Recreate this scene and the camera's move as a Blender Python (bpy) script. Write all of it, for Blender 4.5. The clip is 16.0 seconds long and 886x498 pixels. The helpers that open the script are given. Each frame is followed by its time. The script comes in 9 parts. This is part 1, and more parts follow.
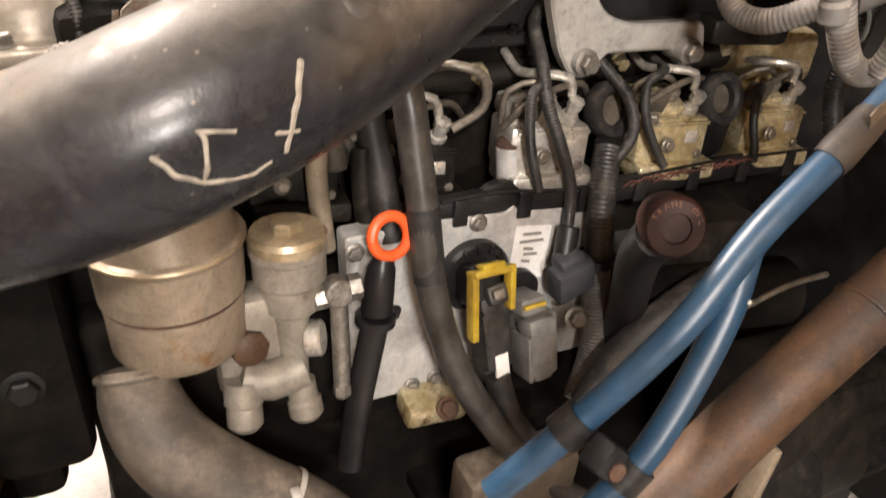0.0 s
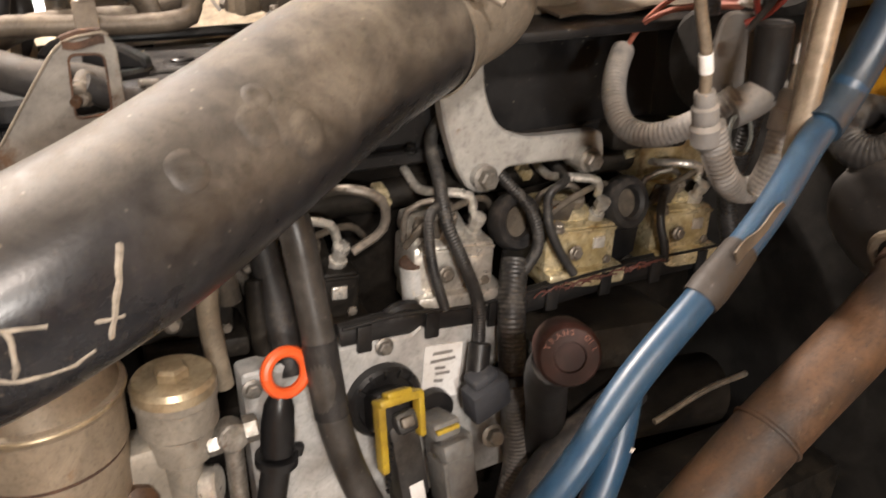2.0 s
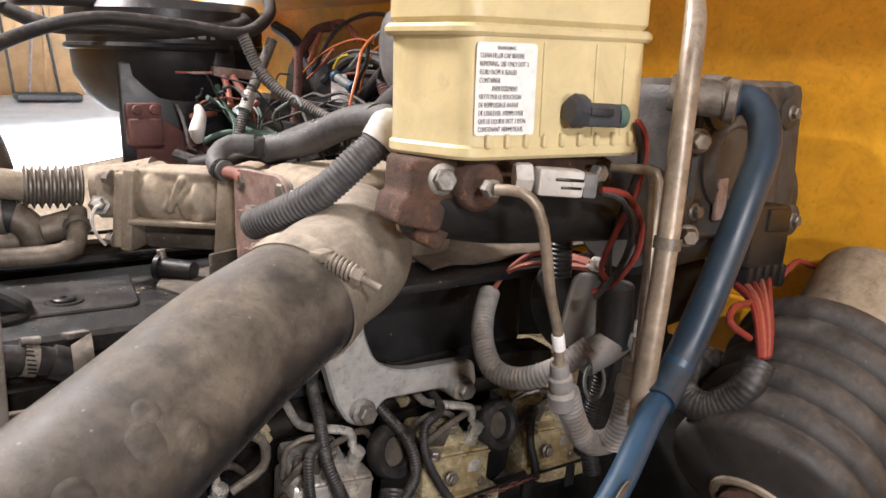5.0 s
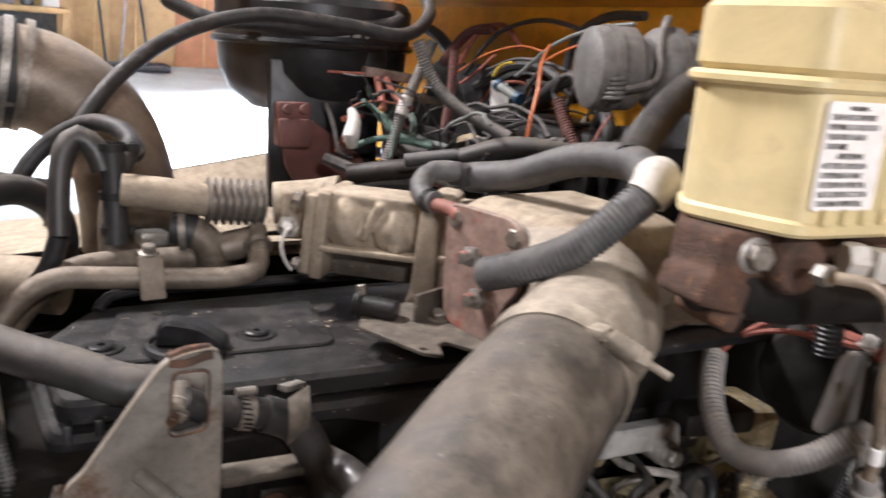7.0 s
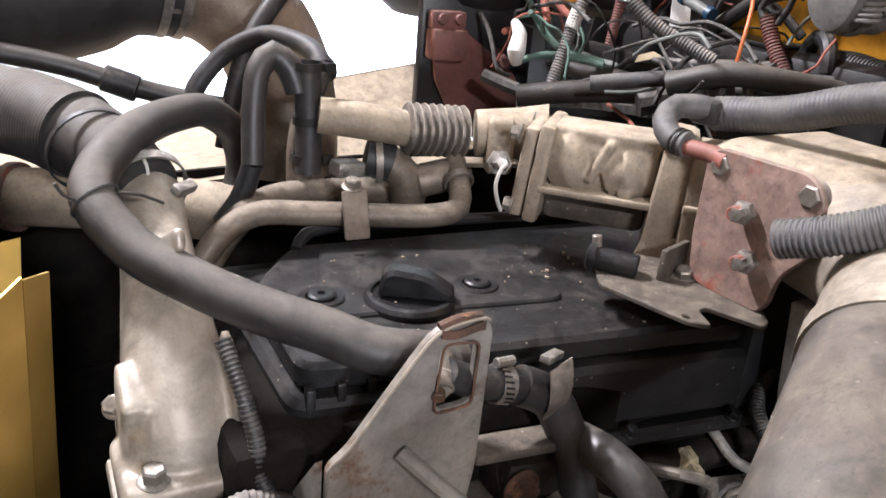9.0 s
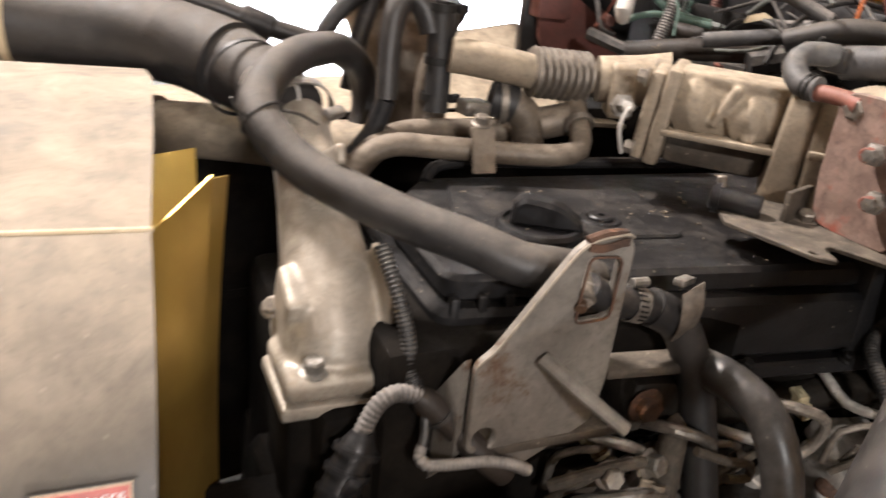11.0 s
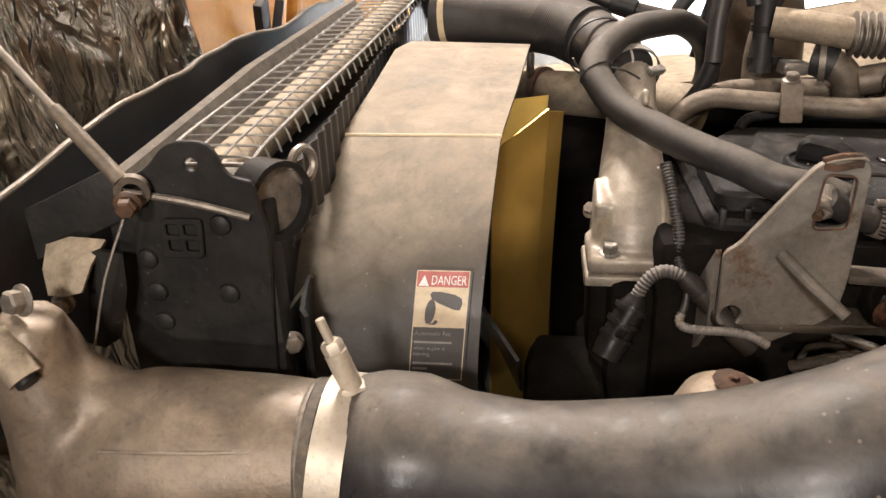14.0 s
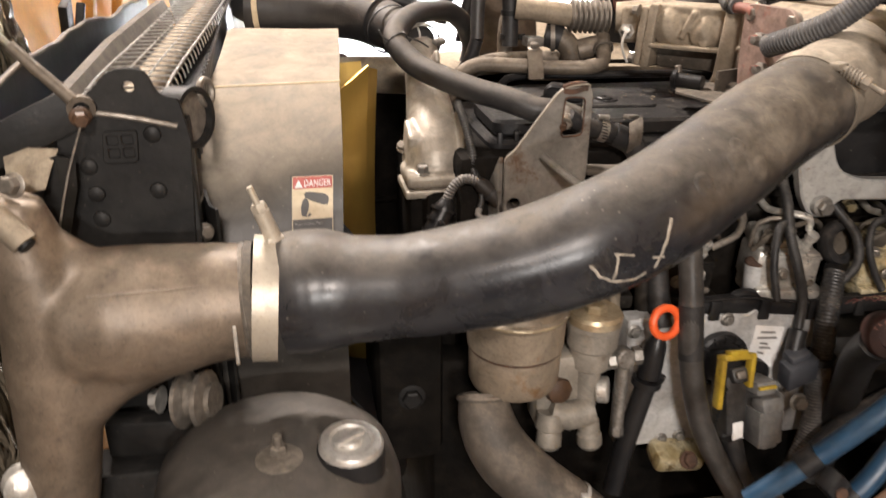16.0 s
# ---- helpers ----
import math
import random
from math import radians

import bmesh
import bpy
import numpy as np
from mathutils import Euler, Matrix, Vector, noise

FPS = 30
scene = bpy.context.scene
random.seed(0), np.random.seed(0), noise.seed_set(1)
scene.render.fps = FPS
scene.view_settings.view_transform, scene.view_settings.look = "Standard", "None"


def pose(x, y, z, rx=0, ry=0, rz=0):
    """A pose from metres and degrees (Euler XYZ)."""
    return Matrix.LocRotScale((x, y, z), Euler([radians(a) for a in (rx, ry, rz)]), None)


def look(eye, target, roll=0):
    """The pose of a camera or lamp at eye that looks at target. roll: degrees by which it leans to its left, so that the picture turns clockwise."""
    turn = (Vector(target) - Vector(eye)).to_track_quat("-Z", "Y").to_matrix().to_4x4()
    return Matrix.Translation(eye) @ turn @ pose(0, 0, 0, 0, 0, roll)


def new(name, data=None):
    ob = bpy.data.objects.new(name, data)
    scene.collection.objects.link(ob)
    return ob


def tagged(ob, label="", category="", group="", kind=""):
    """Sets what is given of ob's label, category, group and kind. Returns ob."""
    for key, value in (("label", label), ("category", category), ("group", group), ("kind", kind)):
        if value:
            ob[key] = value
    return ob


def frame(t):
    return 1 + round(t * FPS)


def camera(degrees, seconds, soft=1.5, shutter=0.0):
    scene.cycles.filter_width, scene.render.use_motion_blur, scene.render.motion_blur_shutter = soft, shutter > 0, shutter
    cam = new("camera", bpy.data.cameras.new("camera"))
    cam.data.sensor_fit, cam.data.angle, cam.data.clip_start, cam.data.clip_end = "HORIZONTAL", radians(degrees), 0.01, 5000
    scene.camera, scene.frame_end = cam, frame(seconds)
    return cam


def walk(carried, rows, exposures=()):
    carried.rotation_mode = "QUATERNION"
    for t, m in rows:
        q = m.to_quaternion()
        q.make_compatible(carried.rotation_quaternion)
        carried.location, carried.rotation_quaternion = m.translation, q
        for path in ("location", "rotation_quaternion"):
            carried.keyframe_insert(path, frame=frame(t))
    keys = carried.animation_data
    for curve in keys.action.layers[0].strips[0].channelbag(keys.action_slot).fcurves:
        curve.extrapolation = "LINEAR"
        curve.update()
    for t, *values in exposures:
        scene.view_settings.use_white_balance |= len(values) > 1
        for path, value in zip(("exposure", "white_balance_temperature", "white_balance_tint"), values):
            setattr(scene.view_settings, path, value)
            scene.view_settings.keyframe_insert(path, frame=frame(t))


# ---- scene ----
cam = camera(58.24, 16.0, shutter=0.5)
PATH = [
    (0.0, -0.0054, 0.0330, 1.6430, 57.84, -2.05, -24.72),
    (0.5, 0.0232, 0.0542, 1.6625, 59.82, -1.44, -24.76),
    (1.0, 0.0371, 0.0571, 1.6723, 61.35, -1.06, -25.30),
    (1.5, 0.0497, 0.0549, 1.6742, 61.99, -0.98, -26.57),
    (2.0, 0.0753, 0.0474, 1.6805, 63.26, -0.64, -28.65),
    (2.5, 0.0846, 0.0353, 1.7300, 66.93, -0.66, -31.08),
    (3.0, 0.0875, 0.0255, 1.7371, 69.17, -1.11, -33.30),
    (3.5, 0.0699, 0.0205, 1.7724, 71.13, -1.90, -34.17),
    (4.0, 0.0652, 0.0302, 1.7807, 72.53, -2.48, -34.96),
    (4.2, 0.0687, 0.0319, 1.7824, 72.85, -2.43, -35.48),
    (6.3, 0.0464, 0.0978, 1.8139, 75.63, -4.87, -37.97),
    (6.5, 0.0284, 0.1290, 1.8109, 75.23, -5.23, -36.60),
    (7.0, -0.0211, 0.2297, 1.8221, 72.78, -5.74, -31.38),
    (7.5, -0.0407, 0.3048, 1.8280, 70.90, -5.50, -28.14),
    (8.0, -0.0747, 0.3616, 1.8249, 69.21, -5.83, -26.87),
    (8.5, -0.1218, 0.4077, 1.8188, 67.48, -6.10, -26.58),
    (8.7, -0.1253, 0.4101, 1.8147, 66.57, -6.15, -26.68),
    (10.8, -0.1873, 0.4152, 1.7883, 62.88, -6.43, -24.44),
    (11.0, -0.2128, 0.3855, 1.7754, 63.32, -6.98, -21.71),
    (11.5, -0.2249, 0.3245, 1.8032, 61.97, -1.52, -12.96),
    (12.0, -0.1830, 0.2578, 1.8260, 61.53, 1.21, -5.40),
    (12.5, -0.1391, 0.1691, 1.8248, 61.02, 2.05, 2.00),
    (13.0, -0.1269, 0.1257, 1.8188, 60.84, 2.44, 4.63),
    (13.5, -0.1332, 0.1035, 1.8137, 61.03, 2.40, 6.08),
    (14.0, -0.1462, 0.0915, 1.8291, 61.50, 2.39, 6.74),
    (14.5, -0.1456, 0.0382, 1.8064, 61.77, 2.73, 4.44),
    (15.0, -0.1693, -0.0296, 1.8393, 62.03, 3.58, -3.56),
    (15.5, -0.2248, -0.1262, 1.8471, 63.06, 2.34, -9.50),
    (16.0, -0.2581, -0.2136, 1.8182, 63.52, -0.75, -10.89),
]
walk(cam, [(t, pose(x, y, z, rx, ry, rz)) for t, x, y, z, rx, ry, rz in PATH],
     [(0.0, 0.66, 6450, 10), (1.0, 0.58, 6450, 10), (2.5, 0.43, 6500, 10), (3.5, 0.32, 6200, 10), (4.0, 0.25, 6050, 10), (6.3, -0.04, 5600, 10), (7.2, 0.02, 5600, 10), (8.0, 0.27, 5400, 10),
      (8.7, 0.30, 5400, 10), (10.8, 0.18, 6000, 10), (12.5, -0.03, 6400, 10), (14.5, -0.06, 6400, 10), (15.2, 0.0, 6400, 10), (16.0, 0.12, 6300, 10)])

# ---- light ----
world = bpy.data.worlds.new("garage_air")
scene.world = world
world.use_nodes = True
world.node_tree.nodes["Background"].inputs[0].default_value = (1.0, 0.93, 0.85, 1)
world.node_tree.nodes["Background"].inputs[1].default_value = 0.006


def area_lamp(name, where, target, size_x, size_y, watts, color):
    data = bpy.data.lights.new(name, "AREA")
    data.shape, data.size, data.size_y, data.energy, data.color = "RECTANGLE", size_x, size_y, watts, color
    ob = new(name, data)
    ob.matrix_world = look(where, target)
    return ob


# Unseen lamp placed by the hose highlight; it hangs free of any wall.
area_lamp("front_lamp", (-0.35, -1.40, 2.80), (0.15, 0.75, 1.2), 0.34, 0.12, 44, (1.0, 0.865, 0.765))
# Added fill lamp, low in front, to brighten the injector side.
area_lamp("low_fill_lamp", (-0.20, -1.75, 2.02), (0.3, 0.75, 1.2), 0.24, 0.10, 26, (1.0, 0.93, 0.86))
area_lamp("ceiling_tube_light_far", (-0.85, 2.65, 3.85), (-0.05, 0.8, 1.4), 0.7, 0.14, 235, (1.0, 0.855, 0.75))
# Panel under the ceiling stands in for daylight; no door opening is built.
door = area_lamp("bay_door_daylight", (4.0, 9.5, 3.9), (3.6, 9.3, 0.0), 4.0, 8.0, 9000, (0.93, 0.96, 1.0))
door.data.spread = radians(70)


# ---- materials ----
def surface(name, base, base2=None, rough=0.6, metal=0.0, scale=14.0, bump=0.25, fine=160.0, dust=0.0,
            dust_color=(0.42, 0.34, 0.25), stain=None, stain_amount=0.0, stain_scale=9.0, coat=0.0, speck=0.8, dust_along=None, dust_low=-0.15, dust_high=0.85, dust_ramp=None, grit=0.0, shine=0.5, smudge=0.0, fleck=0.0):
    m = bpy.data.materials.new(name)
    m.use_nodes = True
    nt = m.node_tree
    nd, ln = nt.nodes, nt.links
    bsdf = nd["Principled BSDF"]
    base2 = base2 or tuple(c * 0.7 for c in base)
    tc = nd.new("ShaderNodeTexCoord")

    def noisy(s, detail=5.0, rough_=0.6):
        n = nd.new("ShaderNodeTexNoise")
        n.inputs["Scale"].default_value, n.inputs["Detail"].default_value, n.inputs["Roughness"].default_value = s, detail, rough_
        ln.new(tc.outputs["Object"], n.inputs["Vector"])
        return n

    def ramp(src, lo, hi):
        r = nd.new("ShaderNodeMapRange")
        r.interpolation_type = "SMOOTHSTEP"
        r.inputs[1].default_value, r.inputs[2].default_value = lo, hi
        ln.new(src, r.inputs[0])
        return r.outputs[0]

    def blend(f, a, b):
        x = nd.new("ShaderNodeMix")
        x.data_type = "RGBA"
        ln.new(f, x.inputs[0])
        for sock, v in ((x.inputs[6], a), (x.inputs[7], b)):
            if isinstance(v, tuple):
                sock.default_value = (*v, 1)
            else:
                ln.new(v, sock)
        return x.outputs[2]

    big, small = noisy(scale), noisy(fine, 3.0)
    col = blend(ramp(big.outputs[0], 0.35, 0.68), base, base2)
    if speck > 0:
        sp_ = nd.new("ShaderNodeMath")
        sp_.operation = "MULTIPLY"
        ln.new(ramp(small.outputs[0], 0.48, 0.85), sp_.inputs[0])
        sp_.inputs[1].default_value = speck
        col = blend(sp_.outputs[0], col, tuple(c * 0.75 for c in base2))
    ro = nd.new("ShaderNodeMapRange")
    ro.inputs[3].default_value, ro.inputs[4].default_value = max(0.05, rough - 0.12), min(1, rough + 0.15)
    ln.new(big.outputs[0], ro.inputs[0])
    rough_out = ro.outputs[0]
    if stain:
        sn = noisy(stain_scale, 7.0, 0.7)
        f = ramp(sn.outputs[0], 0.78 - stain_amount * 0.5, 0.86 - stain_amount * 0.4)
        col = blend(f, col, stain)
    if dust > 0:
        geo = nd.new("ShaderNodeNewGeometry")
        sep = nd.new("ShaderNodeSeparateXYZ")
        ln.new(geo.outputs["Normal"], sep.inputs[0])
        up = ramp(sep.outputs[2], dust_low, dust_high)
        if dust_along:
            where = nd.new("ShaderNodeSeparateXYZ")
            ln.new(tc.outputs["Object"], where.inputs[0])
            far = nd.new("ShaderNodeMath")
            far.operation = "MAXIMUM"
            ln.new(up, far.inputs[0])
            lift = nd.new("ShaderNodeMath")
            lift.operation = "MULTIPLY"
            ln.new(ramp(where.outputs[0], *dust_along), lift.inputs[0])
            # Downturned faces stay dark: the hose's own shade goes into the colour.
            ln.new(ramp(sep.outputs[2], -0.40, 0.5), lift.inputs[1])
            ln.new(lift.outputs[0], far.inputs[1])
            up = far.outputs[0]
        dn = noisy(scale * 2.3, 8.0, 0.72)
        mul = nd.new("ShaderNodeMath")
        mul.operation = "MULTIPLY"
        ln.new(up, mul.inputs[0])
        ln.new(ramp(dn.outputs[0], *(dust_ramp or (0.62 - 0.5 * dust, 0.85 - 0.25 * dust))), mul.inputs[1])
        col = blend(mul.outputs[0], col, dust_color)
        mx = nd.new("ShaderNodeMix")
        ln.new(mul.outputs[0], mx.inputs[0])
        ln.new(rough_out, mx.inputs[2])
        mx.inputs[3].default_value = 0.92
        rough_out = mx.outputs[0]
        if metal > 0:
            mm = nd.new("ShaderNodeMath")
            mm.operation = "MULTIPLY_ADD"
            ln.new(mul.outputs[0], mm.inputs[0])
            mm.inputs[1].default_value, mm.inputs[2].default_value = -metal, metal
            ln.new(mm.outputs[0], bsdf.inputs["Metallic"])
    if grit > 0:
        gn = noisy(fine * 0.55, 6.0, 0.75)
        gm = nd.new("ShaderNodeMath")
        gm.operation = "MULTIPLY"
        ln.new(ramp(gn.outputs[0], 0.50, 0.74), gm.inputs[0])
        gm.inputs[1].default_value = grit
        col = blend(gm.outputs[0], col, (0.045, 0.040, 0.034))
    if smudge > 0:
        sm = noisy(scale * 1.7 + 9.0, 9.0, 0.68)
        sm.inputs["Distortion"].default_value = 0.9
        tone = nd.new("ShaderNodeMapRange")
        tone.inputs[1].default_value, tone.inputs[2].default_value = 0.33, 0.67
        tone.inputs[3].default_value, tone.inputs[4].default_value = 1.0 - 0.62 * smudge, 1.0 + 0.38 * smudge
        ln.new(sm.outputs[0], tone.inputs[0])
        vm = nd.new("ShaderNodeVectorMath")
        vm.operation = "SCALE"
        ln.new(col, vm.inputs[0])
        ln.new(tone.outputs[0], vm.inputs["Scale"])
        col = vm.outputs[0]
        rv = nd.new("ShaderNodeMath")
        rv.operation = "MULTIPLY_ADD"
        rv.use_clamp = True
        ln.new(sm.outputs[0], rv.inputs[0])
        rv.inputs[1].default_value = 0.5 * smudge
        off = nd.new("ShaderNodeMath")
        off.operation = "SUBTRACT"
        ln.new(rough_out, off.inputs[0])
        off.inputs[1].default_value = 0.25 * smudge
        ln.new(off.outputs[0], rv.inputs[2])
        rough_out = rv.outputs[0]
    if fleck > 0:
        vo = nd.new("ShaderNodeTexVoronoi")
        vo.inputs["Scale"].default_value = 130.0
        ln.new(tc.outputs["Object"], vo.inputs["Vector"])
        dot = nd.new("ShaderNodeMapRange")
        dot.inputs[1].default_value, dot.inputs[2].default_value = 0.20, 0.10
        ln.new(vo.outputs["Distance"], dot.inputs[0])
        pick = nd.new("ShaderNodeSeparateXYZ")
        ln.new(vo.outputs["Color"], pick.inputs[0])
        few = ramp(pick.outputs[0], 0.80, 0.95)
        fm = nd.new("ShaderNodeMath")
        fm.operation = "MULTIPLY"
        ln.new(dot.outputs[0], fm.inputs[0])
        ln.new(few, fm.inputs[1])
        fs = nd.new("ShaderNodeMath")
        fs.operation = "MULTIPLY"
        ln.new(fm.outputs[0], fs.inputs[0])
        fs.inputs[1].default_value = fleck
        col = blend(fs.outputs[0], col, (0.40, 0.35, 0.28))
    ln.new(col, bsdf.inputs["Base Color"])
    ln.new(rough_out, bsdf.inputs["Roughness"])
    if not (dust > 0 and metal > 0):
        bsdf.inputs["Metallic"].default_value = metal
    bsdf.inputs["Coat Weight"].default_value = coat
    bsdf.inputs["Specular IOR Level"].default_value = shine
    if bump > 0:
        b = nd.new("ShaderNodeBump")
        b.inputs["Strength"].default_value, b.inputs["Distance"].default_value = bump, 0.0012
        ln.new(small.outputs[0], b.inputs["Height"])
        ln.new(b.outputs[0], bsdf.inputs["Normal"])
    return m


charge_rubber = surface("dusty_silicone_shaded_below", (0.013, 0.014, 0.018), (0.026, 0.026, 0.028), 0.27, scale=7, fine=330, bump=0.10, speck=0.8, dust=0.62, dust_color=(0.160, 0.136, 0.106), dust_along=(0.07, 0.25), dust_low=0.42, dust_high=1.15, dust_ramp=(0.12, 0.76), stain=(0.06, 0.055, 0.05), stain_amount=0.28, stain_scale=22, grit=0.7, smudge=0.70, fleck=0.3, shine=0.38)
conduit_dark = surface("black_conduit", (0.018, 0.018, 0.019), (0.032, 0.031, 0.030), 0.42, scale=25, bump=0.1, dust=0.45, dust_color=(0.13, 0.12, 0.105), smudge=0.40, fleck=0.10)
hose_rubber = surface("grey_rubber", (0.020, 0.0195, 0.020), (0.030, 0.028, 0.027), 0.45, scale=16, fine=300, bump=0.15, dust=0.6, dust_color=(0.122, 0.106, 0.089), dust_low=0.1, dust_high=1.1, dust_ramp=(0.0, 0.8), grit=0.4, smudge=0.40, fleck=0.08)
dark_rubber = surface("black_rubber", (0.016, 0.016, 0.017), (0.028, 0.027, 0.026), 0.5, scale=20, bump=0.2, dust=0.35, dust_color=(0.12, 0.10, 0.085), shine=0.35, smudge=0.40)
conduit_mat = surface("dusty_conduit", (0.05, 0.05, 0.052), (0.085, 0.08, 0.075), 0.55, scale=25, bump=0.1, dust=0.8, dust_color=(0.24, 0.22, 0.20), smudge=0.40, fleck=0.10)
conduit_pale = surface("pale_conduit", (0.15, 0.145, 0.14), (0.20, 0.19, 0.18), 0.55, scale=25, bump=0.1, dust=0.7, dust_color=(0.33, 0.30, 0.265))
black_plastic = surface("black_plastic", (0.010, 0.010, 0.011), (0.017, 0.0165, 0.0165), 0.36, scale=12, bump=0.2, dust=0.15, dust_color=(0.08, 0.07, 0.06), shine=0.35, smudge=0.40)
cover_plastic = surface("valve_cover_plastic", (0.0095, 0.0095, 0.0105), (0.016, 0.0155, 0.0155), 0.42, scale=10, fine=260, bump=0.35, dust=0.4, dust_color=(0.042, 0.036, 0.030), stain=(0.035, 0.026, 0.018), stain_amount=0.25, stain_scale=14, shine=0.32, smudge=0.50, fleck=0.35)
cast_dust = surface("dusty_cast_aluminium", (0.27, 0.222, 0.163), (0.19, 0.156, 0.115), 0.6, metal=0.2, scale=20, fine=260, bump=0.45, dust=0.7, dust_color=(0.40, 0.335, 0.245), stain=(0.085, 0.065, 0.045), stain_amount=0.25, stain_scale=18, grit=0.4, smudge=0.25, fleck=0.20)
cast_alu = surface("cast_aluminium", (0.44, 0.40, 0.335), (0.29, 0.255, 0.21), 0.38, metal=0.3, scale=10, fine=300, bump=0.18, dust=0.4, dust_color=(0.30, 0.25, 0.19), stain=(0.15, 0.10, 0.055), stain_amount=0.15, smudge=0.50)
bright_alu = surface("bright_cast_aluminium", (0.70, 0.68, 0.63), (0.46, 0.44, 0.40), 0.30, metal=0.6, scale=34, fine=200, bump=0.55, stain=(0.13, 0.10, 0.06), stain_amount=0.34, stain_scale=26, smudge=0.45, fleck=0.10)
oily_alu = surface("oil_stained_aluminium", (0.58, 0.51, 0.34), (0.36, 0.285, 0.14), 0.28, metal=0.4, scale=30, fine=150, bump=0.6, stain=(0.12, 0.07, 0.02), stain_amount=0.4, stain_scale=24, smudge=0.5, fleck=0.10)
elbow_cast = surface("brown_grey_casting", (0.195, 0.150, 0.110), (0.130, 0.102, 0.075), 0.42, metal=0.3, scale=7, fine=300, bump=0.22, dust=0.5, dust_color=(0.34, 0.28, 0.208), dust_low=0.1, dust_high=1.1, dust_ramp=(0.3, 0.8), stain=(0.075, 0.058, 0.042), stain_amount=0.3, stain_scale=8, grit=0.45, smudge=0.50, fleck=0.15)
# Dust on upturned faces over a near-black base also paints the lower half's shade.
shroud_paint = surface("dusty_shaded_shroud_plastic", (0.044, 0.039, 0.033), (0.030, 0.027, 0.023), 0.40, scale=5, fine=260, bump=0.16, dust=0.85, dust_color=(0.30, 0.255, 0.195), dust_low=0.46, dust_high=0.98, dust_ramp=(0.05, 0.6), stain=(0.085, 0.075, 0.062), stain_amount=0.3, stain_scale=5, grit=0.3, smudge=0.50, fleck=0.35)
fan_yellow = surface("yellow_sheet_metal", (0.50, 0.33, 0.075), (0.38, 0.25, 0.06), 0.38, metal=0.75, scale=6, bump=0.05, stain=(0.10, 0.07, 0.03), stain_amount=0.2, stain_scale=7, speck=0.0)
bracket_paint = surface("grey_bracket_paint", (0.24, 0.225, 0.20), (0.17, 0.155, 0.135), 0.40, metal=0.25, scale=16, bump=0.3, dust=0.3, dust_color=(0.27, 0.23, 0.18), stain=(0.13, 0.07, 0.035), stain_amount=0.36, stain_scale=11, grit=0.3, smudge=0.40, fleck=0.10)
pale_paint = surface("pale_bracket_paint", (0.44, 0.435, 0.41), (0.36, 0.35, 0.33), 0.42, metal=0.2, scale=22, bump=0.25, dust=0.2, stain=(0.20, 0.12, 0.055), stain_amount=0.25, stain_scale=24, grit=0.35, smudge=0.22, fleck=0.10)
rust_heavy = surface("rusted_iron", (0.092, 0.047, 0.028), (0.046, 0.028, 0.020), 0.85, scale=40, fine=340, bump=1.0, stain=(0.21, 0.10, 0.05), stain_amount=0.42, stain_scale=38)
rust_pipe = surface("rusty_steel_tube", (0.080, 0.040, 0.018), (0.022, 0.014, 0.010), 0.6, scale=11, fine=280, bump=0.45, stain=(0.20, 0.13, 0.065), stain_amount=0.30, stain_scale=13, smudge=0.75, fleck=0.10)
red_primer = surface("worn_red_primer", (0.24, 0.165, 0.135), (0.15, 0.095, 0.075), 0.65, scale=22, bump=0.35, stain=(0.25, 0.065, 0.04), stain_amount=0.44, stain_scale=14, dust=0.5, dust_color=(0.30, 0.25, 0.2), grit=0.35, smudge=0.55, fleck=0.20)
red_dark = surface("dark_red_primer", (0.13, 0.045, 0.036), (0.085, 0.036, 0.03), 0.65, scale=22, bump=0.3, dust=0.3, dust_color=(0.22, 0.15, 0.11))
plate_alu = surface("module_plate", (0.50, 0.50, 0.49), (0.41, 0.41, 0.40), 0.45, metal=0.15, scale=16, bump=0.2, dust=0.2, stain=(0.20, 0.16, 0.11), stain_amount=0.2, grit=0.25, smudge=0.45, fleck=0.10)
steel = surface("zinc_steel", (0.36, 0.345, 0.32), (0.24, 0.225, 0.20), 0.46, metal=0.8, scale=60, bump=0.3, dust=0.35, dust_color=(0.24, 0.20, 0.155), stain=(0.14, 0.085, 0.05), stain_amount=0.32, stain_scale=70, grit=0.3, smudge=0.50)
dull_steel = surface("dull_dusty_steel", (0.24, 0.215, 0.185), (0.17, 0.15, 0.125), 0.42, metal=0.6, scale=40, bump=0.25, dust=0.4, dust_color=(0.28, 0.24, 0.19), smudge=0.45)
chrome = surface("worn_chrome", (0.78, 0.76, 0.72), (0.62, 0.60, 0.56), 0.38, metal=0.75, scale=40, bump=0.3, stain=(0.30, 0.22, 0.14), stain_amount=0.2, stain_scale=50)
resin = surface("yellowed_resin", (0.64, 0.55, 0.31), (0.57, 0.475, 0.25), 0.38, scale=5, bump=0.04, dust=0.3, dust_color=(0.42, 0.33, 0.18), speck=0.0, stain=(0.50, 0.41, 0.23), stain_amount=0.35, stain_scale=13, grit=0.08, smudge=0.22)
frame_black = surface("black_frame_paint", (0.011, 0.0107, 0.0105), (0.019, 0.018, 0.0165), 0.5, scale=12, bump=0.3, dust=0.25, dust_color=(0.055, 0.048, 0.041), shine=0.22, smudge=0.50, fleck=0.08)
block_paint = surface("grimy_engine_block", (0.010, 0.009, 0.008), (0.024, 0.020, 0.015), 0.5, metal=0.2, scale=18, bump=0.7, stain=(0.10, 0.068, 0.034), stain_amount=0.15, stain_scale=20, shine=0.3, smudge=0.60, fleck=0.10)
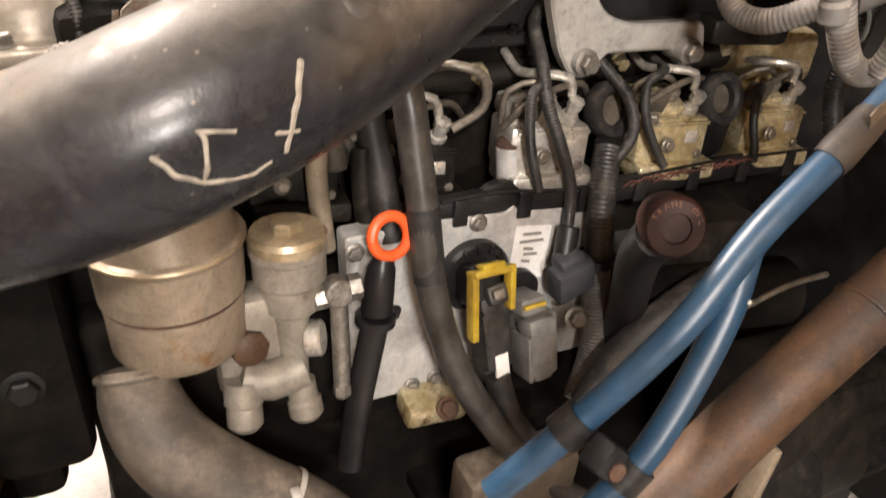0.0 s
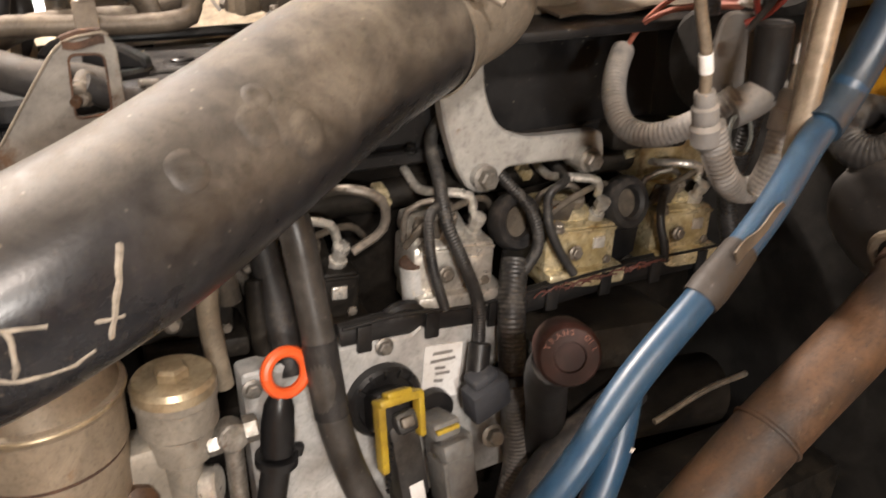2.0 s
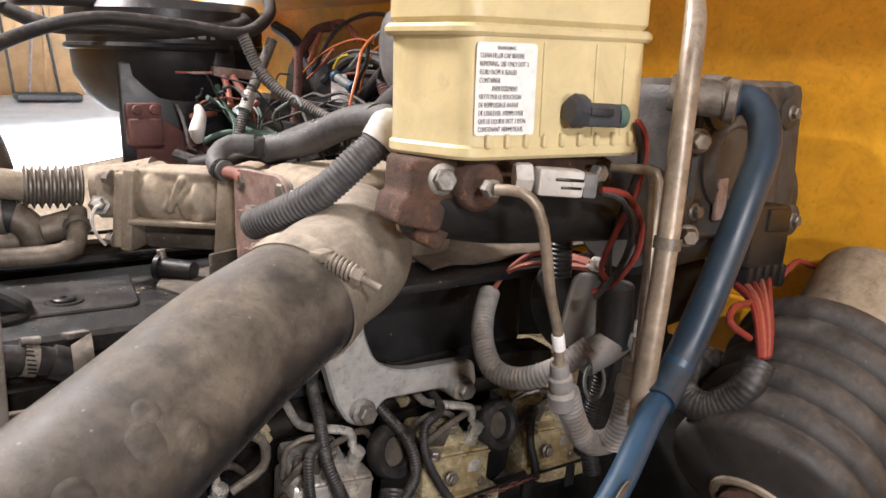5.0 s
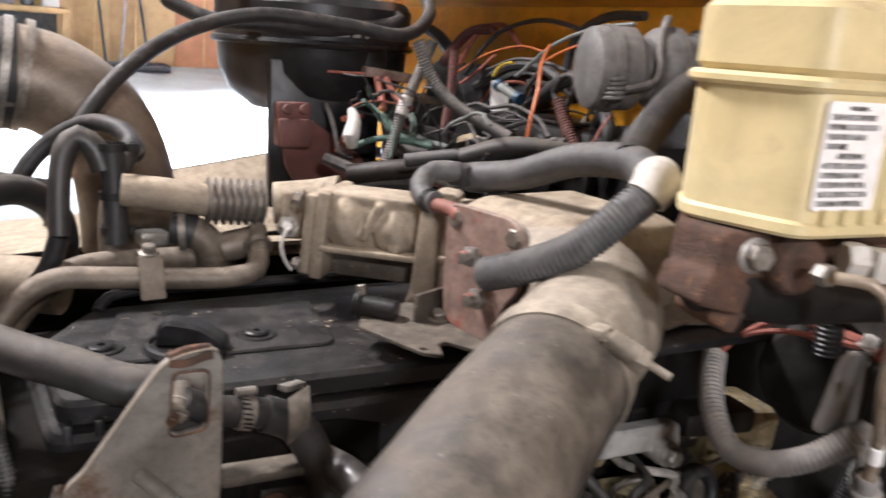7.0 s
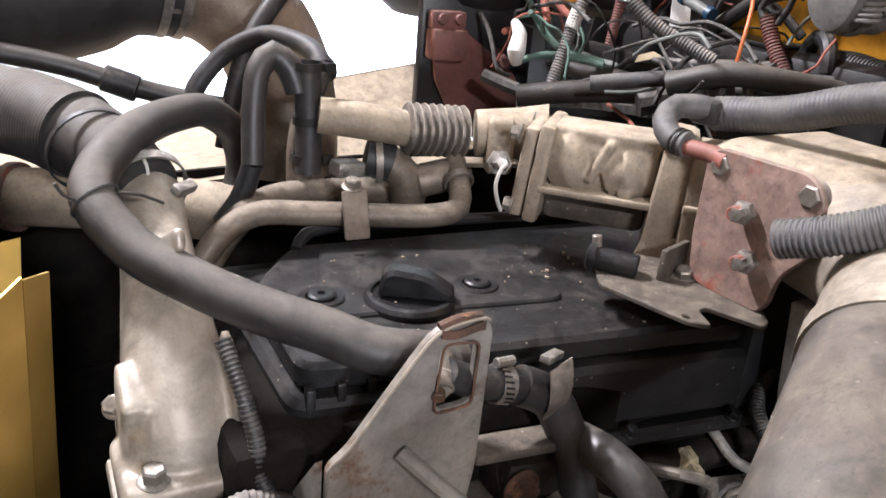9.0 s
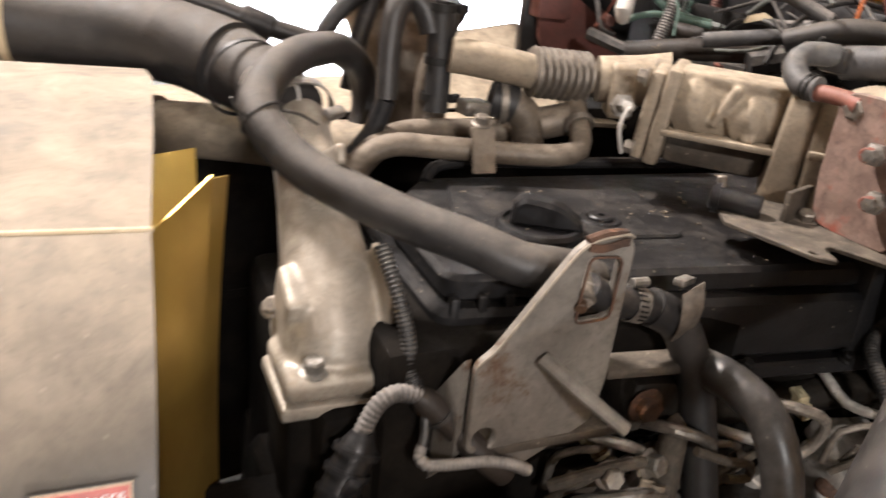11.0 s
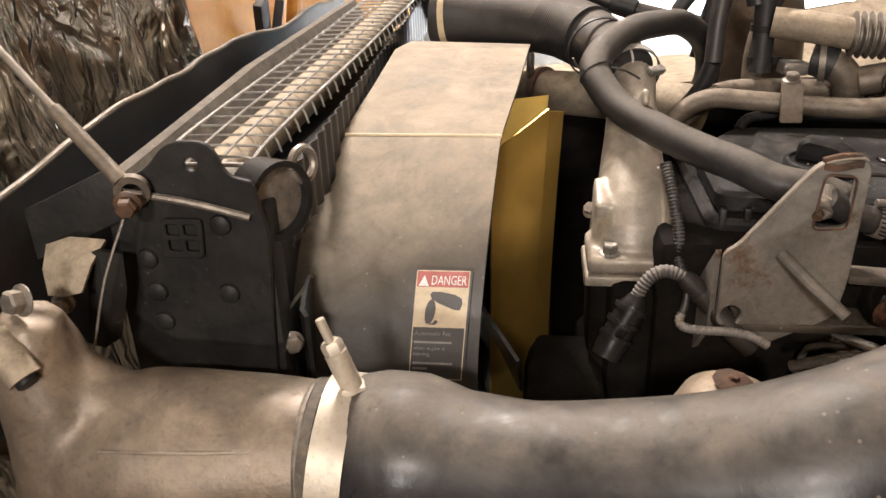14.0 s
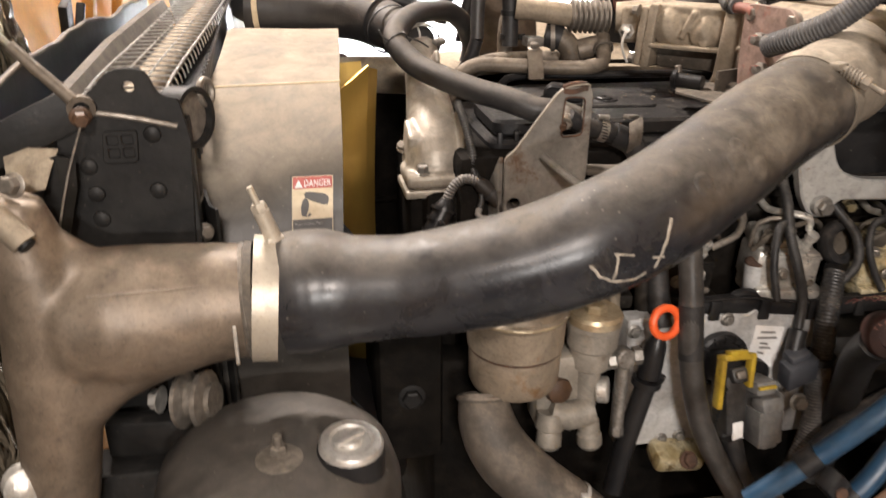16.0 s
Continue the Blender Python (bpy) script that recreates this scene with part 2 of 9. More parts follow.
blue_dark = surface("dusty_dark_blue_hose", (0.012, 0.030, 0.055), (0.016, 0.033, 0.053), 0.36, scale=12, bump=0.1, dust=0.35, dust_color=(0.04, 0.055, 0.072), smudge=0.35)
worn_tape = surface("worn_brown_tape", (0.018, 0.014, 0.011), (0.028, 0.021, 0.016), 0.6, scale=30, bump=0.5, stain=(0.13, 0.09, 0.055), stain_amount=0.25, stain_scale=35)
worn_grey_hose = surface("worn_grey_hose", (0.060, 0.056, 0.052), (0.038, 0.035, 0.032), 0.34, scale=18, fine=300, bump=0.12, dust=0.3, dust_color=(0.12, 0.105, 0.09), grit=0.35, smudge=0.45, fleck=0.20)
boot_rubber = surface("dusty_boot_rubber", (0.030, 0.029, 0.029), (0.045, 0.042, 0.040), 0.5, scale=12, fine=280, bump=0.25, dust=0.6, dust_color=(0.125, 0.112, 0.10), grit=0.45, shine=0.4, smudge=0.50, fleck=0.15)
blue_hose = surface("blue_tube", (0.014, 0.046, 0.092), (0.018, 0.048, 0.088), 0.36, scale=14, bump=0.08, dust=0.12, dust_color=(0.045, 0.075, 0.105), stain=(0.04, 0.05, 0.06), stain_amount=0.1, stain_scale=20, smudge=0.35)
orange_ring = surface("orange_plastic", (0.80, 0.115, 0.025), (0.72, 0.10, 0.02), 0.4, scale=30, bump=0.05)
yellow_clip = surface("yellow_plastic", (0.52, 0.37, 0.03), (0.38, 0.26, 0.03), 0.45, scale=40, bump=0.1, stain=(0.10, 0.07, 0.03), stain_amount=0.42, stain_scale=50)
grey_plug = surface("grey_plastic", (0.17, 0.17, 0.165), (0.13, 0.125, 0.12), 0.55, scale=25, bump=0.15, dust=0.4, dust_color=(0.22, 0.19, 0.15), smudge=0.40, fleck=0.1)
label_white = surface("white_label", (0.82, 0.82, 0.81), (0.77, 0.76, 0.74), 0.45, scale=40, bump=0.03)
label_black = surface("label_black", (0.035, 0.032, 0.03), (0.05, 0.045, 0.04), 0.5, scale=40, bump=0.02)
label_grey = surface("label_grey_ink", (0.22, 0.21, 0.20), (0.28, 0.27, 0.26), 0.5, scale=60, bump=0.0)
label_red = surface("label_red", (0.38, 0.05, 0.032), (0.32, 0.052, 0.036), 0.45, scale=40, bump=0.02)
label_tan = surface("label_tan", (0.62, 0.52, 0.36), (0.56, 0.46, 0.30), 0.5, scale=40, bump=0.02)
tape_white = surface("white_tape", (0.56, 0.535, 0.50), (0.44, 0.415, 0.375), 0.6, scale=30, bump=0.3, stain=(0.26, 0.23, 0.19), stain_amount=0.25, stain_scale=30)
chalk_mat = surface("paint_marker_strokes", (0.36, 0.325, 0.27), (0.20, 0.18, 0.15), 0.8, scale=110, bump=0.3)
# Red darkened past the cap's own tone, for the shade it sits in.
cap_red = surface("shade_dark_red_cap", (0.028, 0.008, 0.005), (0.016, 0.006, 0.004), 0.6, scale=25, bump=0.15, dust=0.2, dust_color=(0.03, 0.014, 0.009), shine=0.3)
cap_letter = surface("faded_cap_letter", (0.24, 0.10, 0.07), (0.16, 0.07, 0.05), 0.7, scale=60, bump=0.0)
wire_red = surface("red_wire", (0.26, 0.035, 0.025), (0.20, 0.032, 0.024), 0.5, scale=50, bump=0.0)
wire_pink = surface("faded_red_wire", (0.32, 0.105, 0.07), (0.25, 0.085, 0.06), 0.6, scale=50, bump=0.0)
wire_orange = surface("orange_wire", (0.48, 0.125, 0.025), (0.4, 0.11, 0.025), 0.5, scale=50, bump=0.0)
wire_black = surface("black_wire", (0.02, 0.02, 0.021), (0.034, 0.033, 0.032), 0.5, scale=50, bump=0.0, dust=0.6, dust_color=(0.15, 0.135, 0.12), smudge=0.3)
valve_dusty = surface("dusty_black_casting", (0.024, 0.023, 0.022), (0.040, 0.037, 0.034), 0.48, scale=14, fine=260, bump=0.4, dust=0.55, dust_color=(0.15, 0.13, 0.105), dust_low=-0.4, dust_high=1.0, smudge=0.5, grit=0.3)
hose_slate = surface("dusty_slate_hose", (0.050, 0.050, 0.053), (0.075, 0.073, 0.072), 0.55, scale=22, fine=280, bump=0.12, dust=0.5, dust_color=(0.15, 0.142, 0.13), smudge=0.35)
wire_grey = surface("grey_wire", (0.16, 0.17, 0.16), (0.12, 0.13, 0.12), 0.55, scale=50, bump=0.0)
wire_green = surface("green_wire", (0.09, 0.15, 0.12), (0.07, 0.12, 0.10), 0.55, scale=50, bump=0.0)
bus_yellow = surface("school_bus_yellow_paint", (0.80, 0.40, 0.020), (0.70, 0.34, 0.018), 0.38, scale=5, bump=0.05, stain=(0.25, 0.12, 0.03), stain_amount=0.3, stain_scale=6, smudge=0.30, fleck=0.05)
hood_orange = surface("orange_hood_inside", (0.48, 0.22, 0.026), (0.40, 0.175, 0.02), 0.5, scale=4, bump=0.1, stain=(0.35, 0.17, 0.04), stain_amount=0.2, stain_scale=5, smudge=0.25)
film_plastic = surface("crinkled_foil_sheet", (0.20, 0.165, 0.12), (0.14, 0.115, 0.08), 0.13, metal=0.5, scale=3, bump=0.1, speck=0.0)
concrete = surface("garage_concrete", (0.50, 0.49, 0.47), (0.42, 0.41, 0.40), 0.7, scale=1.3, fine=40, bump=0.2, stain=(0.28, 0.26, 0.24), stain_amount=0.15, stain_scale=0.8, smudge=0.15)
wood = surface("pine_boards", (0.52, 0.33, 0.15), (0.42, 0.25, 0.11), 0.6, scale=3, fine=40, bump=0.2)
wood_red = surface("reddish_plywood", (0.46, 0.20, 0.10), (0.38, 0.17, 0.08), 0.6, scale=2, fine=30, bump=0.2)
# White chosen for the unseen ceiling so it bounces light into dark parts.
bounce_white = surface("bounce_white_boards", (0.80, 0.79, 0.77), (0.74, 0.73, 0.70), 0.7, scale=1.5, fine=30, bump=0.15, stain=(0.62, 0.58, 0.52), stain_amount=0.12, stain_scale=0.9)
dark_clutter = surface("dark_clutter", (0.05, 0.05, 0.055), (0.09, 0.085, 0.08), 0.6, scale=8, bump=0.2)
pink_clutter = surface("painted_clutter", (0.45, 0.40, 0.40), (0.30, 0.25, 0.28), 0.6, scale=8, bump=0.2)
filter_cast = surface("filter_casting", (0.29, 0.24, 0.18), (0.215, 0.172, 0.125), 0.48, metal=0.3, scale=7, fine=240, bump=0.35, dust=0.3, dust_color=(0.30, 0.235, 0.155), stain=(0.20, 0.105, 0.04), stain_amount=0.40, stain_scale=9, grit=0.4, smudge=0.50, fleck=0.15)
filter_grey = surface("grey_filter_casting", (0.30, 0.275, 0.235), (0.22, 0.20, 0.168), 0.45, metal=0.25, scale=9, fine=240, bump=0.3, dust=0.3, dust_color=(0.30, 0.26, 0.20), stain=(0.17, 0.10, 0.05), stain_amount=0.25, stain_scale=14, grit=0.35, smudge=0.45)
band_steel = surface("cream_dusted_band", (0.46, 0.415, 0.34), (0.38, 0.335, 0.27), 0.42, metal=0.3, scale=14, fine=260, bump=0.15, dust=0.2, dust_color=(0.40, 0.34, 0.26), grit=0.15)
brass_cap = surface("brass_tinted_cap", (0.50, 0.42, 0.29), (0.36, 0.29, 0.19), 0.34, metal=0.6, scale=22, bump=0.25, stain=(0.16, 0.09, 0.04), stain_amount=0.3, stain_scale=30, smudge=0.50)
elbow_rubber = surface("dusty_brown_rubber", (0.090, 0.077, 0.063), (0.058, 0.050, 0.041), 0.6, scale=9, fine=260, bump=0.3, dust=0.5, dust_color=(0.22, 0.18, 0.14), stain=(0.05, 0.042, 0.034), stain_amount=0.25, stain_scale=12, grit=0.4, smudge=0.45, fleck=0.20)
# Grime for dirty plates; also the shade colour under gas body and bracket.
grimy_shade_plate = surface("grime_and_shade_plate", (0.085, 0.07, 0.053), (0.05, 0.042, 0.033), 0.7, scale=26, fine=320, bump=0.6, dust=0.5, dust_color=(0.15, 0.125, 0.095), stain=(0.17, 0.07, 0.035), stain_amount=0.22, stain_scale=20, grit=0.5, smudge=0.60, fleck=0.50)
tan_steel = surface("tan_steel_tube", (0.33, 0.275, 0.21), (0.235, 0.19, 0.14), 0.40, metal=0.35, scale=18, bump=0.25, dust=0.2, stain=(0.13, 0.085, 0.05), stain_amount=0.34, stain_scale=25, grit=0.3, smudge=0.50)
dark_plug = surface("dark_slate_plastic", (0.035, 0.038, 0.046), (0.05, 0.052, 0.06), 0.5, scale=25, bump=0.15, dust=0.3, dust_color=(0.11, 0.105, 0.10))
tube_brown = surface("dusty_brown_tube", (0.15, 0.122, 0.092), (0.095, 0.076, 0.058), 0.5, metal=0.3, scale=16, fine=260, bump=0.3, dust=0.5, dust_color=(0.24, 0.20, 0.155), stain=(0.07, 0.05, 0.035), stain_amount=0.25, stain_scale=20, grit=0.35, smudge=0.50, fleck=0.10)
tank_dusty = surface("dusty_tank_plastic", (0.040, 0.036, 0.032), (0.055, 0.049, 0.043), 0.5, scale=9, fine=280, bump=0.25, dust=0.6, dust_color=(0.115, 0.10, 0.084), dust_low=0.35, dust_high=1.1, dust_ramp=(0.2, 0.9), grit=0.4, smudge=0.50, fleck=0.30)
can_grey = surface("grey_motor_can", (0.15, 0.147, 0.142), (0.105, 0.103, 0.10), 0.5, scale=18, bump=0.25, dust=0.5, dust_color=(0.15, 0.135, 0.115), stain=(0.03, 0.028, 0.026), stain_amount=0.2, smudge=0.50, fleck=0.10)
# Near-black with little shine, standing in for deep shade low in the bay.
shade_black = surface("shade_black_casting", (0.0055, 0.005, 0.0045), (0.012, 0.010, 0.008), 0.75, scale=18, bump=0.8, stain=(0.05, 0.035, 0.02), stain_amount=0.12, stain_scale=18, shine=0.06, smudge=0.50)
elbow_pale = surface("pale_dusty_elbow", (0.25, 0.216, 0.172), (0.185, 0.16, 0.125), 0.6, metal=0.15, scale=14, fine=280, bump=0.3, dust=0.6, dust_color=(0.37, 0.32, 0.25), stain=(0.14, 0.11, 0.08), stain_amount=0.2, stain_scale=12, grit=0.2, smudge=0.40, fleck=0.15)


def crinkled(m, scale, depth):
    """Soft random creases over a thin film."""
    nd, ln = m.node_tree.nodes, m.node_tree.links
    tc, mp, v, b = nd.new("ShaderNodeTexCoord"), nd.new("ShaderNodeMapping"), nd.new("ShaderNodeTexNoise"), nd.new("ShaderNodeBump")
    mp.inputs["Scale"].default_value = (1.0, 1.0, 0.45)
    v.inputs["Scale"].default_value, v.inputs["Detail"].default_value, v.inputs["Distortion"].default_value = scale, 2.5, 2.2
    ln.new(tc.outputs["Object"], mp.inputs["Vector"])
    ln.new(mp.outputs[0], v.inputs["Vector"])
    b.inputs["Strength"].default_value, b.inputs["Distance"].default_value = 0.8, depth
    ln.new(v.outputs[0], b.inputs["Height"])
    ln.new(b.outputs[0], nd["Principled BSDF"].inputs["Normal"])


crinkled(film_plastic, 19.0, 0.040)


# ---- mesh tools ----
BUS = Matrix.Translation((0, 0.8, 1.4)) @ pose(0, 0, 0, -3.2, 0, 0) @ Matrix.Translation((0, -0.8, -1.4))  # the vehicle leans a little on the floor
IDENT = Matrix.Identity(4)
seat = [BUS]


def vec(p):
    return Vector(p)


def settle(dx=0.0, dy=0.0, dz=0.0, scale=1.0, about=(0.03, 0.10, 1.82)):
    """Moves what is built next within the vehicle; with no numbers, back to the vehicle's own axes."""
    c = Matrix.Translation(about)
    seat[0] = BUS @ Matrix.Translation((dx, dy, dz)) @ c @ Matrix.Scale(scale, 4) @ c.inverted()


def spline(pts, step=0.012):
    """Points along a smooth curve through pts."""
    p = [vec(q) for q in pts]
    if len(p) == 2:
        n = max(1, int((p[1] - p[0]).length / 0.05))
        return [p[0].lerp(p[1], i / n) for i in range(n + 1)]
    ext = [p[0] * 2 - p[1]] + p + [p[-1] * 2 - p[-2]]
    out = []
    for i in range(1, len(ext) - 2):
        a, b, c, d = ext[i - 1:i + 3]
        n = max(2, int((c - b).length / step))
        ta, tb = (b - a).length ** 0.5 + 1e-6, (c - b).length ** 0.5 + 1e-6
        td = (d - c).length ** 0.5 + 1e-6
        m1 = (c - b) + tb * ((b - a) / ta - (c - a) / (ta + tb))
        m2 = (c - b) + tb * ((d - c) / td - (d - b) / (tb + td))
        for k in range(n):
            u = k / n
            out.append(b * (2 * u ** 3 - 3 * u ** 2 + 1) + m1 * (u ** 3 - 2 * u ** 2 + u) + c * (-2 * u ** 3 + 3 * u ** 2) + m2 * (u ** 3 - u ** 2))
    out.append(p[-1])
    return out


def sweep(path, radii, seg=14, caps=True, bm=None, flat=(1.0, 1.0)):
    bm = bm or bmesh.new()
    n = len(path)
    rings = []
    t0 = (path[1] - path[0]).normalized()
    up = Vector((0, 0, 1)) if abs(t0.z) < 0.9 else Vector((1, 0, 0))
    side = t0.cross(up).normalized()
    for i, p in enumerate(path):
        t = (path[min(i + 1, n - 1)] - path[max(i - 1, 0)]).normalized()
        side = (side - t * side.dot(t)).normalized()
        b = t.cross(side)
        r = radii[i] if not isinstance(radii, (int, float)) else radii
        rings.append([bm.verts.new(p + (side * math.cos(a) * flat[0] + b * math.sin(a) * flat[1]) * r) for a in (2 * math.pi * k / seg for k in range(seg))])
    for a, b in zip(rings, rings[1:]):
        for k in range(seg):
            bm.faces.new((a[k], a[(k + 1) % seg], b[(k + 1) % seg], b[k]))
    if caps:
        bm.faces.new(rings[0][::-1])
        bm.faces.new(rings[-1])
    return bm


def tube(pts, r, seg=14, step=0.012, caps=True, bm=None, flat=(1.0, 1.0)):
    path = spline(pts, step)
    if not isinstance(r, (int, float)):
        vals = []
        dist = [0.0]
        for a, b in zip(pts, pts[1:]):
            dist.append(dist[-1] + (vec(b) - vec(a)).length)
        acc = [0.0]
        for a, b in zip(path, path[1:]):
            acc.append(acc[-1] + (b - a).length)
        for s in acc:
            vals.append(float(np.interp(s / acc[-1], [d / dist[-1] for d in dist], r)))
        r = vals
    return sweep(path, r, seg, caps, bm, flat)


def corrugated(pts, r, pitch=0.0045, depth=0.0016, seg=14, bm=None):
    """A ribbed conduit through pts."""
    pitch, depth = pitch * 0.85, depth * 0.55
    path = spline(pts, 0.004)
    acc = [0.0]
    for a, b in zip(path, path[1:]):
        acc.append(acc[-1] + (b - a).length)
    n = max(4, int(acc[-1] / pitch)) * 4
    arr = np.array([tuple(p) for p in path])
    s = np.linspace(0, acc[-1], n + 1)
    xyz = np.stack([np.interp(s, acc, arr[:, k]) for k in range(3)], 1)
    prof = (0, 0, -depth, -depth)
    return sweep([Vector(q) for q in xyz], [r + prof[i % 4] for i in range(n + 1)], seg, True, bm)


def basis(axis):
    z = vec(axis).normalized()
    x = z.cross(Vector((0, 0, 1)) if abs(z.z) < 0.95 else Vector((1, 0, 0))).normalized()
    return x, z.cross(x), z


def lathe(origin, axis, profile, seg=24, bm=None):
    """A turned body: profile of (radius, height along the axis)."""
    bm = bm or bmesh.new()
    x, y, z = basis(axis)
    o = vec(origin)
    rings = []
    for r, h in profile:
        if r < 1e-6:
            rings.append([bm.verts.new(o + z * h)])
        else:
            rings.append([bm.verts.new(o + z * h + (x * math.cos(a) + y * math.sin(a)) * r) for a in (2 * math.pi * k / seg for k in range(seg))])
    for a, b in zip(rings, rings[1:]):
        if len(a) == 1 and len(b) == 1:
            continue
        for k in range(seg):
            k2 = (k + 1) % seg
            if len(a) == 1:
                bm.faces.new((a[0], b[k2], b[k]))
            elif len(b) == 1:
                bm.faces.new((a[k], a[k2], b[0]))
            else:
                bm.faces.new((a[k], a[k2], b[k2], b[k]))
    for ring, flip in ((rings[0], True), (rings[-1], False)):
        if len(ring) > 2:
            bm.faces.new(ring[::-1] if flip else ring)
    return bm


def cyl(p0, p1, r, seg=20, edge=0.12, bm=None):
    h = (vec(p1) - vec(p0)).length
    e = min(r * edge, h * 0.3)
    return lathe(p0, vec(p1) - vec(p0), [(r - e, 0), (r, e), (r, h - e), (r - e, h)], seg, bm)


def ring_band(origin, axis, r, width, thick, seg=28, bm=None):
    w = width / 2
    bm = bm or bmesh.new()
    x, y, z = basis(axis)
    o = vec(origin)
    prof = [(r, -w), (r + thick, -w), (r + thick, w), (r, w)]
    rings = [[bm.verts.new(o + z * h + (x * math.cos(a) + y * math.sin(a)) * q) for a in (2 * math.pi * k / seg for k in range(seg))] for q, h in prof]
    for i in range(4):
        a, b = rings[i], rings[(i + 1) % 4]
        for k in range(seg):
            bm.faces.new((a[k], a[(k + 1) % seg], b[(k + 1) % seg], b[k]))
    return bm


def torus(origin, axis, r, t, seg=28, sides=10, bm=None, arc=1.0):
    x, y, z = basis(axis)
    o = vec(origin)
    n = int(seg * arc)
    path = [o + (x * math.cos(a) + y * math.sin(a)) * r for a in (2 * math.pi * arc * k / n for k in range(n + 1))]
    return sweep(path, t, sides, True, bm)


def box(center, size, rot=(0, 0, 0), bevel=0.003, bm=None):
    out = bm or bmesh.new()
    b = bmesh.new()
    bmesh.ops.create_cube(b, size=1.0)
    for v in b.verts:
        v.co = Vector((v.co.x * size[0], v.co.y * size[1], v.co.z * size[2]))
    if bevel > 0:
        bmesh.ops.bevel(b, geom=list(b.edges), offset=min(bevel, min(size) * 0.3), segments=2, profile=0.5, affect="EDGES")
    m = pose(*center, *rot)
    for v in b.verts:
        v.co = m @ v.co
    return join(out, b)


def join(a, b):
    """b's faces added to a."""
    table = {v: a.verts.new(v.co) for v in b.verts}
    for f in b.faces:
        a.faces.new([table[v] for v in f.verts])
    b.free()
    return a


def rounded(pts, r, n=4):
    """A closed 2D outline with its corners rounded by r (one number, or one for each)."""
    out = []
    k = len(pts)
    for i in range(k):
        p, a, b = Vector(pts[i]), Vector(pts[i - 1]), Vector(pts[(i + 1) % k])
        q = r if isinstance(r, (int, float)) else r[i]
        q = min(q, (a - p).length * 0.45, (b - p).length * 0.45)
        if q < 1e-5:
            out.append(tuple(p))
            continue
        s, e = p + (a - p).normalized() * q, p + (b - p).normalized() * q
        for j in range(n + 1):
            u = j / n
            out.append(tuple(s * (1 - u) ** 2 + p * 2 * u * (1 - u) + e * u ** 2))
    return out


def plate(outline, origin, u, v, thick, holes=(), bm=None, edge=0.0):
    """A flat plate: 2D outline on the axes u, v at origin, thick along u x v, with holes."""
    bm2 = bmesh.new()
    o, u, v = vec(origin), vec(u).normalized(), vec(v).normalized()
    nrm = u.cross(v).normalized()
    edges = []
    for loop in (outline, *holes):
        vs = [bm2.verts.new(o + u * a + v * b) for a, b in loop]
        edges += [bm2.edges.new((vs[i], vs[(i + 1) % len(vs)])) for i in range(len(vs))]
    bmesh.ops.triangle_fill(bm2, edges=edges, use_beauty=True, use_dissolve=False, normal=nrm)
    geo = bmesh.ops.extrude_face_region(bm2, geom=list(bm2.faces))
    for g in geo["geom"]:
        if isinstance(g, bmesh.types.BMVert):
            g.co += nrm * thick
    bmesh.ops.recalc_face_normals(bm2, faces=list(bm2.faces))
    if edge > 0:
        es = [e for e in bm2.edges if len(e.link_faces) == 2 and e.calc_face_angle(0) > 1.2]
        bmesh.ops.bevel(bm2, geom=es, offset=edge, segments=1, affect="EDGES")
    return join(bm, bm2) if bm else bm2


def circle2(c, r, n=14):
    return [(c[0] + r * math.cos(2 * math.pi * k / n), c[1] + r * math.sin(2 * math.pi * k / n)) for k in range(n)]


def hexbolt(where, axis, size=0.014, head=0.008, washer=True, bm=None):
    """A hexagon head with its flange; size across corners, axis points out of the head."""
    bm = bm or bmesh.new()
    r = size / 2
    a = vec(axis).normalized()
    w = vec(where)
    if washer:
        lathe(w - a * 0.001, a, [(r * 1.35, 0), (r * 1.35, 0.0012), (r * 1.05, 0.0028)], 20, bm)
    lathe(w, a, [(r, 0.001), (r, head * 0.85), (r * 0.82, head), (0, head)], 6, bm)
    return bm


def sheet(grid, thick=0.002, bm=None):
    """A bent sheet from a grid of points, given thickness."""
    b = bmesh.new()
    rows = [[b.verts.new(p) for p in row] for row in grid]
    for r0, r1 in zip(rows, rows[1:]):
        for i in range(len(r0) - 1):
            b.faces.new((r0[i], r0[i + 1], r1[i + 1], r1[i]))
    b.normal_update()
    bmesh.ops.solidify(b, geom=list(b.faces), thickness=thick)
    return join(bm, b) if bm else b


def part(name, bm, material, parent=None, label=""):
    """One mesh object under a thing or a part, laid into the vehicle or the room."""
    bm.transform(seat[0])
    bmesh.ops.recalc_face_normals(bm, faces=list(bm.faces))
    for f in bm.faces:
        f.smooth = True
    for e in bm.edges:
        if len(e.link_faces) == 2 and e.calc_face_angle(0) > 0.6:
            e.smooth = False
    me = bpy.data.meshes.new(name)
    bm.to_mesh(me)
    bm.free()
    me.materials.append(material)
    ob = new(name, me)
    if parent:
        ob.parent = parent
        if parent.type == "EMPTY":
            ob.matrix_parent_inverse = Matrix.Translation(-parent.location)
    if label:
        ob["label"] = label
    return ob


def fused(ob, voxel=0.004, soft=6):
    """Melts overlapping bodies of one casting into one skin."""
    r = ob.modifiers.new("melt", "REMESH")
    r.mode, r.voxel_size, r.use_smooth_shade = "VOXEL", voxel, True
    s = ob.modifiers.new("soften", "SMOOTH")
    s.iterations, s.factor = soft, 0.5
    return ob


def thing(name, base, label, category, group="", kind=""):
    ob = new(name)
    ob.empty_display_size = 0.05
    ob.location = seat[0] @ vec(base)
    return tagged(ob, label, category, group, kind)


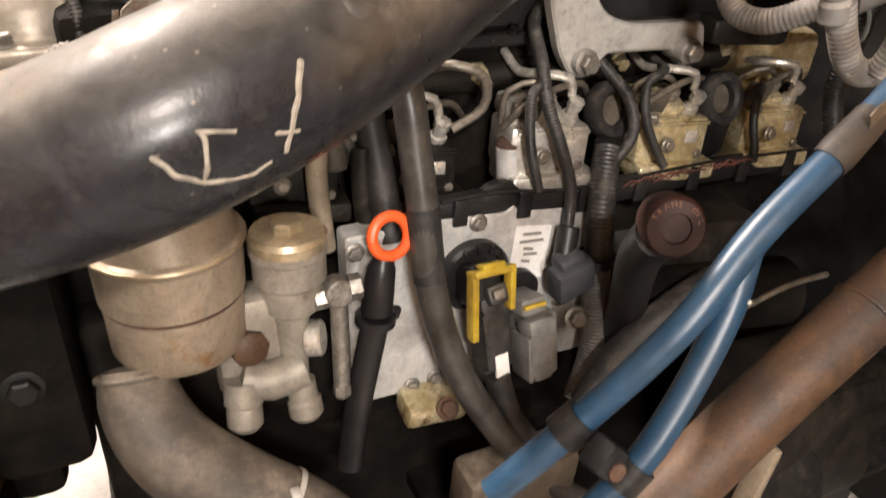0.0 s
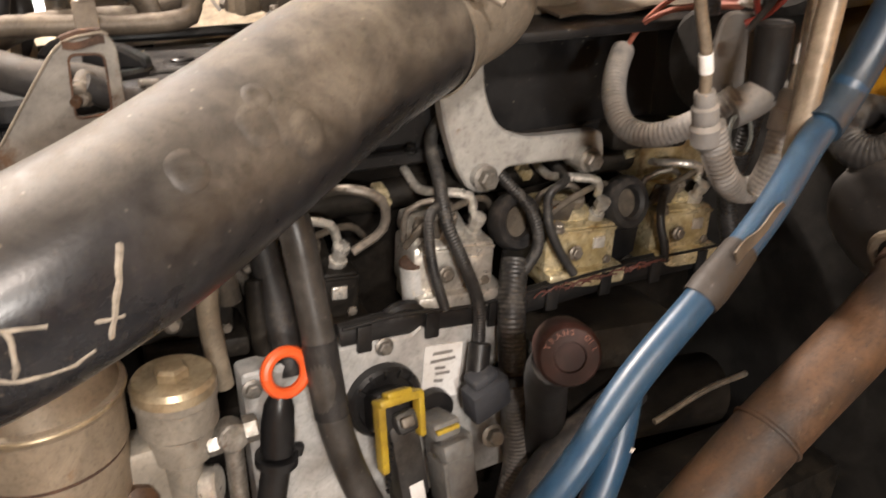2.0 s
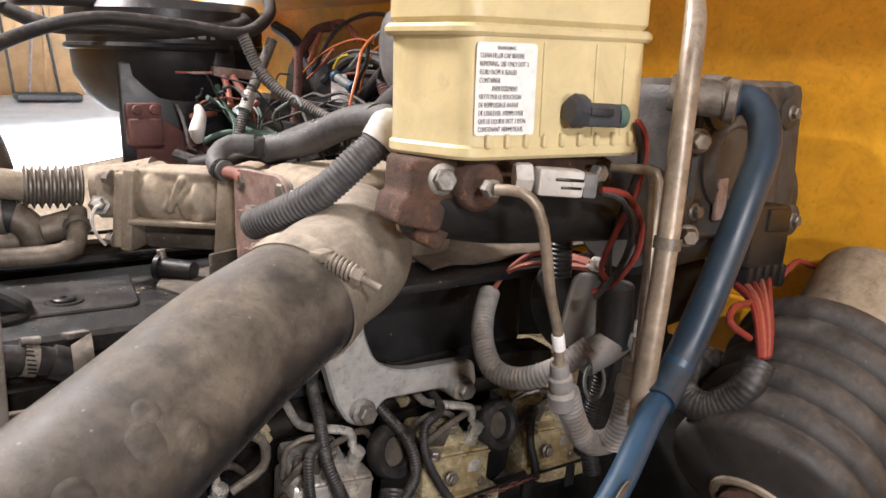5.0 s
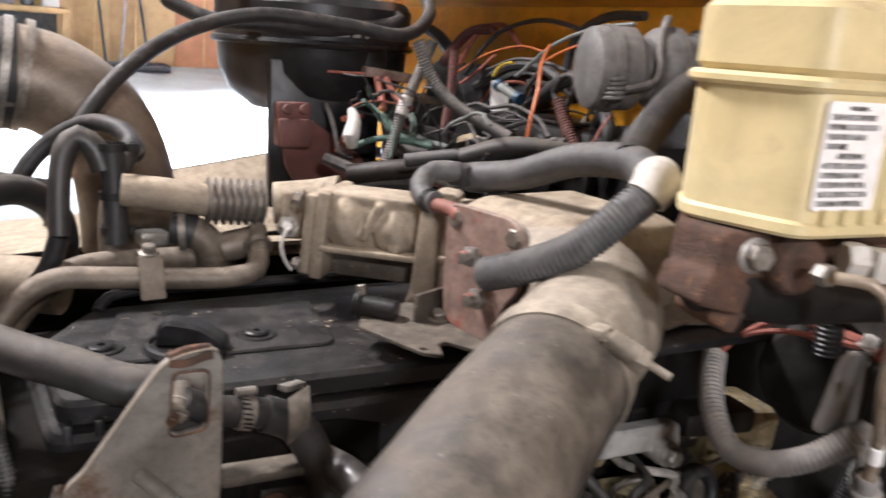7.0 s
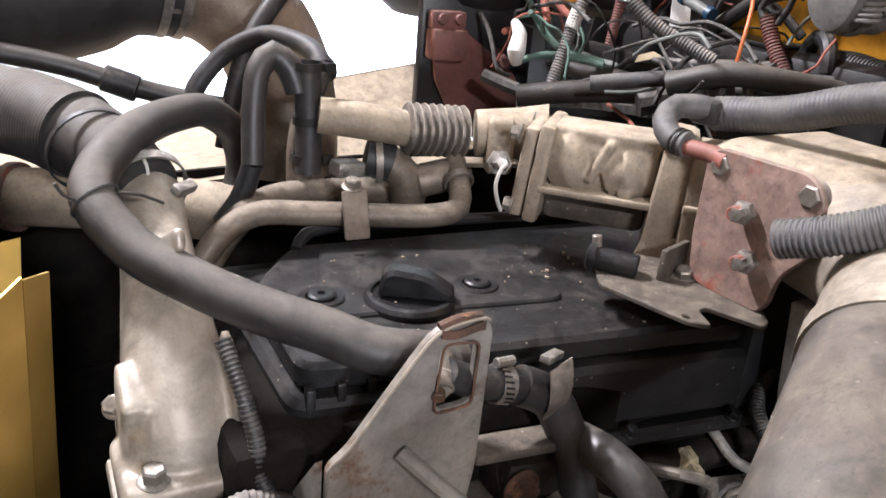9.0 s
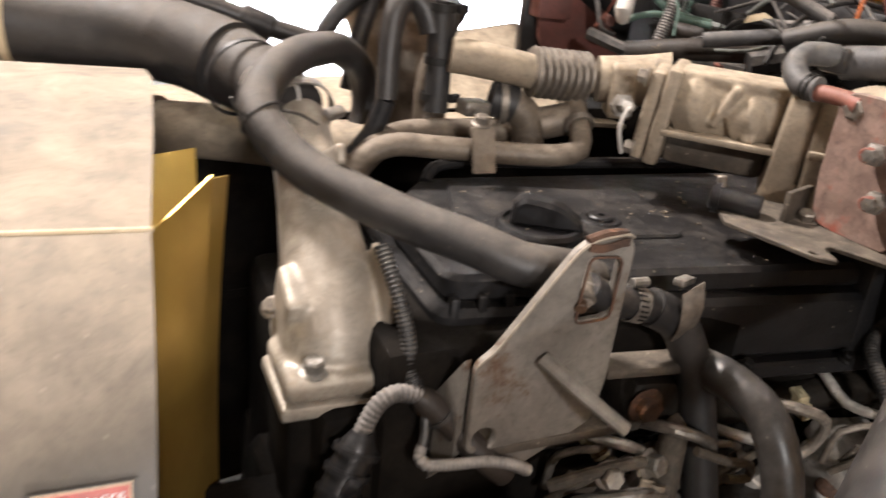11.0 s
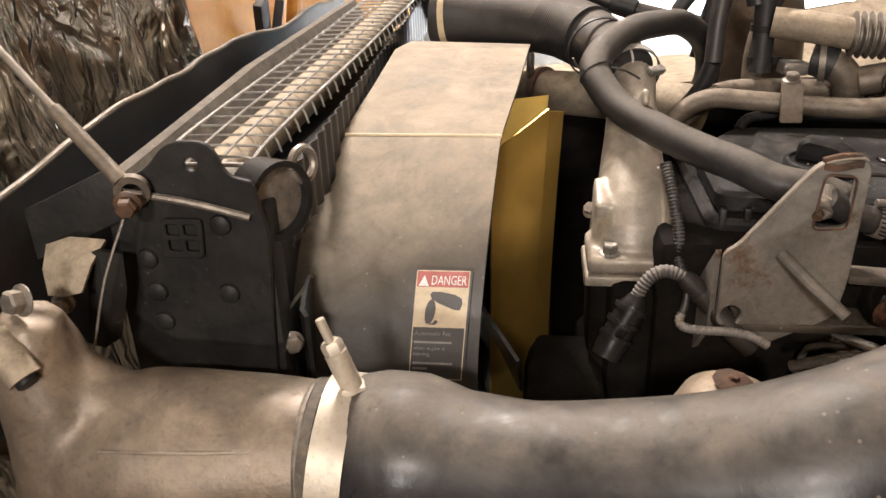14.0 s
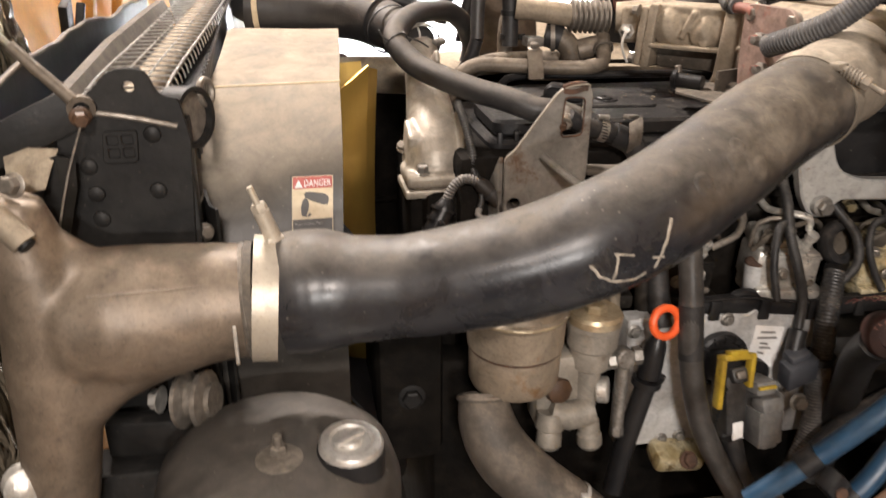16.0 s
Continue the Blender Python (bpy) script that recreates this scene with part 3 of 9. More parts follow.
def solo(name, bm, material, label, category, group="", kind=""):
    return tagged(part(name, bm, material), label, category, group, kind)


def letters(body, origin, u, v, height, material, parent, name="lettering", wide=1.0, align="LEFT", lift=0.0006):
    """Flat words on a surface, with the built-in font; v points up the letters."""
    cu = bpy.data.curves.new("words", "FONT")
    cu.body, cu.size, cu.align_x, cu.extrude = body, height * 1.4, align, 0.0002
    cu.resolution_u = 2
    tmp = new("words", cu)
    me = bpy.data.meshes.new_from_object(tmp.evaluated_get(bpy.context.evaluated_depsgraph_get()))
    bpy.data.objects.remove(tmp)
    bpy.data.curves.remove(cu)
    uu, vv = vec(u).normalized(), vec(v).normalized()
    nn = uu.cross(vv)
    for p in me.vertices:
        p.co = seat[0] @ (vec(origin) + uu * p.co.x * wide + vv * p.co.y + nn * (p.co.z + lift))
    me.materials.clear()
    me.materials.append(material)
    me.name = name
    ob = new(name, me)
    ob.parent = parent
    if parent.type == "EMPTY":
        ob.matrix_parent_inverse = Matrix.Translation(-parent.location)
    return ob

# ---- room ----
seat[0] = IDENT
solo("floor", box((0, 8, -0.05), (40, 44, 0.1), bevel=0), concrete, "pale grey concrete garage floor, bright near the open door", "floor", kind="structure")
wall = solo("wall_north", box((2, 17.6, 2.0), (26, 0.2, 4.2), bevel=0), wood, "yellowish pine board garage wall behind workbench", "wall", kind="structure")
for k in range(26):
    x = -3.0 + k * 0.62
    part("board", box((x, 17.47, 1.9), (0.56, 0.03, 3.8), bevel=0.004), wood_red if k in (12, 13, 14, 17) else wood, wall)
solo("wall_south", box((0, -4.6, 2.0), (26, 0.2, 4.2), bevel=0), wood, "plain board wall behind the viewer", "wall", kind="structure")
solo("wall_west", box((-11, 6.5, 2.0), (0.2, 22.4, 4.2), bevel=0), wood, "plain board garage side wall", "wall", kind="structure")
solo("wall_east", box((15, 6.5, 2.0), (0.2, 22.4, 4.2), bevel=0), wood, "plain board garage side wall", "wall", kind="structure")
solo("ceiling", box((2, 6.5, 4.15), (26.4, 22.4, 0.12), bevel=0), bounce_white, "pale garage ceiling out of view, white to bounce light", "ceiling", kind="structure")


def workbench(x0, x1, y):
    b = thing("workbench", ((x0 + x1) / 2, y, 0), "yellow pine workbench with a lower shelf and clutter", "workbench")
    part("tabletop", box(((x0 + x1) / 2, y, 1.0), (x1 - x0, 0.8, 0.09), bevel=0.01), wood, b)
    part("shelf", box(((x0 + x1) / 2, y, 0.42), (x1 - x0 - 0.1, 0.7, 0.08), bevel=0.01), wood, b)
    part("back_panel", box(((x0 + x1) / 2, y + 0.36, 0.5), (x1 - x0 - 0.2, 0.04, 0.8), bevel=0), dark_clutter, b)
    for lx in (x0 + 0.08, x1 - 0.08):
        for ly in (y - 0.33, y + 0.33):
            part("leg", box((lx, ly, 0.48), (0.12, 0.1, 0.96), bevel=0.008), wood, b)
    return b


workbench(-0.6, 2.05, 16.7)
rnd = random.Random(4)
for k in range(7):
    cx = -0.4 + k * 0.36
    h = rnd.uniform(0.15, 0.4)
    solo("paint_can" if k % 2 else "tool_box", cyl((cx, 16.6, 1.047), (cx, 16.6, 1.047 + h), 0.11) if k % 2 else box((cx, 16.6, 1.047 + h / 2), (0.28, 0.3, h), bevel=0.02),
         (pink_clutter, dark_clutter, label_white, film_plastic)[k % 4], "small can on the workbench" if k % 2 else "dark tool box on the workbench", "container", group="workbench clutter")
for k, (x, lean) in enumerate(((2.5, 5), (2.75, -4), (3.0, 8), (3.3, 3), (3.55, -6))):
    solo("long_handled_tool", tube([(x, 17.0, 0.02), (x + math.tan(radians(lean)) * 1.8, 17.35, 1.9)], 0.028, 8), (wood, dark_clutter, pink_clutter)[k % 3], "long wooden tool handle leaning on wall", "tool", group="leaning tools")
solo("shop_creeper", box((3.2, 16.3, 0.09), (1.1, 0.5, 0.12), bevel=0.03), dark_clutter, "low dark shop creeper on the floor", "creeper")
seat[0] = BUS

# ---- vehicle shell ----
hood = thing("tilted_hood", (-0.8, 1.6, 0.0), "orange inside of a bus hood tilted forward", "hood")
part("inner_panel", sheet([[(-0.76 - 0.16 * (z - 1.4), y, z) for y in (-0.9, 0.0, 0.9, 1.8, 2.7, 3.6)] for z in (0.05, 0.6, 1.1, 1.7, 2.3)], 0.02), hood_orange, hood)
for y in (1.95, 2.35):
    part("stiffener", box((-0.745, y, 1.45), (0.03, 0.05, 1.1), (0, 9, 0), 0.01), hood_orange, hood)
part("latch_bracket", box((-0.735, 1.72, 1.52), (0.02, 0.05, 0.10), (20, 8, 0), 0.005), frame_black, hood, "dark latch bracket")
part("latch_arm", box((-0.72, 1.76, 1.50), (0.02, 0.012, 0.12), (-20, 8, 0), 0.004), frame_black, hood)
rr = random.Random(7)
film = []
for z in np.linspace(1.0, 2.2, 70):
    film.append([(-0.715 - 0.16 * (z - 1.4) + 0.012 * math.sin(14 * y + 3 * math.sin(5 * z)) + 0.010 * math.sin(45 * y + 6 * z + 3 * math.sin(9 * y)) + rr.uniform(-0.003, 0.003), y, z) for y in np.linspace(-0.5, 1.40, 150)])
solo("foil_sheet", sheet(film, 0.002), film_plastic, "crinkled shiny brown insulating foil under the hood", "foil sheet")

fw = thing("firewall", (1.0, 0.9, 1.0), "school bus yellow painted firewall panel", "firewall", kind="structure")
part("panel", box((1.06, 1.0, 1.73), (0.05, 2.6, 0.56), bevel=0.006), bus_yellow, fw)
part("lower_panel", box((1.055, 0.12, 1.34), (0.05, 0.84, 0.22), bevel=0.006), bus_yellow, fw)
part("toe_board", box((1.07, 1.0, 1.02), (0.06, 2.6, 0.86), bevel=0.006), frame_black, fw, "black lower toe board")
part("toe_strip", box((1.050, 0.25, 1.408), (0.05, 0.94, 0.084), bevel=0.006), bus_yellow, fw)
part("cowl_shelf", box((1.08, 1.05, 2.0), (0.24, 2.4, 0.05), (0, 4, 0), 0.01), bus_yellow, fw)
# Overhang added to keep the lamps off the upper firewall.
part("cowl_shade_lip", box((0.98, 1.00, 1.90), (0.28, 2.50, 0.04), (0, 4, 0), 0.01), bus_yellow, fw)
part("ledge", box((1.02, 0.42, 1.44), (0.10, 0.30, 0.03), (0, 0, 0), 0.006), bus_yellow, fw)

blk = thing("engine_block", (0.3, 1.05, 0.6), "grimy engine block and cylinder head, near-black in place of shade", "engine block")
part("crankcase", box((0.36, 1.06, 0.82), (0.86, 0.46, 0.56), bevel=0.02), shade_black, blk)
part("cylinder_head", box((0.40, 1.05, 1.25), (0.84, 0.36, 0.34), bevel=0.015), shade_black, blk)
part("front_cover", box((-0.04, 1.05, 1.05), (0.06, 0.34, 0.62), bevel=0.02), shade_black, blk)
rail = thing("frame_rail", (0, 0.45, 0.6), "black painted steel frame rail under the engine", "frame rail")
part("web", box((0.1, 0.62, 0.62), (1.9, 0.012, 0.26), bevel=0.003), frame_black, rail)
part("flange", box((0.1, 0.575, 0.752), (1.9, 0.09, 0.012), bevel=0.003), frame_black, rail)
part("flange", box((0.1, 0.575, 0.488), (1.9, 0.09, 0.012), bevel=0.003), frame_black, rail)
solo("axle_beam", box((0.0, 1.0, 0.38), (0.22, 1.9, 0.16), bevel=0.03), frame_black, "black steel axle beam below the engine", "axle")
inf = thing("inner_fender", (0.3, 1.62, 0.7), "inner fender behind the engine, near-black in place of shade", "fender")
part("panel", sheet([[(x, 1.62 + 0.06 * math.sin(3 * x), z) for x in np.linspace(-0.3, 1.0, 8)] for z in (0.7, 0.95, 1.2, 1.405)], 0.01), shade_black, inf)
part("rib", tube([(x, 1.61 + 0.06 * math.sin(3 * x), 1.10) for x in np.linspace(-0.25, 0.95, 8)], 0.008, 8), shade_black, inf)
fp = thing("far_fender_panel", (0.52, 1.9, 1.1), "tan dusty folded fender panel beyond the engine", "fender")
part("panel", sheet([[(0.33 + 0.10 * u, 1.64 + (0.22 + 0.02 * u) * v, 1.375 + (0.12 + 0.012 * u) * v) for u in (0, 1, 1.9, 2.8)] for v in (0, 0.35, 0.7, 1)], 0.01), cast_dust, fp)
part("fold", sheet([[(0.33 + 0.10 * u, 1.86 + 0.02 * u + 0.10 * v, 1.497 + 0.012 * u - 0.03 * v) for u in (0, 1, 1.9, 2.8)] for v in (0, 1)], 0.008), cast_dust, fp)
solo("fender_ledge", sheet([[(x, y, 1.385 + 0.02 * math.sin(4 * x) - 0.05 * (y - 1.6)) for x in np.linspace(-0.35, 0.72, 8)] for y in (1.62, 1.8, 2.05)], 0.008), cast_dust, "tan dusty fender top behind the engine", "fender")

# Added block, near-black: hides the floor and paints the gap's shade.
bd = thing("front_gap_block", (-0.12, 0.85, 1.0), "near-black block added to fill the dark gap at engine front", "cover")
part("cover", box((-0.115, 0.86, 1.11), (0.10, 0.24, 0.26), (0, 0, 0), 0.02), shade_black, bd)
part("lower_cover", box((-0.14, 0.90, 0.98), (0.06, 0.16, 0.20), (0, 0, 0), 0.02), shade_black, bd)
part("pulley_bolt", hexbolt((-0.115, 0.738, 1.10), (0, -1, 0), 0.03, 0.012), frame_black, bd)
# Added screen, near-black: keeps the bright floor from showing below the shaft.
spl = thing("floor_screen", (0.7, 0.62, 0.6), "near-black panel added to screen off the floor", "panel")
part("panel", box((0.72, 0.76, 0.72), (0.80, 0.40, 0.03), (0, 0, 0), 0.006), shade_black, spl)
part("upright", box((0.72, 0.94, 0.88), (0.80, 0.02, 0.34), (0, 0, 0), 0.006), shade_black, spl)

# ---- radiator stack ----
rad = thing("radiator", (-0.44, 1.1, 0.75), "black steel framed radiator stack with wire guard on top", "radiator")
out = rounded([(-0.50, 1.572), (-0.462, 1.582), (-0.440, 1.607), (-0.404, 1.607), (-0.394, 1.578), (-0.374, 1.574), (-0.366, 1.53), (-0.376, 1.39), (-0.376, 0.75), (-0.505, 0.75), (-0.505, 1.45)],
              [0.004, 0.012, 0.014, 0.014, 0.012, 0.004, 0.004, 0.004, 0.004, 0.004, 0.01])
side = part("side_plate", plate(out, (0, 0.640, 0), (1, 0, 0), (0, 0, 1), 0.006, [circle2((-0.422, 1.588), 0.0058)], edge=0.001), frame_black, rad, "black steel side plate with a round hole")
emb = plate(rounded([(-0.458, 1.508), (-0.422, 1.508), (-0.419, 1.543), (-0.454, 1.543)], 0.005), (0, 0.633, 0), (1, 0, 0), (0, 0, 1), 0.0035,
            [rounded([(a, b), (a + 0.011, b), (a + 0.011, b + 0.010), (a, b + 0.010)], 0.002) for a in (-0.451, -0.436) for b in (1.514, 1.528)], edge=0.0008)
part("embossed_badge", emb, frame_black, side)
part("weld_bead", tube([(-0.483, 0.631, 1.566), (-0.43, 0.631, 1.558), (-0.378, 0.631, 1.545)], 0.0032, 8), dull_steel, side)
for a, b in ((-0.405, 1.537), (-0.471, 1.474), (-0.407, 1.474), (-0.474, 1.505), (-0.47, 1.445)):
    part("rivet", lathe((a, 0.634, b), (0, -1, 0), [(0.0095, 0), (0.0085, 0.003), (0.005, 0.0048), (0, 0.0052)], 14), frame_black, side)
part("core", box((-0.445, 1.10, 1.15), (0.11, 0.90, 0.76), bevel=0.004), black_plastic, rad)
part("top_channel", box((-0.445, 1.10, 1.515), (0.125, 0.90, 0.03), bevel=0.004), frame_black, rad)
part("side_support", box((-0.378, 0.656, 1.15), (0.02, 0.03, 0.8), bevel=0.004), frame_black, rad)
GY0, GY1 = 0.68, 1.56


def gz(y):
    return 1.574 + 0.032 * (y - GY0) / (GY1 - GY0)


def gx(y):
    return -0.029 + 0.034 * (y - GY0) / (GY1 - GY0)


guard_zinc = surface("zinc_guard_wire", (0.46, 0.45, 0.43), (0.32, 0.31, 0.29), 0.38, metal=0.6, scale=60, bump=0.1, smudge=0.3)
guard = part("guard_frame", tube([(-0.450 + gx(GY0), GY0, gz(GY0) - 0.002), (-0.36 + gx(GY0), GY0, gz(GY0) - 0.002)], 0.002, 6), guard_zinc, rad, "zinc coated wire guard")
for k in range(4):
    x = -0.448 + 0.028 * k
    part("long_wire", tube([(x + gx(y), y, gz(max(y, GY0)) - d) for y, d in ((GY0 - 0.004, 0.030), (GY0, 0.006), (GY0 + 0.012, 0.001), (1.1, 0.001), (GY1, 0.001))], 0.0019 if k in (0, 3) else 0.0013, 6, 0.03), guard_zinc, guard)

for k in range(32):
    y = GY0 + (GY1 - GY0) * (k + 0.4) / 32
    z = gz(y) + 0.001
    part("guard_wire", tube([(-0.450 + gx(y), y, z), (-0.372 + gx(y), y, z), (-0.364 + gx(y), y, z - 0.002), (-0.361 + gx(y), y, z - 0.008), (-0.360 + gx(y), y + 0.002, z - 0.016)], 0.0012, 5, 0.03), guard_zinc, guard)
part("oil_cooler_tube", lathe((-0.436, 0.70, 1.548), (0.036, 1, 0.036), [(0.019, 0), (0.0215, 0.002), (0.0215, 0.79), (0.019, 0.795)], 24), cast_dust, rad, "dusty pale cooler tube under the guard")
part("tank_tube", lathe((-0.425, 0.655, 1.545), (0, 1, 0.0), [(0.022, 0), (0.024, 0.002), (0.024, 0.05), (0.02, 0.052)], 22), dull_steel, rad)
part("tank_end", ring_band((-0.374, 0.672, 1.545), (0.86, -0.50, 0.05), 0.029, 0.030, 0.005), frame_black, rad)
part("tank_end_face", lathe((-0.376, 0.674, 1.545), (0.86, -0.50, 0.05), [(0.0315, -0.004), (0.0315, 0.006), (0.028, 0.009), (0.012, 0.010), (0, 0.010)], 28), dull_steel, rad, "grey tank end disc")
part("tank_end_clip", torus((-0.352, 0.70, 1.566), (0.9, -0.4, 0.1), 0.014, 0.004, 20, 8), dull_steel, rad)
web = [[(-0.366 + 0.002 * math.sin(y * 240), y, z + 0.036 * (y - GY0)) for y in np.linspace(GY0 + 0.01, GY1, 200)] for z in (1.49, 1.515, 1.54, 1.556)]
part("side_mesh", sheet(web, 0.0015), black_plastic, rad, "dark pleated mesh along the tank")
part("seam_flange", sheet([[(-0.352 - 0.02 * a, 0.655 + 0.08 * a * a, z) for z in np.linspace(0.8, 1.44, 14)] for a in (0.0, 0.4, 0.8, 1.0)], 0.004), frame_black, rad)

sy = np.linspace(0.30, 1.75, 120)
stop = np.interp(sy, [0.3, 0.648, 0.785, 0.942, 0.99, 1.228, 1.6, 1.75], [1.572, 1.580, 1.585, 1.591, 1.595, 1.587, 1.570, 1.566])
seal = [[(-0.562 + 0.004 * math.sin(7 * y), y, 1.40 + (z + 0.0042 * math.sin(17 * y + 1.0) + 0.0034 * math.sin(8.3 * y) + 0.0010 * math.sin(61 * y) * math.sin(5 * y) - 1.40) * h) for y, z in zip(sy, stop)] for h in (0, 0.5, 1)]
sl = thing("hood_seal", (-0.562, 1.0, 1.40), "wavy black rubber hood seal with worn tan edge", "seal")
part("strip", sheet(seal, 0.008), dark_rubber, sl)
part("edge", tube([(x, y, z + 0.001) for x, y, z in seal[2][::2]], 0.0030, 8), tube_brown, sl, "worn tan edge")
rl = thing("support_rail", (-0.51, 1.05, 1.52), "grey steel angle rail beside the radiator", "rail")
rtop = [(0.665, 1.5615), (0.70, 1.5625), (0.79, 1.566), (1.04, 1.577), (1.45, 1.577), (1.62, 1.575)]
part("web", sheet([[(-0.510 + 0.5 * d, y, z - d) for y, z in rtop] for d in (0.045, 0.02, 0.0)], 0.003), grimy_shade_plate, rl)
part("lip", sheet([[(-0.510 - d, y, z - 0.001) for y, z in rtop] for d in (0.0, 0.008, 0.014)], 0.003), grimy_shade_plate, rl)
for y in (0.72, 1.1, 1.4):
    part("rivet", lathe((-0.509, y, float(np.interp(y, [0.56, 1.04, 1.45], [1.538, 1.555, 1.555]))), (1, 0, 0), [(0.006, 0), (0.005, 0.002), (0, 0.003)], 12), steel, rl)
settle(0.011, -0.001, 0.004)
rod = thing("support_rod", (-0.478, 0.61, 1.56), "grey rubber covered support rod with nut", "rod")
part("rod", tube([(-0.486, 0.622, 1.575), (-0.54, 0.64, 1.628)], [0.0068, 0.0060]), tube_brown, rod)
part("thin_tip", tube([(-0.53, 0.637, 1.618), (-0.60, 0.66, 1.688)], 0.0035), dull_steel, rod)
part("nut", hexbolt((-0.479, 0.612, 1.560), (0.25, -1, -0.2), 0.016, 0.012), rust_pipe, rod, "worn brass coloured nut")
part("washer", ring_band((-0.480, 0.625, 1.566), (0.25, -1, -0.2), 0.008, 0.006, 0.006), tube_brown, rod)
part("bracket_arm", box((-0.555, 0.628, 1.535), (0.14, 0.006, 0.042), (0, -24, 4), 0.002), frame_black, rod)
part("wire", tube([(-0.478, 0.60, 1.552), (-0.492, 0.58, 1.51), (-0.508, 0.57, 1.455)], 0.0012, 6), dull_steel, rod)

settle()
# ---- fan shroud ----
sh = thing("fan_shroud", (-0.28, 1.05, 0.75), "dusty fan shroud with folded top panel, painted dark below for shade", "fan shroud")
PR = [(-0.169, 1.30, 1.545), (-0.169, 1.171, 1.564), (-0.178, 1.02, 1.551), (-0.190, 0.870, 1.535), (-0.191, 0.842, 1.526), (-0.193, 0.808, 1.505), (-0.195, 0.778, 1.483), (-0.197, 0.757, 1.462), (-0.199, 0.742, 1.440), (-0.202, 0.725, 1.405), (-0.204, 0.710, 1.37), (-0.206, 0.692, 1.30), (-0.207, 0.684, 1.20), (-0.207, 0.686, 1.05), (-0.207, 0.70, 0.90), (-0.207, 0.76, 0.78)]
PL = [(-0.351, 1.30, 1.552), (-0.351, 1.158, 1.568), (-0.358, 1.03, 1.548), (-0.368, 0.900, 1.527), (-0.371, 0.870, 1.512), (-0.376, 0.835, 1.490), (-0.384, 0.802, 1.466), (-0.394, 0.772, 1.441), (-0.404, 0.745, 1.412), (-0.411, 0.722, 1.38), (-0.413, 0.706, 1.345), (-0.413, 0.690, 1.29), (-0.413, 0.682, 1.20), (-0.413, 0.686, 1.05), (-0.413, 0.70, 0.90), (-0.413, 0.76, 0.78)]
gr = [[tuple(vec(a).lerp(vec(b), k / 8)) for k in range(9)] for a, b in zip(PL, PR)]
part("panel", sheet(gr, 0.004), shroud_paint, sh)
part("seam", tube([(p[0] + 0.001, p[1] - 0.0015, p[2] + 0.0036) for p in gr[3]], 0.0022, 6), label_tan, sh, "pale folded seam edge")
part("far_side", sheet([[(-0.375 + 0.178 * u, y, z) for u in (0, 0.5, 1)] for y, z in ((1.30, 1.55), (1.40, 1.47), (1.44, 1.3), (1.45, 1.0), (1.40, 0.8))], 0.004), shroud_paint, sh)
part("flange", sheet([[(-0.372 - 0.012 * u, 0.80 - 0.165 * u - (0.02 if 0.2 < u < 0.8 else 0), z) for u in (0, 0.3, 0.6, 1)] for z in np.linspace(0.78, 1.43, 12)], 0.004), shroud_paint, sh)
part("bolt", hexbolt((-0.366, 0.655, 1.413), (0.5, -1, 0.2), 0.016, 0.010), dull_steel, sh)
dl = thing("danger_label", (-0.235, 0.72, 1.40), "red, tan and black danger decal on the fan shroud", "label")


def on_label(a, b, lift=0.0):
    """A place on the decal: a along its width, b down its height, both in metres, bent with the shroud."""
    pts = [(0.7395, 1.4475), (0.7275, 1.4245), (0.7165, 1.4005), (0.7065, 1.3765), (0.699, 1.3515), (0.693, 1.326)]
    b = b * 0.89
    s = max(0.0, min(b, 0.124)) / 0.0262
    i = min(int(s), 4)
    f = s - i
    y, z = pts[i][0] + (pts[i + 1][0] - pts[i][0]) * f, pts[i][1] + (pts[i + 1][1] - pts[i][1]) * f
    return (-0.264 + a - b * 0.07, y - 0.003 - lift, z + 0.001 + lift * 0.5)


def decal(name, a0, a1, b0, b1, material, lift, label=""):
    g = [[on_label(a, b, lift) for a in np.linspace(a0, a1, 3)] for b in np.linspace(b0, b1, max(2, int((b1 - b0) / 0.006) + 2))]
    return part(name, sheet(g, 0.0006), material, dl, label)


decal("border", -0.0012, 0.0542, -0.0012, 0.1205, label_black, -0.0004)
decal("backing", 0.001, 0.052, 0.001, 0.119, label_tan, 0.0003)
decal("red_band", 0.002, 0.051, 0.002, 0.019, label_red, 0.0008)
decal("black_field", 0.002, 0.051, 0.062, 0.118, label_black, 0.0008)
letters("DANGER", on_label(0.0155, 0.0165, 0.0016), (1, 0, 0), (0.07, 0.57, 0.82), 0.0095, label_white, dl, wide=0.63)
part("warning_triangle", plate([(0.004, -0.016), (0.014, -0.016), (0.009, -0.0055)], on_label(0, 0, 0.0016), (1, 0, 0), (0.07, 0.57, 0.82), 0.0004), label_white, dl)


def symbol(name, rows):
    """A dark printed shape on the decal: rows of (down, from, to)."""
    part(name, sheet([[on_label(a0 + (a1 - a0) * k / 2, b, 0.0012) for k in range(3)] for b, a0, a1 in rows], 0.0005), label_black, dl)


symbol("fan_symbol", ((0.032, 0.017, 0.019), (0.036, 0.014, 0.021), (0.042, 0.0125, 0.022), (0.048, 0.012, 0.0215), (0.054, 0.0125, 0.020), (0.058, 0.014, 0.018)))
symbol("fan_symbol_foot", ((0.054, 0.022, 0.024), (0.057, 0.020, 0.025), (0.059, 0.016, 0.022)))
symbol("warning_symbol", ((0.024, 0.018, 0.026), (0.027, 0.016, 0.040), (0.031, 0.017, 0.046), (0.036, 0.024, 0.047), (0.040, 0.033, 0.046), (0.043, 0.040, 0.045)))
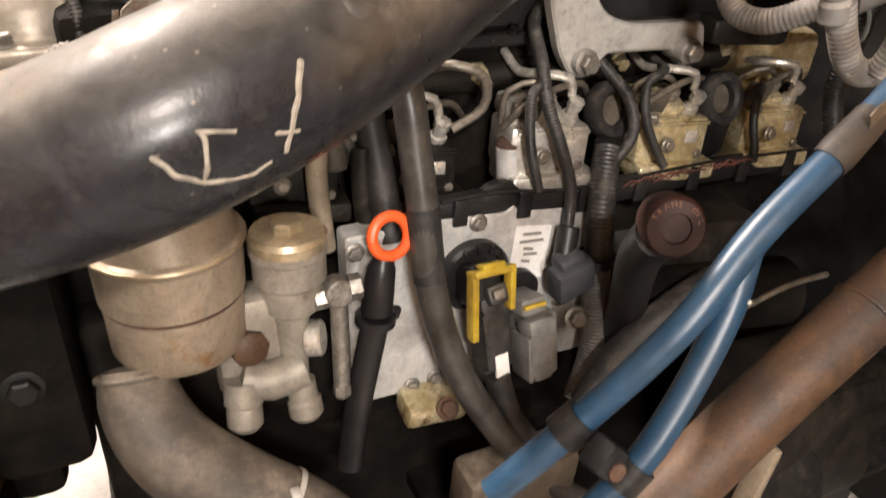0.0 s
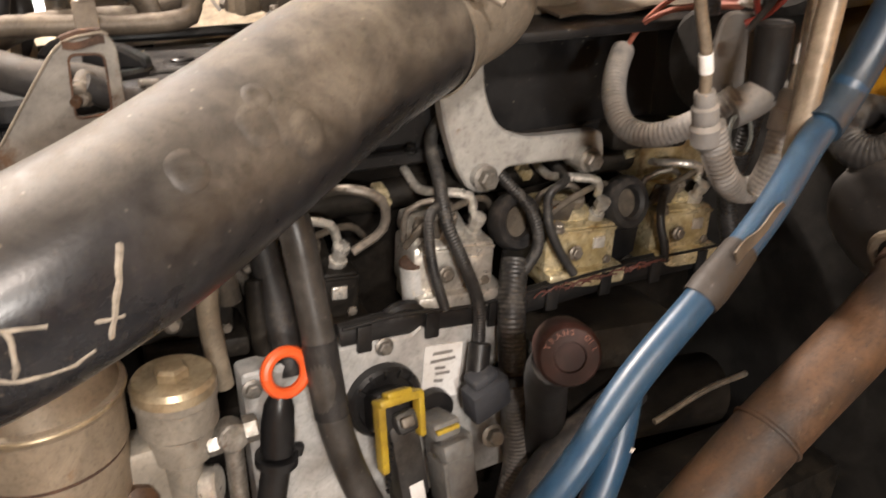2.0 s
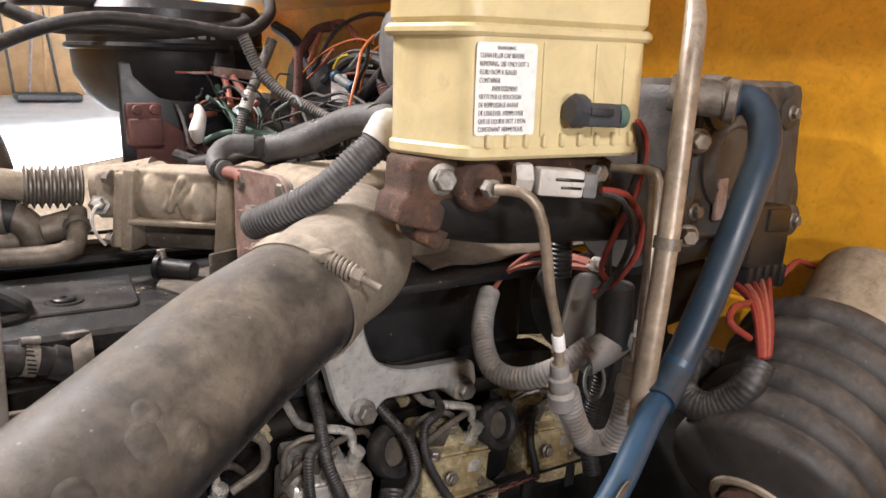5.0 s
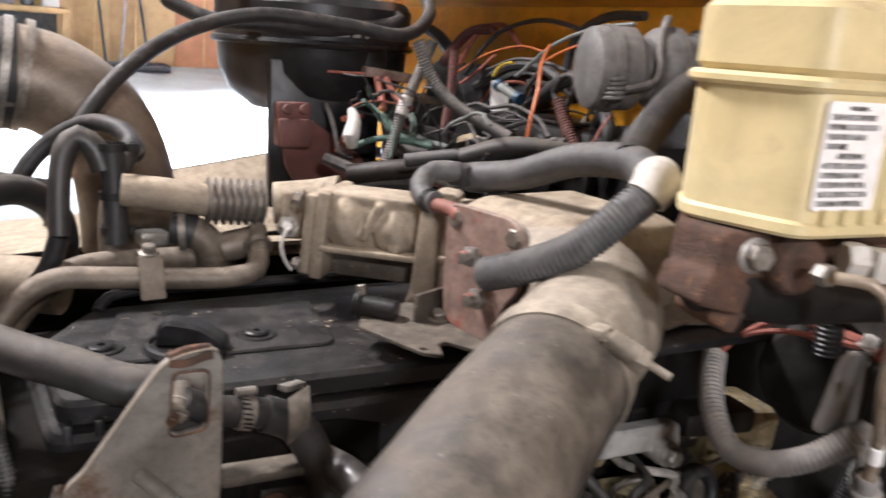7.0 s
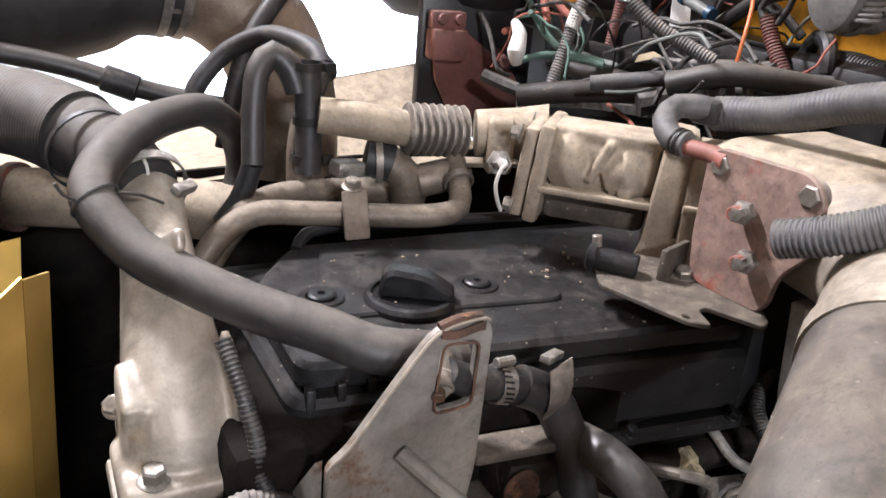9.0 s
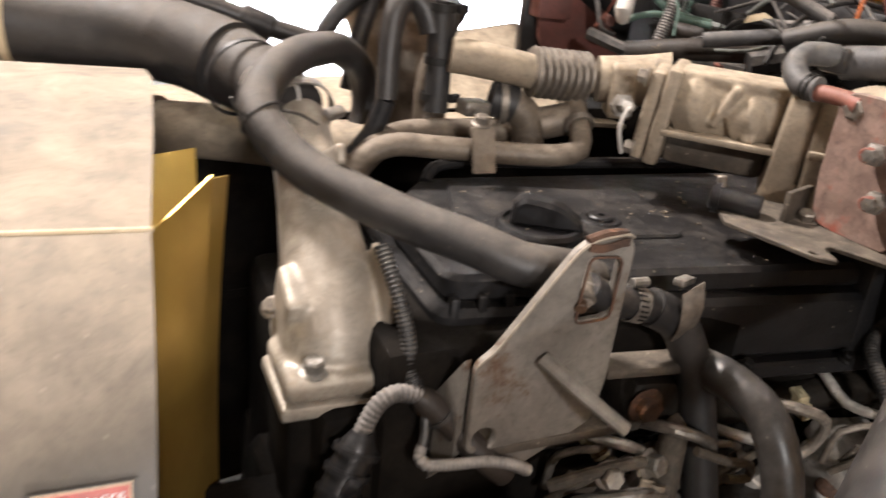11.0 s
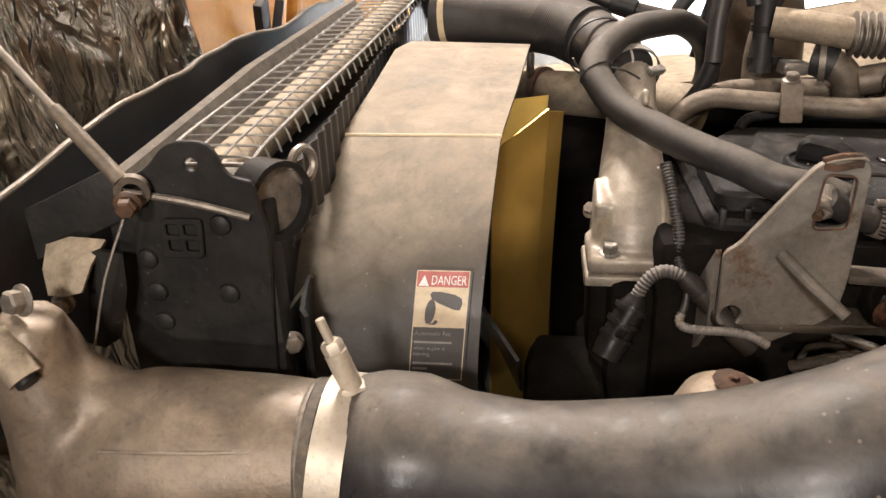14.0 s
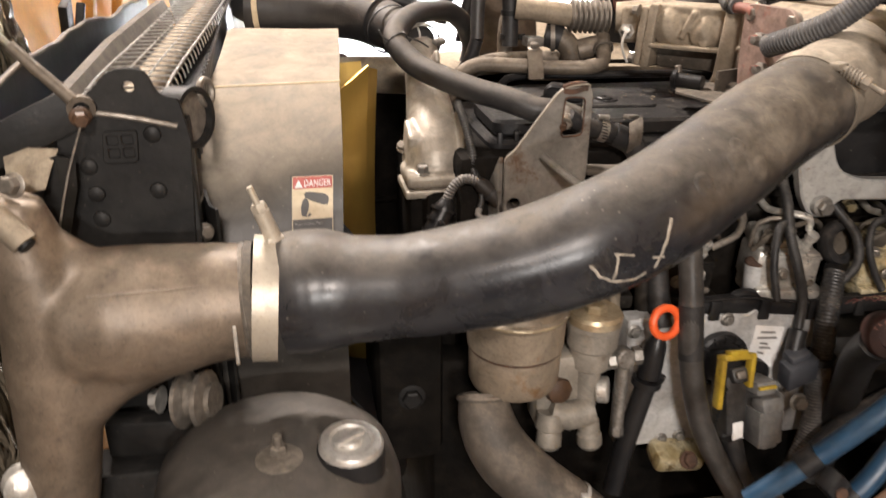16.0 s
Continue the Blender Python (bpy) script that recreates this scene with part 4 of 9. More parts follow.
letters("Automatic Fan", on_label(0.004, 0.0705, 0.0016), (1, 0, 0), (0.07, 0.30, 0.95), 0.0042, label_grey, dl)
for words, b in (("when engine is", 0.0860), ("running.", 0.0925)):
    letters(words, on_label(0.004, b, 0.0016), (1, 0, 0), (0.07, 0.26, 0.96), 0.0036, label_grey, dl)
for b, w in ((0.0770, 0.036), (0.100, 0.038), (0.106, 0.014)):
    decal("text_bar", 0.004, 0.004 + w, b, b + 0.0022, label_grey, 0.0014)

RIM = [(-0.142, 0.957, 1.544), (-0.147, 0.972, 1.441), (-0.152, 0.966, 1.323), (-0.154, 0.949, 1.174), (-0.155, 0.93, 0.92)]
rim = spline(RIM, 0.05)
ring_a = [[(-0.204 + (q.x + 0.204) * u, 0.905 - 0.13 * k / len(rim) + (q.y - 0.905 + 0.13 * k / len(rim)) * u, q.z - 0.037 * (1 - u)) for u in (0, 0.35, 0.7, 1)] for k, q in enumerate(rim)]
fr = thing("fan_ring", (-0.17, 0.95, 0.9), "yellow sheet metal fan ring behind the shroud", "fan ring")
part("near_panel", sheet(ring_a, 0.002), fan_yellow, fr)
part("upper_panel", sheet([[(-0.205, 1.03, 1.532), (-0.142, 1.07, 1.529)], [(-0.205, 0.96, 1.49), (-0.146, 1.02, 1.488)], [(-0.205, 0.94, 1.42), (-0.150, 1.00, 1.42)]], 0.002), fan_yellow, fr)
part("inner_panel", sheet([[(q.x + 0.017 * u, q.y + 0.004 + 0.034 * u, q.z - 0.004 - 0.010 * u) for u in (0, 1)] for q in rim], 0.002), fan_yellow, fr)
fan = thing("cooling_fan", (-0.16, 1.05, 1.12), "black plastic engine cooling fan inside the shroud", "fan")
part("hub", cyl((-0.24, 1.05, 1.12), (-0.13, 1.05, 1.12), 0.09), black_plastic, fan)
for k in range(8):
    a = 2 * math.pi * k / 8
    ca, sa = math.cos(a), math.sin(a)
    part("blade", sheet([[(-0.24 + 0.07 * u, 1.05 + r * ca - (u - 0.5) * 0.10 * sa, 1.12 + r * sa + (u - 0.5) * 0.10 * ca) for u in (0, 0.5, 1)] for r in (0.07, 0.2, 0.33)], 0.004), black_plastic, fan)
part("pulley", cyl((-0.10, 1.05, 1.0), (-0.05, 1.05, 1.0), 0.10), frame_black, fan)

# ---- charge air pipe ----
PIPE = [(-0.285, 0.553, 1.374), (-0.262, 0.552, 1.377), (-0.235, 0.548, 1.379), (-0.205, 0.540, 1.381), (-0.15, 0.527, 1.386), (-0.09, 0.514, 1.397), (-0.02, 0.502, 1.414), (0.040, 0.497, 1.434), (0.112, 0.511, 1.457), (0.205, 0.556, 1.487), (0.297, 0.608, 1.516), (0.395, 0.668, 1.534)]
PIPE_R = [0.0640, 0.0675, 0.0665, 0.0585, 0.0555, 0.0580, 0.0600, 0.0620, 0.0620, 0.0620, 0.0620, 0.0615]
cp = thing("charge_air_hose", (0.04, 0.5, 1.37), "thick black charge air hose, dusty on top, with pale marker scribbles", "hose")
part("hose", tube(PIPE, PIPE_R, 40, 0.008), charge_rubber, cp)
cpath = spline(PIPE, 0.008)


def on_pipe(px, ang, lift=0.0):
    """A place on the hose's skin: px along x, ang degrees above the side that faces the fender."""
    k = max(0, min(len(cpath) - 2, sum(q.x < px for q in cpath) - 1))
    c = cpath[k].lerp(cpath[k + 1], (px - cpath[k].x) / (cpath[k + 1].x - cpath[k].x))
    t = (cpath[min(k + 2, len(cpath) - 1)] - cpath[max(k - 1, 0)]).normalized()
    up = (Vector((0, 0, 1)) - t * t.z).normalized()
    side = t.cross(up).normalized()
    r = float(np.interp(px, [p[0] for p in PIPE], PIPE_R)) + lift
    d = side if side.y < 0 else -side
    return c + (d * math.cos(radians(ang)) + up * math.sin(radians(ang))) * r


def stroke(pts, w=0.0028):
    fine = []
    for (a, b), (c, d) in zip(pts, pts[1:]):
        fine += [on_pipe(a + (c - a) * k / 8, b + (d - b) * k / 8, -0.68 * w) for k in range(9)]
    path = spline([fine[0]] + [q for p, q in list(zip(fine, fine[1:]))[3::4] if (q - p).length > 1e-4] + [fine[-1] + (fine[-1] - fine[0]).normalized() * 1e-4], 0.003)
    part("marker_stroke", sweep(path, [w * (0.95 + 0.05 * math.sin(0.9 * i)) * (0.5 if i in (0, len(path) - 1) else 1.0) for i in range(len(path))], 8), chalk_mat, cp, "pale paint marker stroke")


stroke([(0.023, 8.5), (0.0275, 0.5), (0.030, -8.3), (0.0375, -17), (0.0480, -23.5), (0.0590, -27), (0.0690, -24)], 0.0024)
stroke([(0.0375, -17), (0.0425, -4.5), (0.0465, 6), (0.0455, 10)], 0.0024)
stroke([(0.0430, 11.5), (0.0510, 7.2), (0.0590, 2.8)], 0.0019)
stroke([(0.0730, -7.1), (0.0790, -10.3), (0.0860, -13.3)], 0.0020)
stroke([(0.0755, -25), (0.0820, -9), (0.0910, 8), (0.0985, 23.5)], 0.0029)
for px, ang, r in ((0.140, 36, 0.009), (0.185, 35, 0.010), (0.202, 26, 0.011), (0.208, 14, 0.011), (0.196, 48, 0.007)):
    p = on_pipe(px, ang, -0.004)
    n = (p - on_pipe(px, ang, -0.03)).normalized()
    part("moulded_dimple", lathe(p, n, [(r * 1.5, 0.0032), (r * 1.15, 0.0046), (r * 0.8, 0.0052), (r * 0.4, 0.0049), (0, 0.0046)], 20), charge_rubber, cp)
part("groove", ring_band((-0.316, 0.5535, 1.372), (1, -0.01, -0.04), 0.060, 0.008, 0.003, 36), grimy_shade_plate, cp)


def t_bolt_clamp(center, axis, r, stud_at, stud_dir, label, width=0.022, coil=True):
    metal = elbow_pale if coil else band_steel
    c = thing("hose_clamp", center, label, "clamp", group="charge pipe clamps")
    part("band", ring_band(center, axis, r, width, 0.0022, 40), metal, c)
    s, d = vec(stud_at), vec(stud_dir).normalized()
    part("saddle", box(tuple(s), (0.020, 0.016, 0.010), (0, 0, 20), 0.003), metal, c)
    x, y, z = basis(d)
    part("stud", cyl(s, s + d * 0.062, 0.0036, 12), metal, c)
    if coil:
        part("spring", sweep([s + d * (0.008 + 0.026 * k / 90) + (x * math.cos(k * 0.42) + y * math.sin(k * 0.42)) * 0.0075 for k in range(91)], 0.0018, 6), metal, c)
    part("nut", lathe(s + d * 0.034, d, [(0.0085, 0), (0.0085, 0.007), (0.007, 0.009)], 6), metal, c)
    part("sleeve", cyl(s - d * 0.002, s + d * 0.034, 0.0055 if coil else 0.0088, 14), metal, c)
    return c


t_bolt_clamp((-0.299, 0.5525, 1.373), (1, -0.01, -0.09), 0.0660, (-0.285, 0.552, 1.440), (-0.34, 0.05, 0.95), "bright steel band clamp with upright bolt", 0.026, False)
t_bolt_clamp((0.393, 0.667, 1.534), (0.83, 0.54, 0.27), 0.0625, (0.396, 0.627, 1.584), (0.53, -0.76, -0.40), "dusty steel band clamp with spring bolt")
ea = thing("charge_elbow", (0.45, 0.73, 1.47), "dusty tan cast charge air elbow", "pipe elbow")
part("body", tube([(0.385, 0.662, 1.532), (0.43, 0.690, 1.542), (0.482, 0.722, 1.552), (0.512, 0.775, 1.560), (0.520, 0.85, 1.562)], [0.058, 0.061, 0.063, 0.062, 0.058], 32), elbow_pale, ea)
part("rib", torus((0.503, 0.758, 1.556), (0.1, 1, 0.02), 0.060, 0.003, 32, 8), elbow_pale, ea)
ce = thing("intake_casting", (-0.47, 0.52, 1.1), "brown grey cast intake elbow with branching neck", "casting")
cast = tube([(-0.312, 0.5535, 1.372), (-0.36, 0.552, 1.373), (-0.41, 0.548, 1.370), (-0.455, 0.545, 1.370), (-0.50, 0.540, 1.370), (-0.528, 0.537, 1.372)], [0.060, 0.0645, 0.0715, 0.073, 0.062, 0.030], 36)
tube([(-0.516, 0.535, 1.508), (-0.521, 0.535, 1.485), (-0.518, 0.536, 1.44), (-0.512, 0.536, 1.39), (-0.516, 0.530, 1.33), (-0.520, 0.525, 1.27), (-0.530, 0.52, 1.18), (-0.545, 0.52, 1.10)], [0.021, 0.031, 0.040, 0.047, 0.046, 0.043, 0.038, 0.034], 28, bm=cast)
tube([(-0.506, 0.538, 1.462), (-0.482, 0.541, 1.425), (-0.445, 0.546, 1.385)], [0.020, 0.032, 0.045], 20, bm=cast)
tube([(-0.510, 0.528, 1.265), (-0.472, 0.538, 1.315), (-0.415, 0.547, 1.356)], [0.032, 0.046, 0.060], 24, bm=cast)
fused(part("body", cast, elbow_cast, ce), 0.0045, 8)
part("lug", tube([(-0.534, 0.512, 1.502), (-0.520, 0.505, 1.488), (-0.508, 0.500, 1.474)], [0.011, 0.0135, 0.0125], 16), cast_dust, ce)
part("lug_bore", cyl((-0.5085, 0.5002, 1.4745), (-0.505, 0.4985, 1.4705), 0.0085, 14), frame_black, ce)
part("neck_bolt", hexbolt((-0.516, 0.528, 1.522), (-0.4, -1, 0.3), 0.018, 0.012), dull_steel, ce)
part("boss", lathe((-0.555, 0.492, 1.205), (0.4, -1, 0.3), [(0.024, -0.02), (0.022, 0.0), (0.012, 0.006), (0, 0.007)], 18), bright_alu, ce)
part("lip", torus((-0.318, 0.5535, 1.371), (1, -0.01, 0.05), 0.0605, 0.0032, 36, 8), dull_steel, ce)
part("mould_line", tube([(-0.462, 0.4915, 1.419), (-0.40, 0.4955, 1.418), (-0.35, 0.506, 1.414)], 0.0014, 6), elbow_cast, ce)
part("ridge", box((-0.33, 0.494, 1.352), (0.004, 0.006, 0.045), (0, 0, 0), 0.001), bright_alu, ce)
cb = thing("cast_bracket", (-0.53, 0.57, 1.44), "dusty cast bracket with folded ear", "bracket")
part("ear", sheet([[(-0.548, 0.618, 1.522), (-0.522, 0.612, 1.532), (-0.496, 0.616, 1.528)], [(-0.542, 0.598, 1.510), (-0.520, 0.592, 1.518), (-0.500, 0.596, 1.516)], [(-0.534, 0.586, 1.494), (-0.518, 0.582, 1.496), (-0.506, 0.585, 1.498)]], 0.004), cast_dust, cb, "pale folded ear")
part("web", sheet([[(-0.515, 0.612, 1.522), (-0.496, 0.606, 1.527), (-0.482, 0.612, 1.522)], [(-0.512, 0.610, 1.490), (-0.496, 0.604, 1.490), (-0.486, 0.612, 1.490)], [(-0.522, 0.606, 1.44), (-0.508, 0.602, 1.44), (-0.500, 0.610, 1.445)]], 0.006), frame_black, cb, "dark bracket web")
part("bolt", hexbolt((-0.528, 0.588, 1.486), (0.2, -1, 0.1), 0.014, 0.010), dull_steel, cb)

# ---- surge tank and lower bits ----
st = thing("surge_tank", (-0.29, 0.46, 1.0), "black domed coolant surge tank with metal cap", "tank")
part("dome", lathe((-0.30, 0.50, 0.98), (0, 0, 1), [(0.125, 0), (0.135, 0.03), (0.135, 0.19), (0.125, 0.222), (0.10, 0.242), (0.06, 0.252), (0, 0.255)], 40), tank_dusty, st)
part("boss", lathe((-0.297, 0.463, 1.232), (0, 0, 1), [(0.030, -0.012), (0.028, 0.0), (0.014, 0.003), (0, 0.003)], 24), dull_steel, st)
part("stud", hexbolt((-0.297, 0.463, 1.234), (0, 0, 1), 0.018, 0.012, False), dull_steel, st)
part("stud_tip", cyl((-0.297, 0.463, 1.244), (-0.297, 0.463, 1.258), 0.005, 12), dull_steel, st)
part("filler_neck", cyl((-0.222, 0.462, 1.19), (-0.222, 0.462, 1.238), 0.036, 24), black_plastic, st)
cap = part("cap", lathe((-0.222, 0.462, 1.226), (0.05, -0.10, 1), [(0.030, -0.004), (0.0345, 0.0), (0.0345, 0.014), (0.032, 0.018), (0.024, 0.019), (0.021, 0.0165), (0.012, 0.0165), (0.010, 0.021), (0, 0.022)], 36), chrome, st, "worn chrome pressure cap")
part("cap_rib", box((-0.223, 0.460, 1.247), (0.036, 0.009, 0.006), (0, 0, 35), 0.003), chrome, cap)
dp = thing("idler_pulley", (-0.40, 0.60, 1.2), "dusty grooved steel pulley under the casting", "pulley")
part("wheel", lathe((-0.405, 0.585, 1.235), (1, -0.35, 0.1), [(0.012, -0.005), (0.034, 0), (0.034, 0.005), (0.022, 0.010), (0.022, 0.018), (0.034, 0.024), (0.034, 0.030), (0.020, 0.034), (0.02, 0.04)], 28), dull_steel, dp)
part("hub", hexbolt((-0.432, 0.594, 1.232), (-1, 0.3, 0), 0.024, 0.012), bright_alu, dp)
part("arm", box((-0.40, 0.60, 1.18), (0.20, 0.03, 0.05), (0, 0, -6), 0.006), frame_black, dp)
solo("lower_crossmember", box((-0.38, 0.60, 0.95), (0.34, 0.06, 0.4), bevel=0.008), frame_black, "black lower radiator support", "support")

# ---- thermostat housing and upper hose ----
settle(0.004, 0.018, -0.010)
th = thing("thermostat_housing", (-0.05, 0.93, 1.25), "pale cast aluminium thermostat housing", "housing")
tbody = tube([(-0.032, 1.150, 1.540), (-0.036, 1.10, 1.518), (-0.040, 1.04, 1.49), (-0.043, 0.975, 1.45), (-0.044, 0.935, 1.41), (-0.045, 0.93, 1.36)], [0.031, 0.031, 0.034, 0.041, 0.047, 0.045], 28, flat=(1.0, 0.9))
box((-0.046, 0.920, 1.385), (0.104, 0.085, 0.022), (0, 0, 0), 0.006, tbody)
box((-0.004, 0.935, 1.43), (0.010, 0.07, 0.09), (14, 0, 0), 0.003, tbody)
box((-0.08, 0.955, 1.415), (0.020, 0.05, 0.09), (24, 0, 0), 0.004, tbody)
box((-0.034, 1.03, 1.53), (0.010, 0.13, 0.02), (-26, 0, 0), 0.004, tbody)
fused(part("body", tbody, cast_alu, th), 0.003, 5)
part("gasket_flange", box((-0.047, 0.922, 1.366), (0.108, 0.090, 0.014), (0, 0, 0), 0.005), cast_alu, th)
# The body below the flange is near-black to paint in its shade.
part("lower_body", box((-0.047, 0.928, 1.31), (0.096, 0.084, 0.10), (0, 0, 0), 0.012), shade_black, th)
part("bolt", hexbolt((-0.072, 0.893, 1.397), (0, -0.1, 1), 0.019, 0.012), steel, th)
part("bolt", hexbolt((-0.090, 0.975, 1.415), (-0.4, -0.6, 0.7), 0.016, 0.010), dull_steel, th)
wp = thing("water_pump", (-0.07, 0.96, 1.1), "grimy water pump casting, near-black in place of shade", "pump")
part("body", cyl((-0.10, 0.99, 1.16), (0.0, 0.99, 1.16), 0.085), shade_black, wp)
part("neck", tube([(-0.05, 0.93, 1.26), (-0.055, 0.91, 1.18), (-0.05, 0.93, 1.08)], 0.042, 20), shade_black, wp)
settle()
uh = thing("upper_radiator_hose", (-0.15, 1.3, 1.5), "thick dusty black upper radiator hose", "hose")
part("hose", tube([(-0.325, 1.399, 1.582), (-0.246, 1.385, 1.576), (-0.166, 1.356, 1.574), (-0.103, 1.292, 1.569), (-0.062, 1.226, 1.556), (-0.037, 1.156, 1.538)], [0.048, 0.048, 0.047, 0.045, 0.041, 0.037], 30), hose_rubber, uh)
part("clamp", ring_band((-0.305, 1.396, 1.580), (1, -0.15, 0.02), 0.0485, 0.010, 0.002), label_tan, uh, "pale hose clamp")
part("ribbed_sleeve", corrugated([(-0.135, 1.325, 1.5755), (-0.105, 1.29, 1.570), (-0.082, 1.257, 1.565)], 0.0462, 0.005, 0.0009, 40), hose_rubber, uh)
part("rib", ring_band((-0.073, 1.225, 1.558), (0.3, -0.9, -0.25), 0.043, 0.005, 0.002), dark_rubber, uh)
cl = part("band_clamp", ring_band((-0.033, 1.150, 1.540), (0.15, -0.93, -0.3), 0.037, 0.012, 0.002), steel, uh)
part("screw", box((-0.006, 1.105, 1.552), (0.026, 0.012, 0.010), (30, 0, 40), 0.003), steel, cl)
tie = part("cable_tie", torus((-0.057, 1.165, 1.557), (0.45, 0.8, 0.2), 0.030, 0.0017, 28, 6), tape_white, uh, "thin pale cable tie")
cross = thing("coolant_crossover_pipe", (-0.02, 1.44, 1.40), "dusty tan crossover pipe behind the shroud", "pipe")
part("pipe", tube([(-0.19, 1.515, 1.420), (-0.147, 1.49, 1.427), (-0.075, 1.444, 1.434), (0.006, 1.396, 1.437), (0.10, 1.34, 1.435)], 0.038, 24), cast_dust, cross)
part("flange", ring_band((-0.150, 1.492, 1.4265), (0.83, -0.55, 0.05), 0.038, 0.012, 0.007), red_primer, cross)
part("valve", cyl((-0.172, 1.475, 1.455), (-0.172, 1.475, 1.500), 0.007, 12), steel, cross)
part("valve_tip", cyl((-0.172, 1.475, 1.500), (-0.172, 1.475, 1.520), 0.004, 10), dull_steel, cross)

# ---- heater hose loop ----
hh = thing("heater_hose", (0.05, 1.1, 1.45), "long dusty black heater hose looping over the engine", "hose")
part("hose", tube([(0.162, 0.872, 1.468), (0.135, 0.874, 1.479), (0.095, 0.883, 1.485), (0.062, 0.906, 1.495), (0.022, 0.938, 1.503), (-0.023, 0.978, 1.516), (-0.061, 1.024, 1.531), (-0.085, 1.067, 1.559), (-0.076, 1.110, 1.573), (-0.042, 1.168, 1.587), (0.012, 1.262, 1.583), (0.061, 1.325, 1.571), (0.098, 1.358, 1.536), (0.108, 1.362, 1.493), (0.095, 1.355, 1.452), (0.065, 1.340, 1.412)], 0.0190, 20), hose_rubber, hh)
settle(-0.010, 0.004, 0.011)
tie2 = part("tie", torus((-0.0735, 1.062, 1.547), (-0.45, 0.70, 0.62), 0.0205, 0.0017, 26, 6), conduit_dark, hh, "thin dark cable tie")
part("tie_tail", tube([(-0.088, 1.050, 1.552), (-0.098, 1.046, 1.560), (-0.103, 1.044, 1.570)], 0.0016, 6), conduit_dark, tie2)
part("tie_run", tube([(-0.056, 1.058, 1.555), (-0.038, 1.066, 1.549), (-0.018, 1.078, 1.536)], 0.0016, 6), conduit_dark, tie2)
settle(-0.013, -0.006, -0.005)
lb = thing("lifting_bracket", (0.12, 0.85, 1.3), "grey painted lifting bracket with rusty slot", "bracket")
o2 = rounded([(0.052, 1.350), (0.052, 1.432), (0.066, 1.442), (0.132, 1.532), (0.172, 1.536), (0.180, 1.522), (0.178, 1.40), (0.172, 1.36), (0.103, 1.323)], [0.006, 0.008, 0.01, 0.022, 0.02, 0.012, 0.01, 0.01, 0.01])
slot = rounded([(0.1335, 1.460), (0.1655, 1.462), (0.1675, 1.516), (0.1375, 1.518)], 0.007)
lp = part("plate", plate(o2, (0, 0.842, 0), (1, 0.02, 0), (0, 0.0, 1), 0.008, [slot, circle2((0.067, 1.360), 0.011)], edge=0.0012), bracket_paint, lb)
part("return_flange", sheet([[(0.052 - 0.004 * k, 0.846 + 0.020 * k, z - 0.03 * k) for k in (0, 1, 2)] for z in (1.34, 1.37, 1.40, 1.432)], 0.006), bracket_paint, lb)
part("gusset", tube([(0.108, 0.832, 1.434), (0.131, 0.8, 1.416), (0.158, 0.775, 1.396)], [0.008, 0.0075, 0.007], 10, flat=(1.0, 0.7)), bracket_paint, lb)
part("rusted_edge", tube([(0.134, 0.838, 1.531), (0.150, 0.838, 1.5355), (0.168, 0.838, 1.535)], 0.0042, 8), rust_heavy, lb, "rusty top edge")
part("slot_rim", tube([(a, 0.8345, b) for a, b in slot + slot[:2]], 0.0011, 8, 0.004), rust_heavy, lp, "rusty slot rim")
part("worn_edge", tube([(a, 0.8345, b) for a, b in o2[7:24]], 0.0015, 6, 0.004), elbow_pale, lp, "worn bare edge")
part("slot_bolt", hexbolt((0.1435, 0.846, 1.480), (-0.55, -1, -0.25), 0.020, 0.010), dull_steel, lb)
part("slot_bolt_shank", cyl((0.152, 0.862, 1.492), (0.140, 0.838, 1.478), 0.0105, 14), grimy_shade_plate, lb)
part("slot_bolt_tip", cyl((0.1395, 0.840, 1.4775), (0.135, 0.832, 1.4745), 0.0052, 12), rust_pipe, lb)
part("rust_patch", sheet([[(0.134 + 0.036 * u, 0.8335 + 0.0002 * v, 1.531 - 0.007 * v - 0.002 * math.sin(5 * u)) for u in np.linspace(0, 1, 9)] for v in (0, 0.5, 1)], 0.0006), rust_heavy, lb, "brown rust patch above the slot")
# Foot is darker than its bracket, painting in the shade below it.
part("foot", box((0.15, 0.86, 1.345), (0.15, 0.05, 0.010), (0, 0, 0), 0.002), grimy_shade_plate, lb)
part("hose_tail", tube([(0.146, 0.845, 1.488), (0.175, 0.852, 1.470), (0.205, 0.853, 1.462), (0.232, 0.856, 1.452)], [0.012, 0.0135, 0.0145, 0.0145], 18), dark_rubber, hh)
wc = part("worm_clamp", ring_band((0.202, 0.853, 1.462), (1, 0.03, -0.3), 0.0150, 0.013, 0.0014), steel, hh, "perforated steel worm clamp")
for k in range(10):
    a = radians(-30 + k * 16)
    part("slot", box((0.202 + 0.0 * k, 0.853 - 0.0168 * math.cos(a), 1.462 + 0.0168 * math.sin(a)), (0.008, 0.0012, 0.0016), (math.degrees(-a), 17, 0), 0), frame_black, wc)
part("screw", cyl((0.196, 0.853, 1.482), (0.214, 0.856, 1.480), 0.0045, 10), steel, wc)
ho = thing("coolant_hose", (0.25, 0.86, 1.3), "dark rubber hose dropping beside the head", "hose")
part("hose", tube([(0.222, 0.855, 1.456), (0.252, 0.852, 1.440), (0.272, 0.842, 1.40), (0.283, 0.826, 1.34), (0.290, 0.800, 1.25), (0.292, 0.768, 1.17)], 0.0175, 18), dark_rubber, ho)
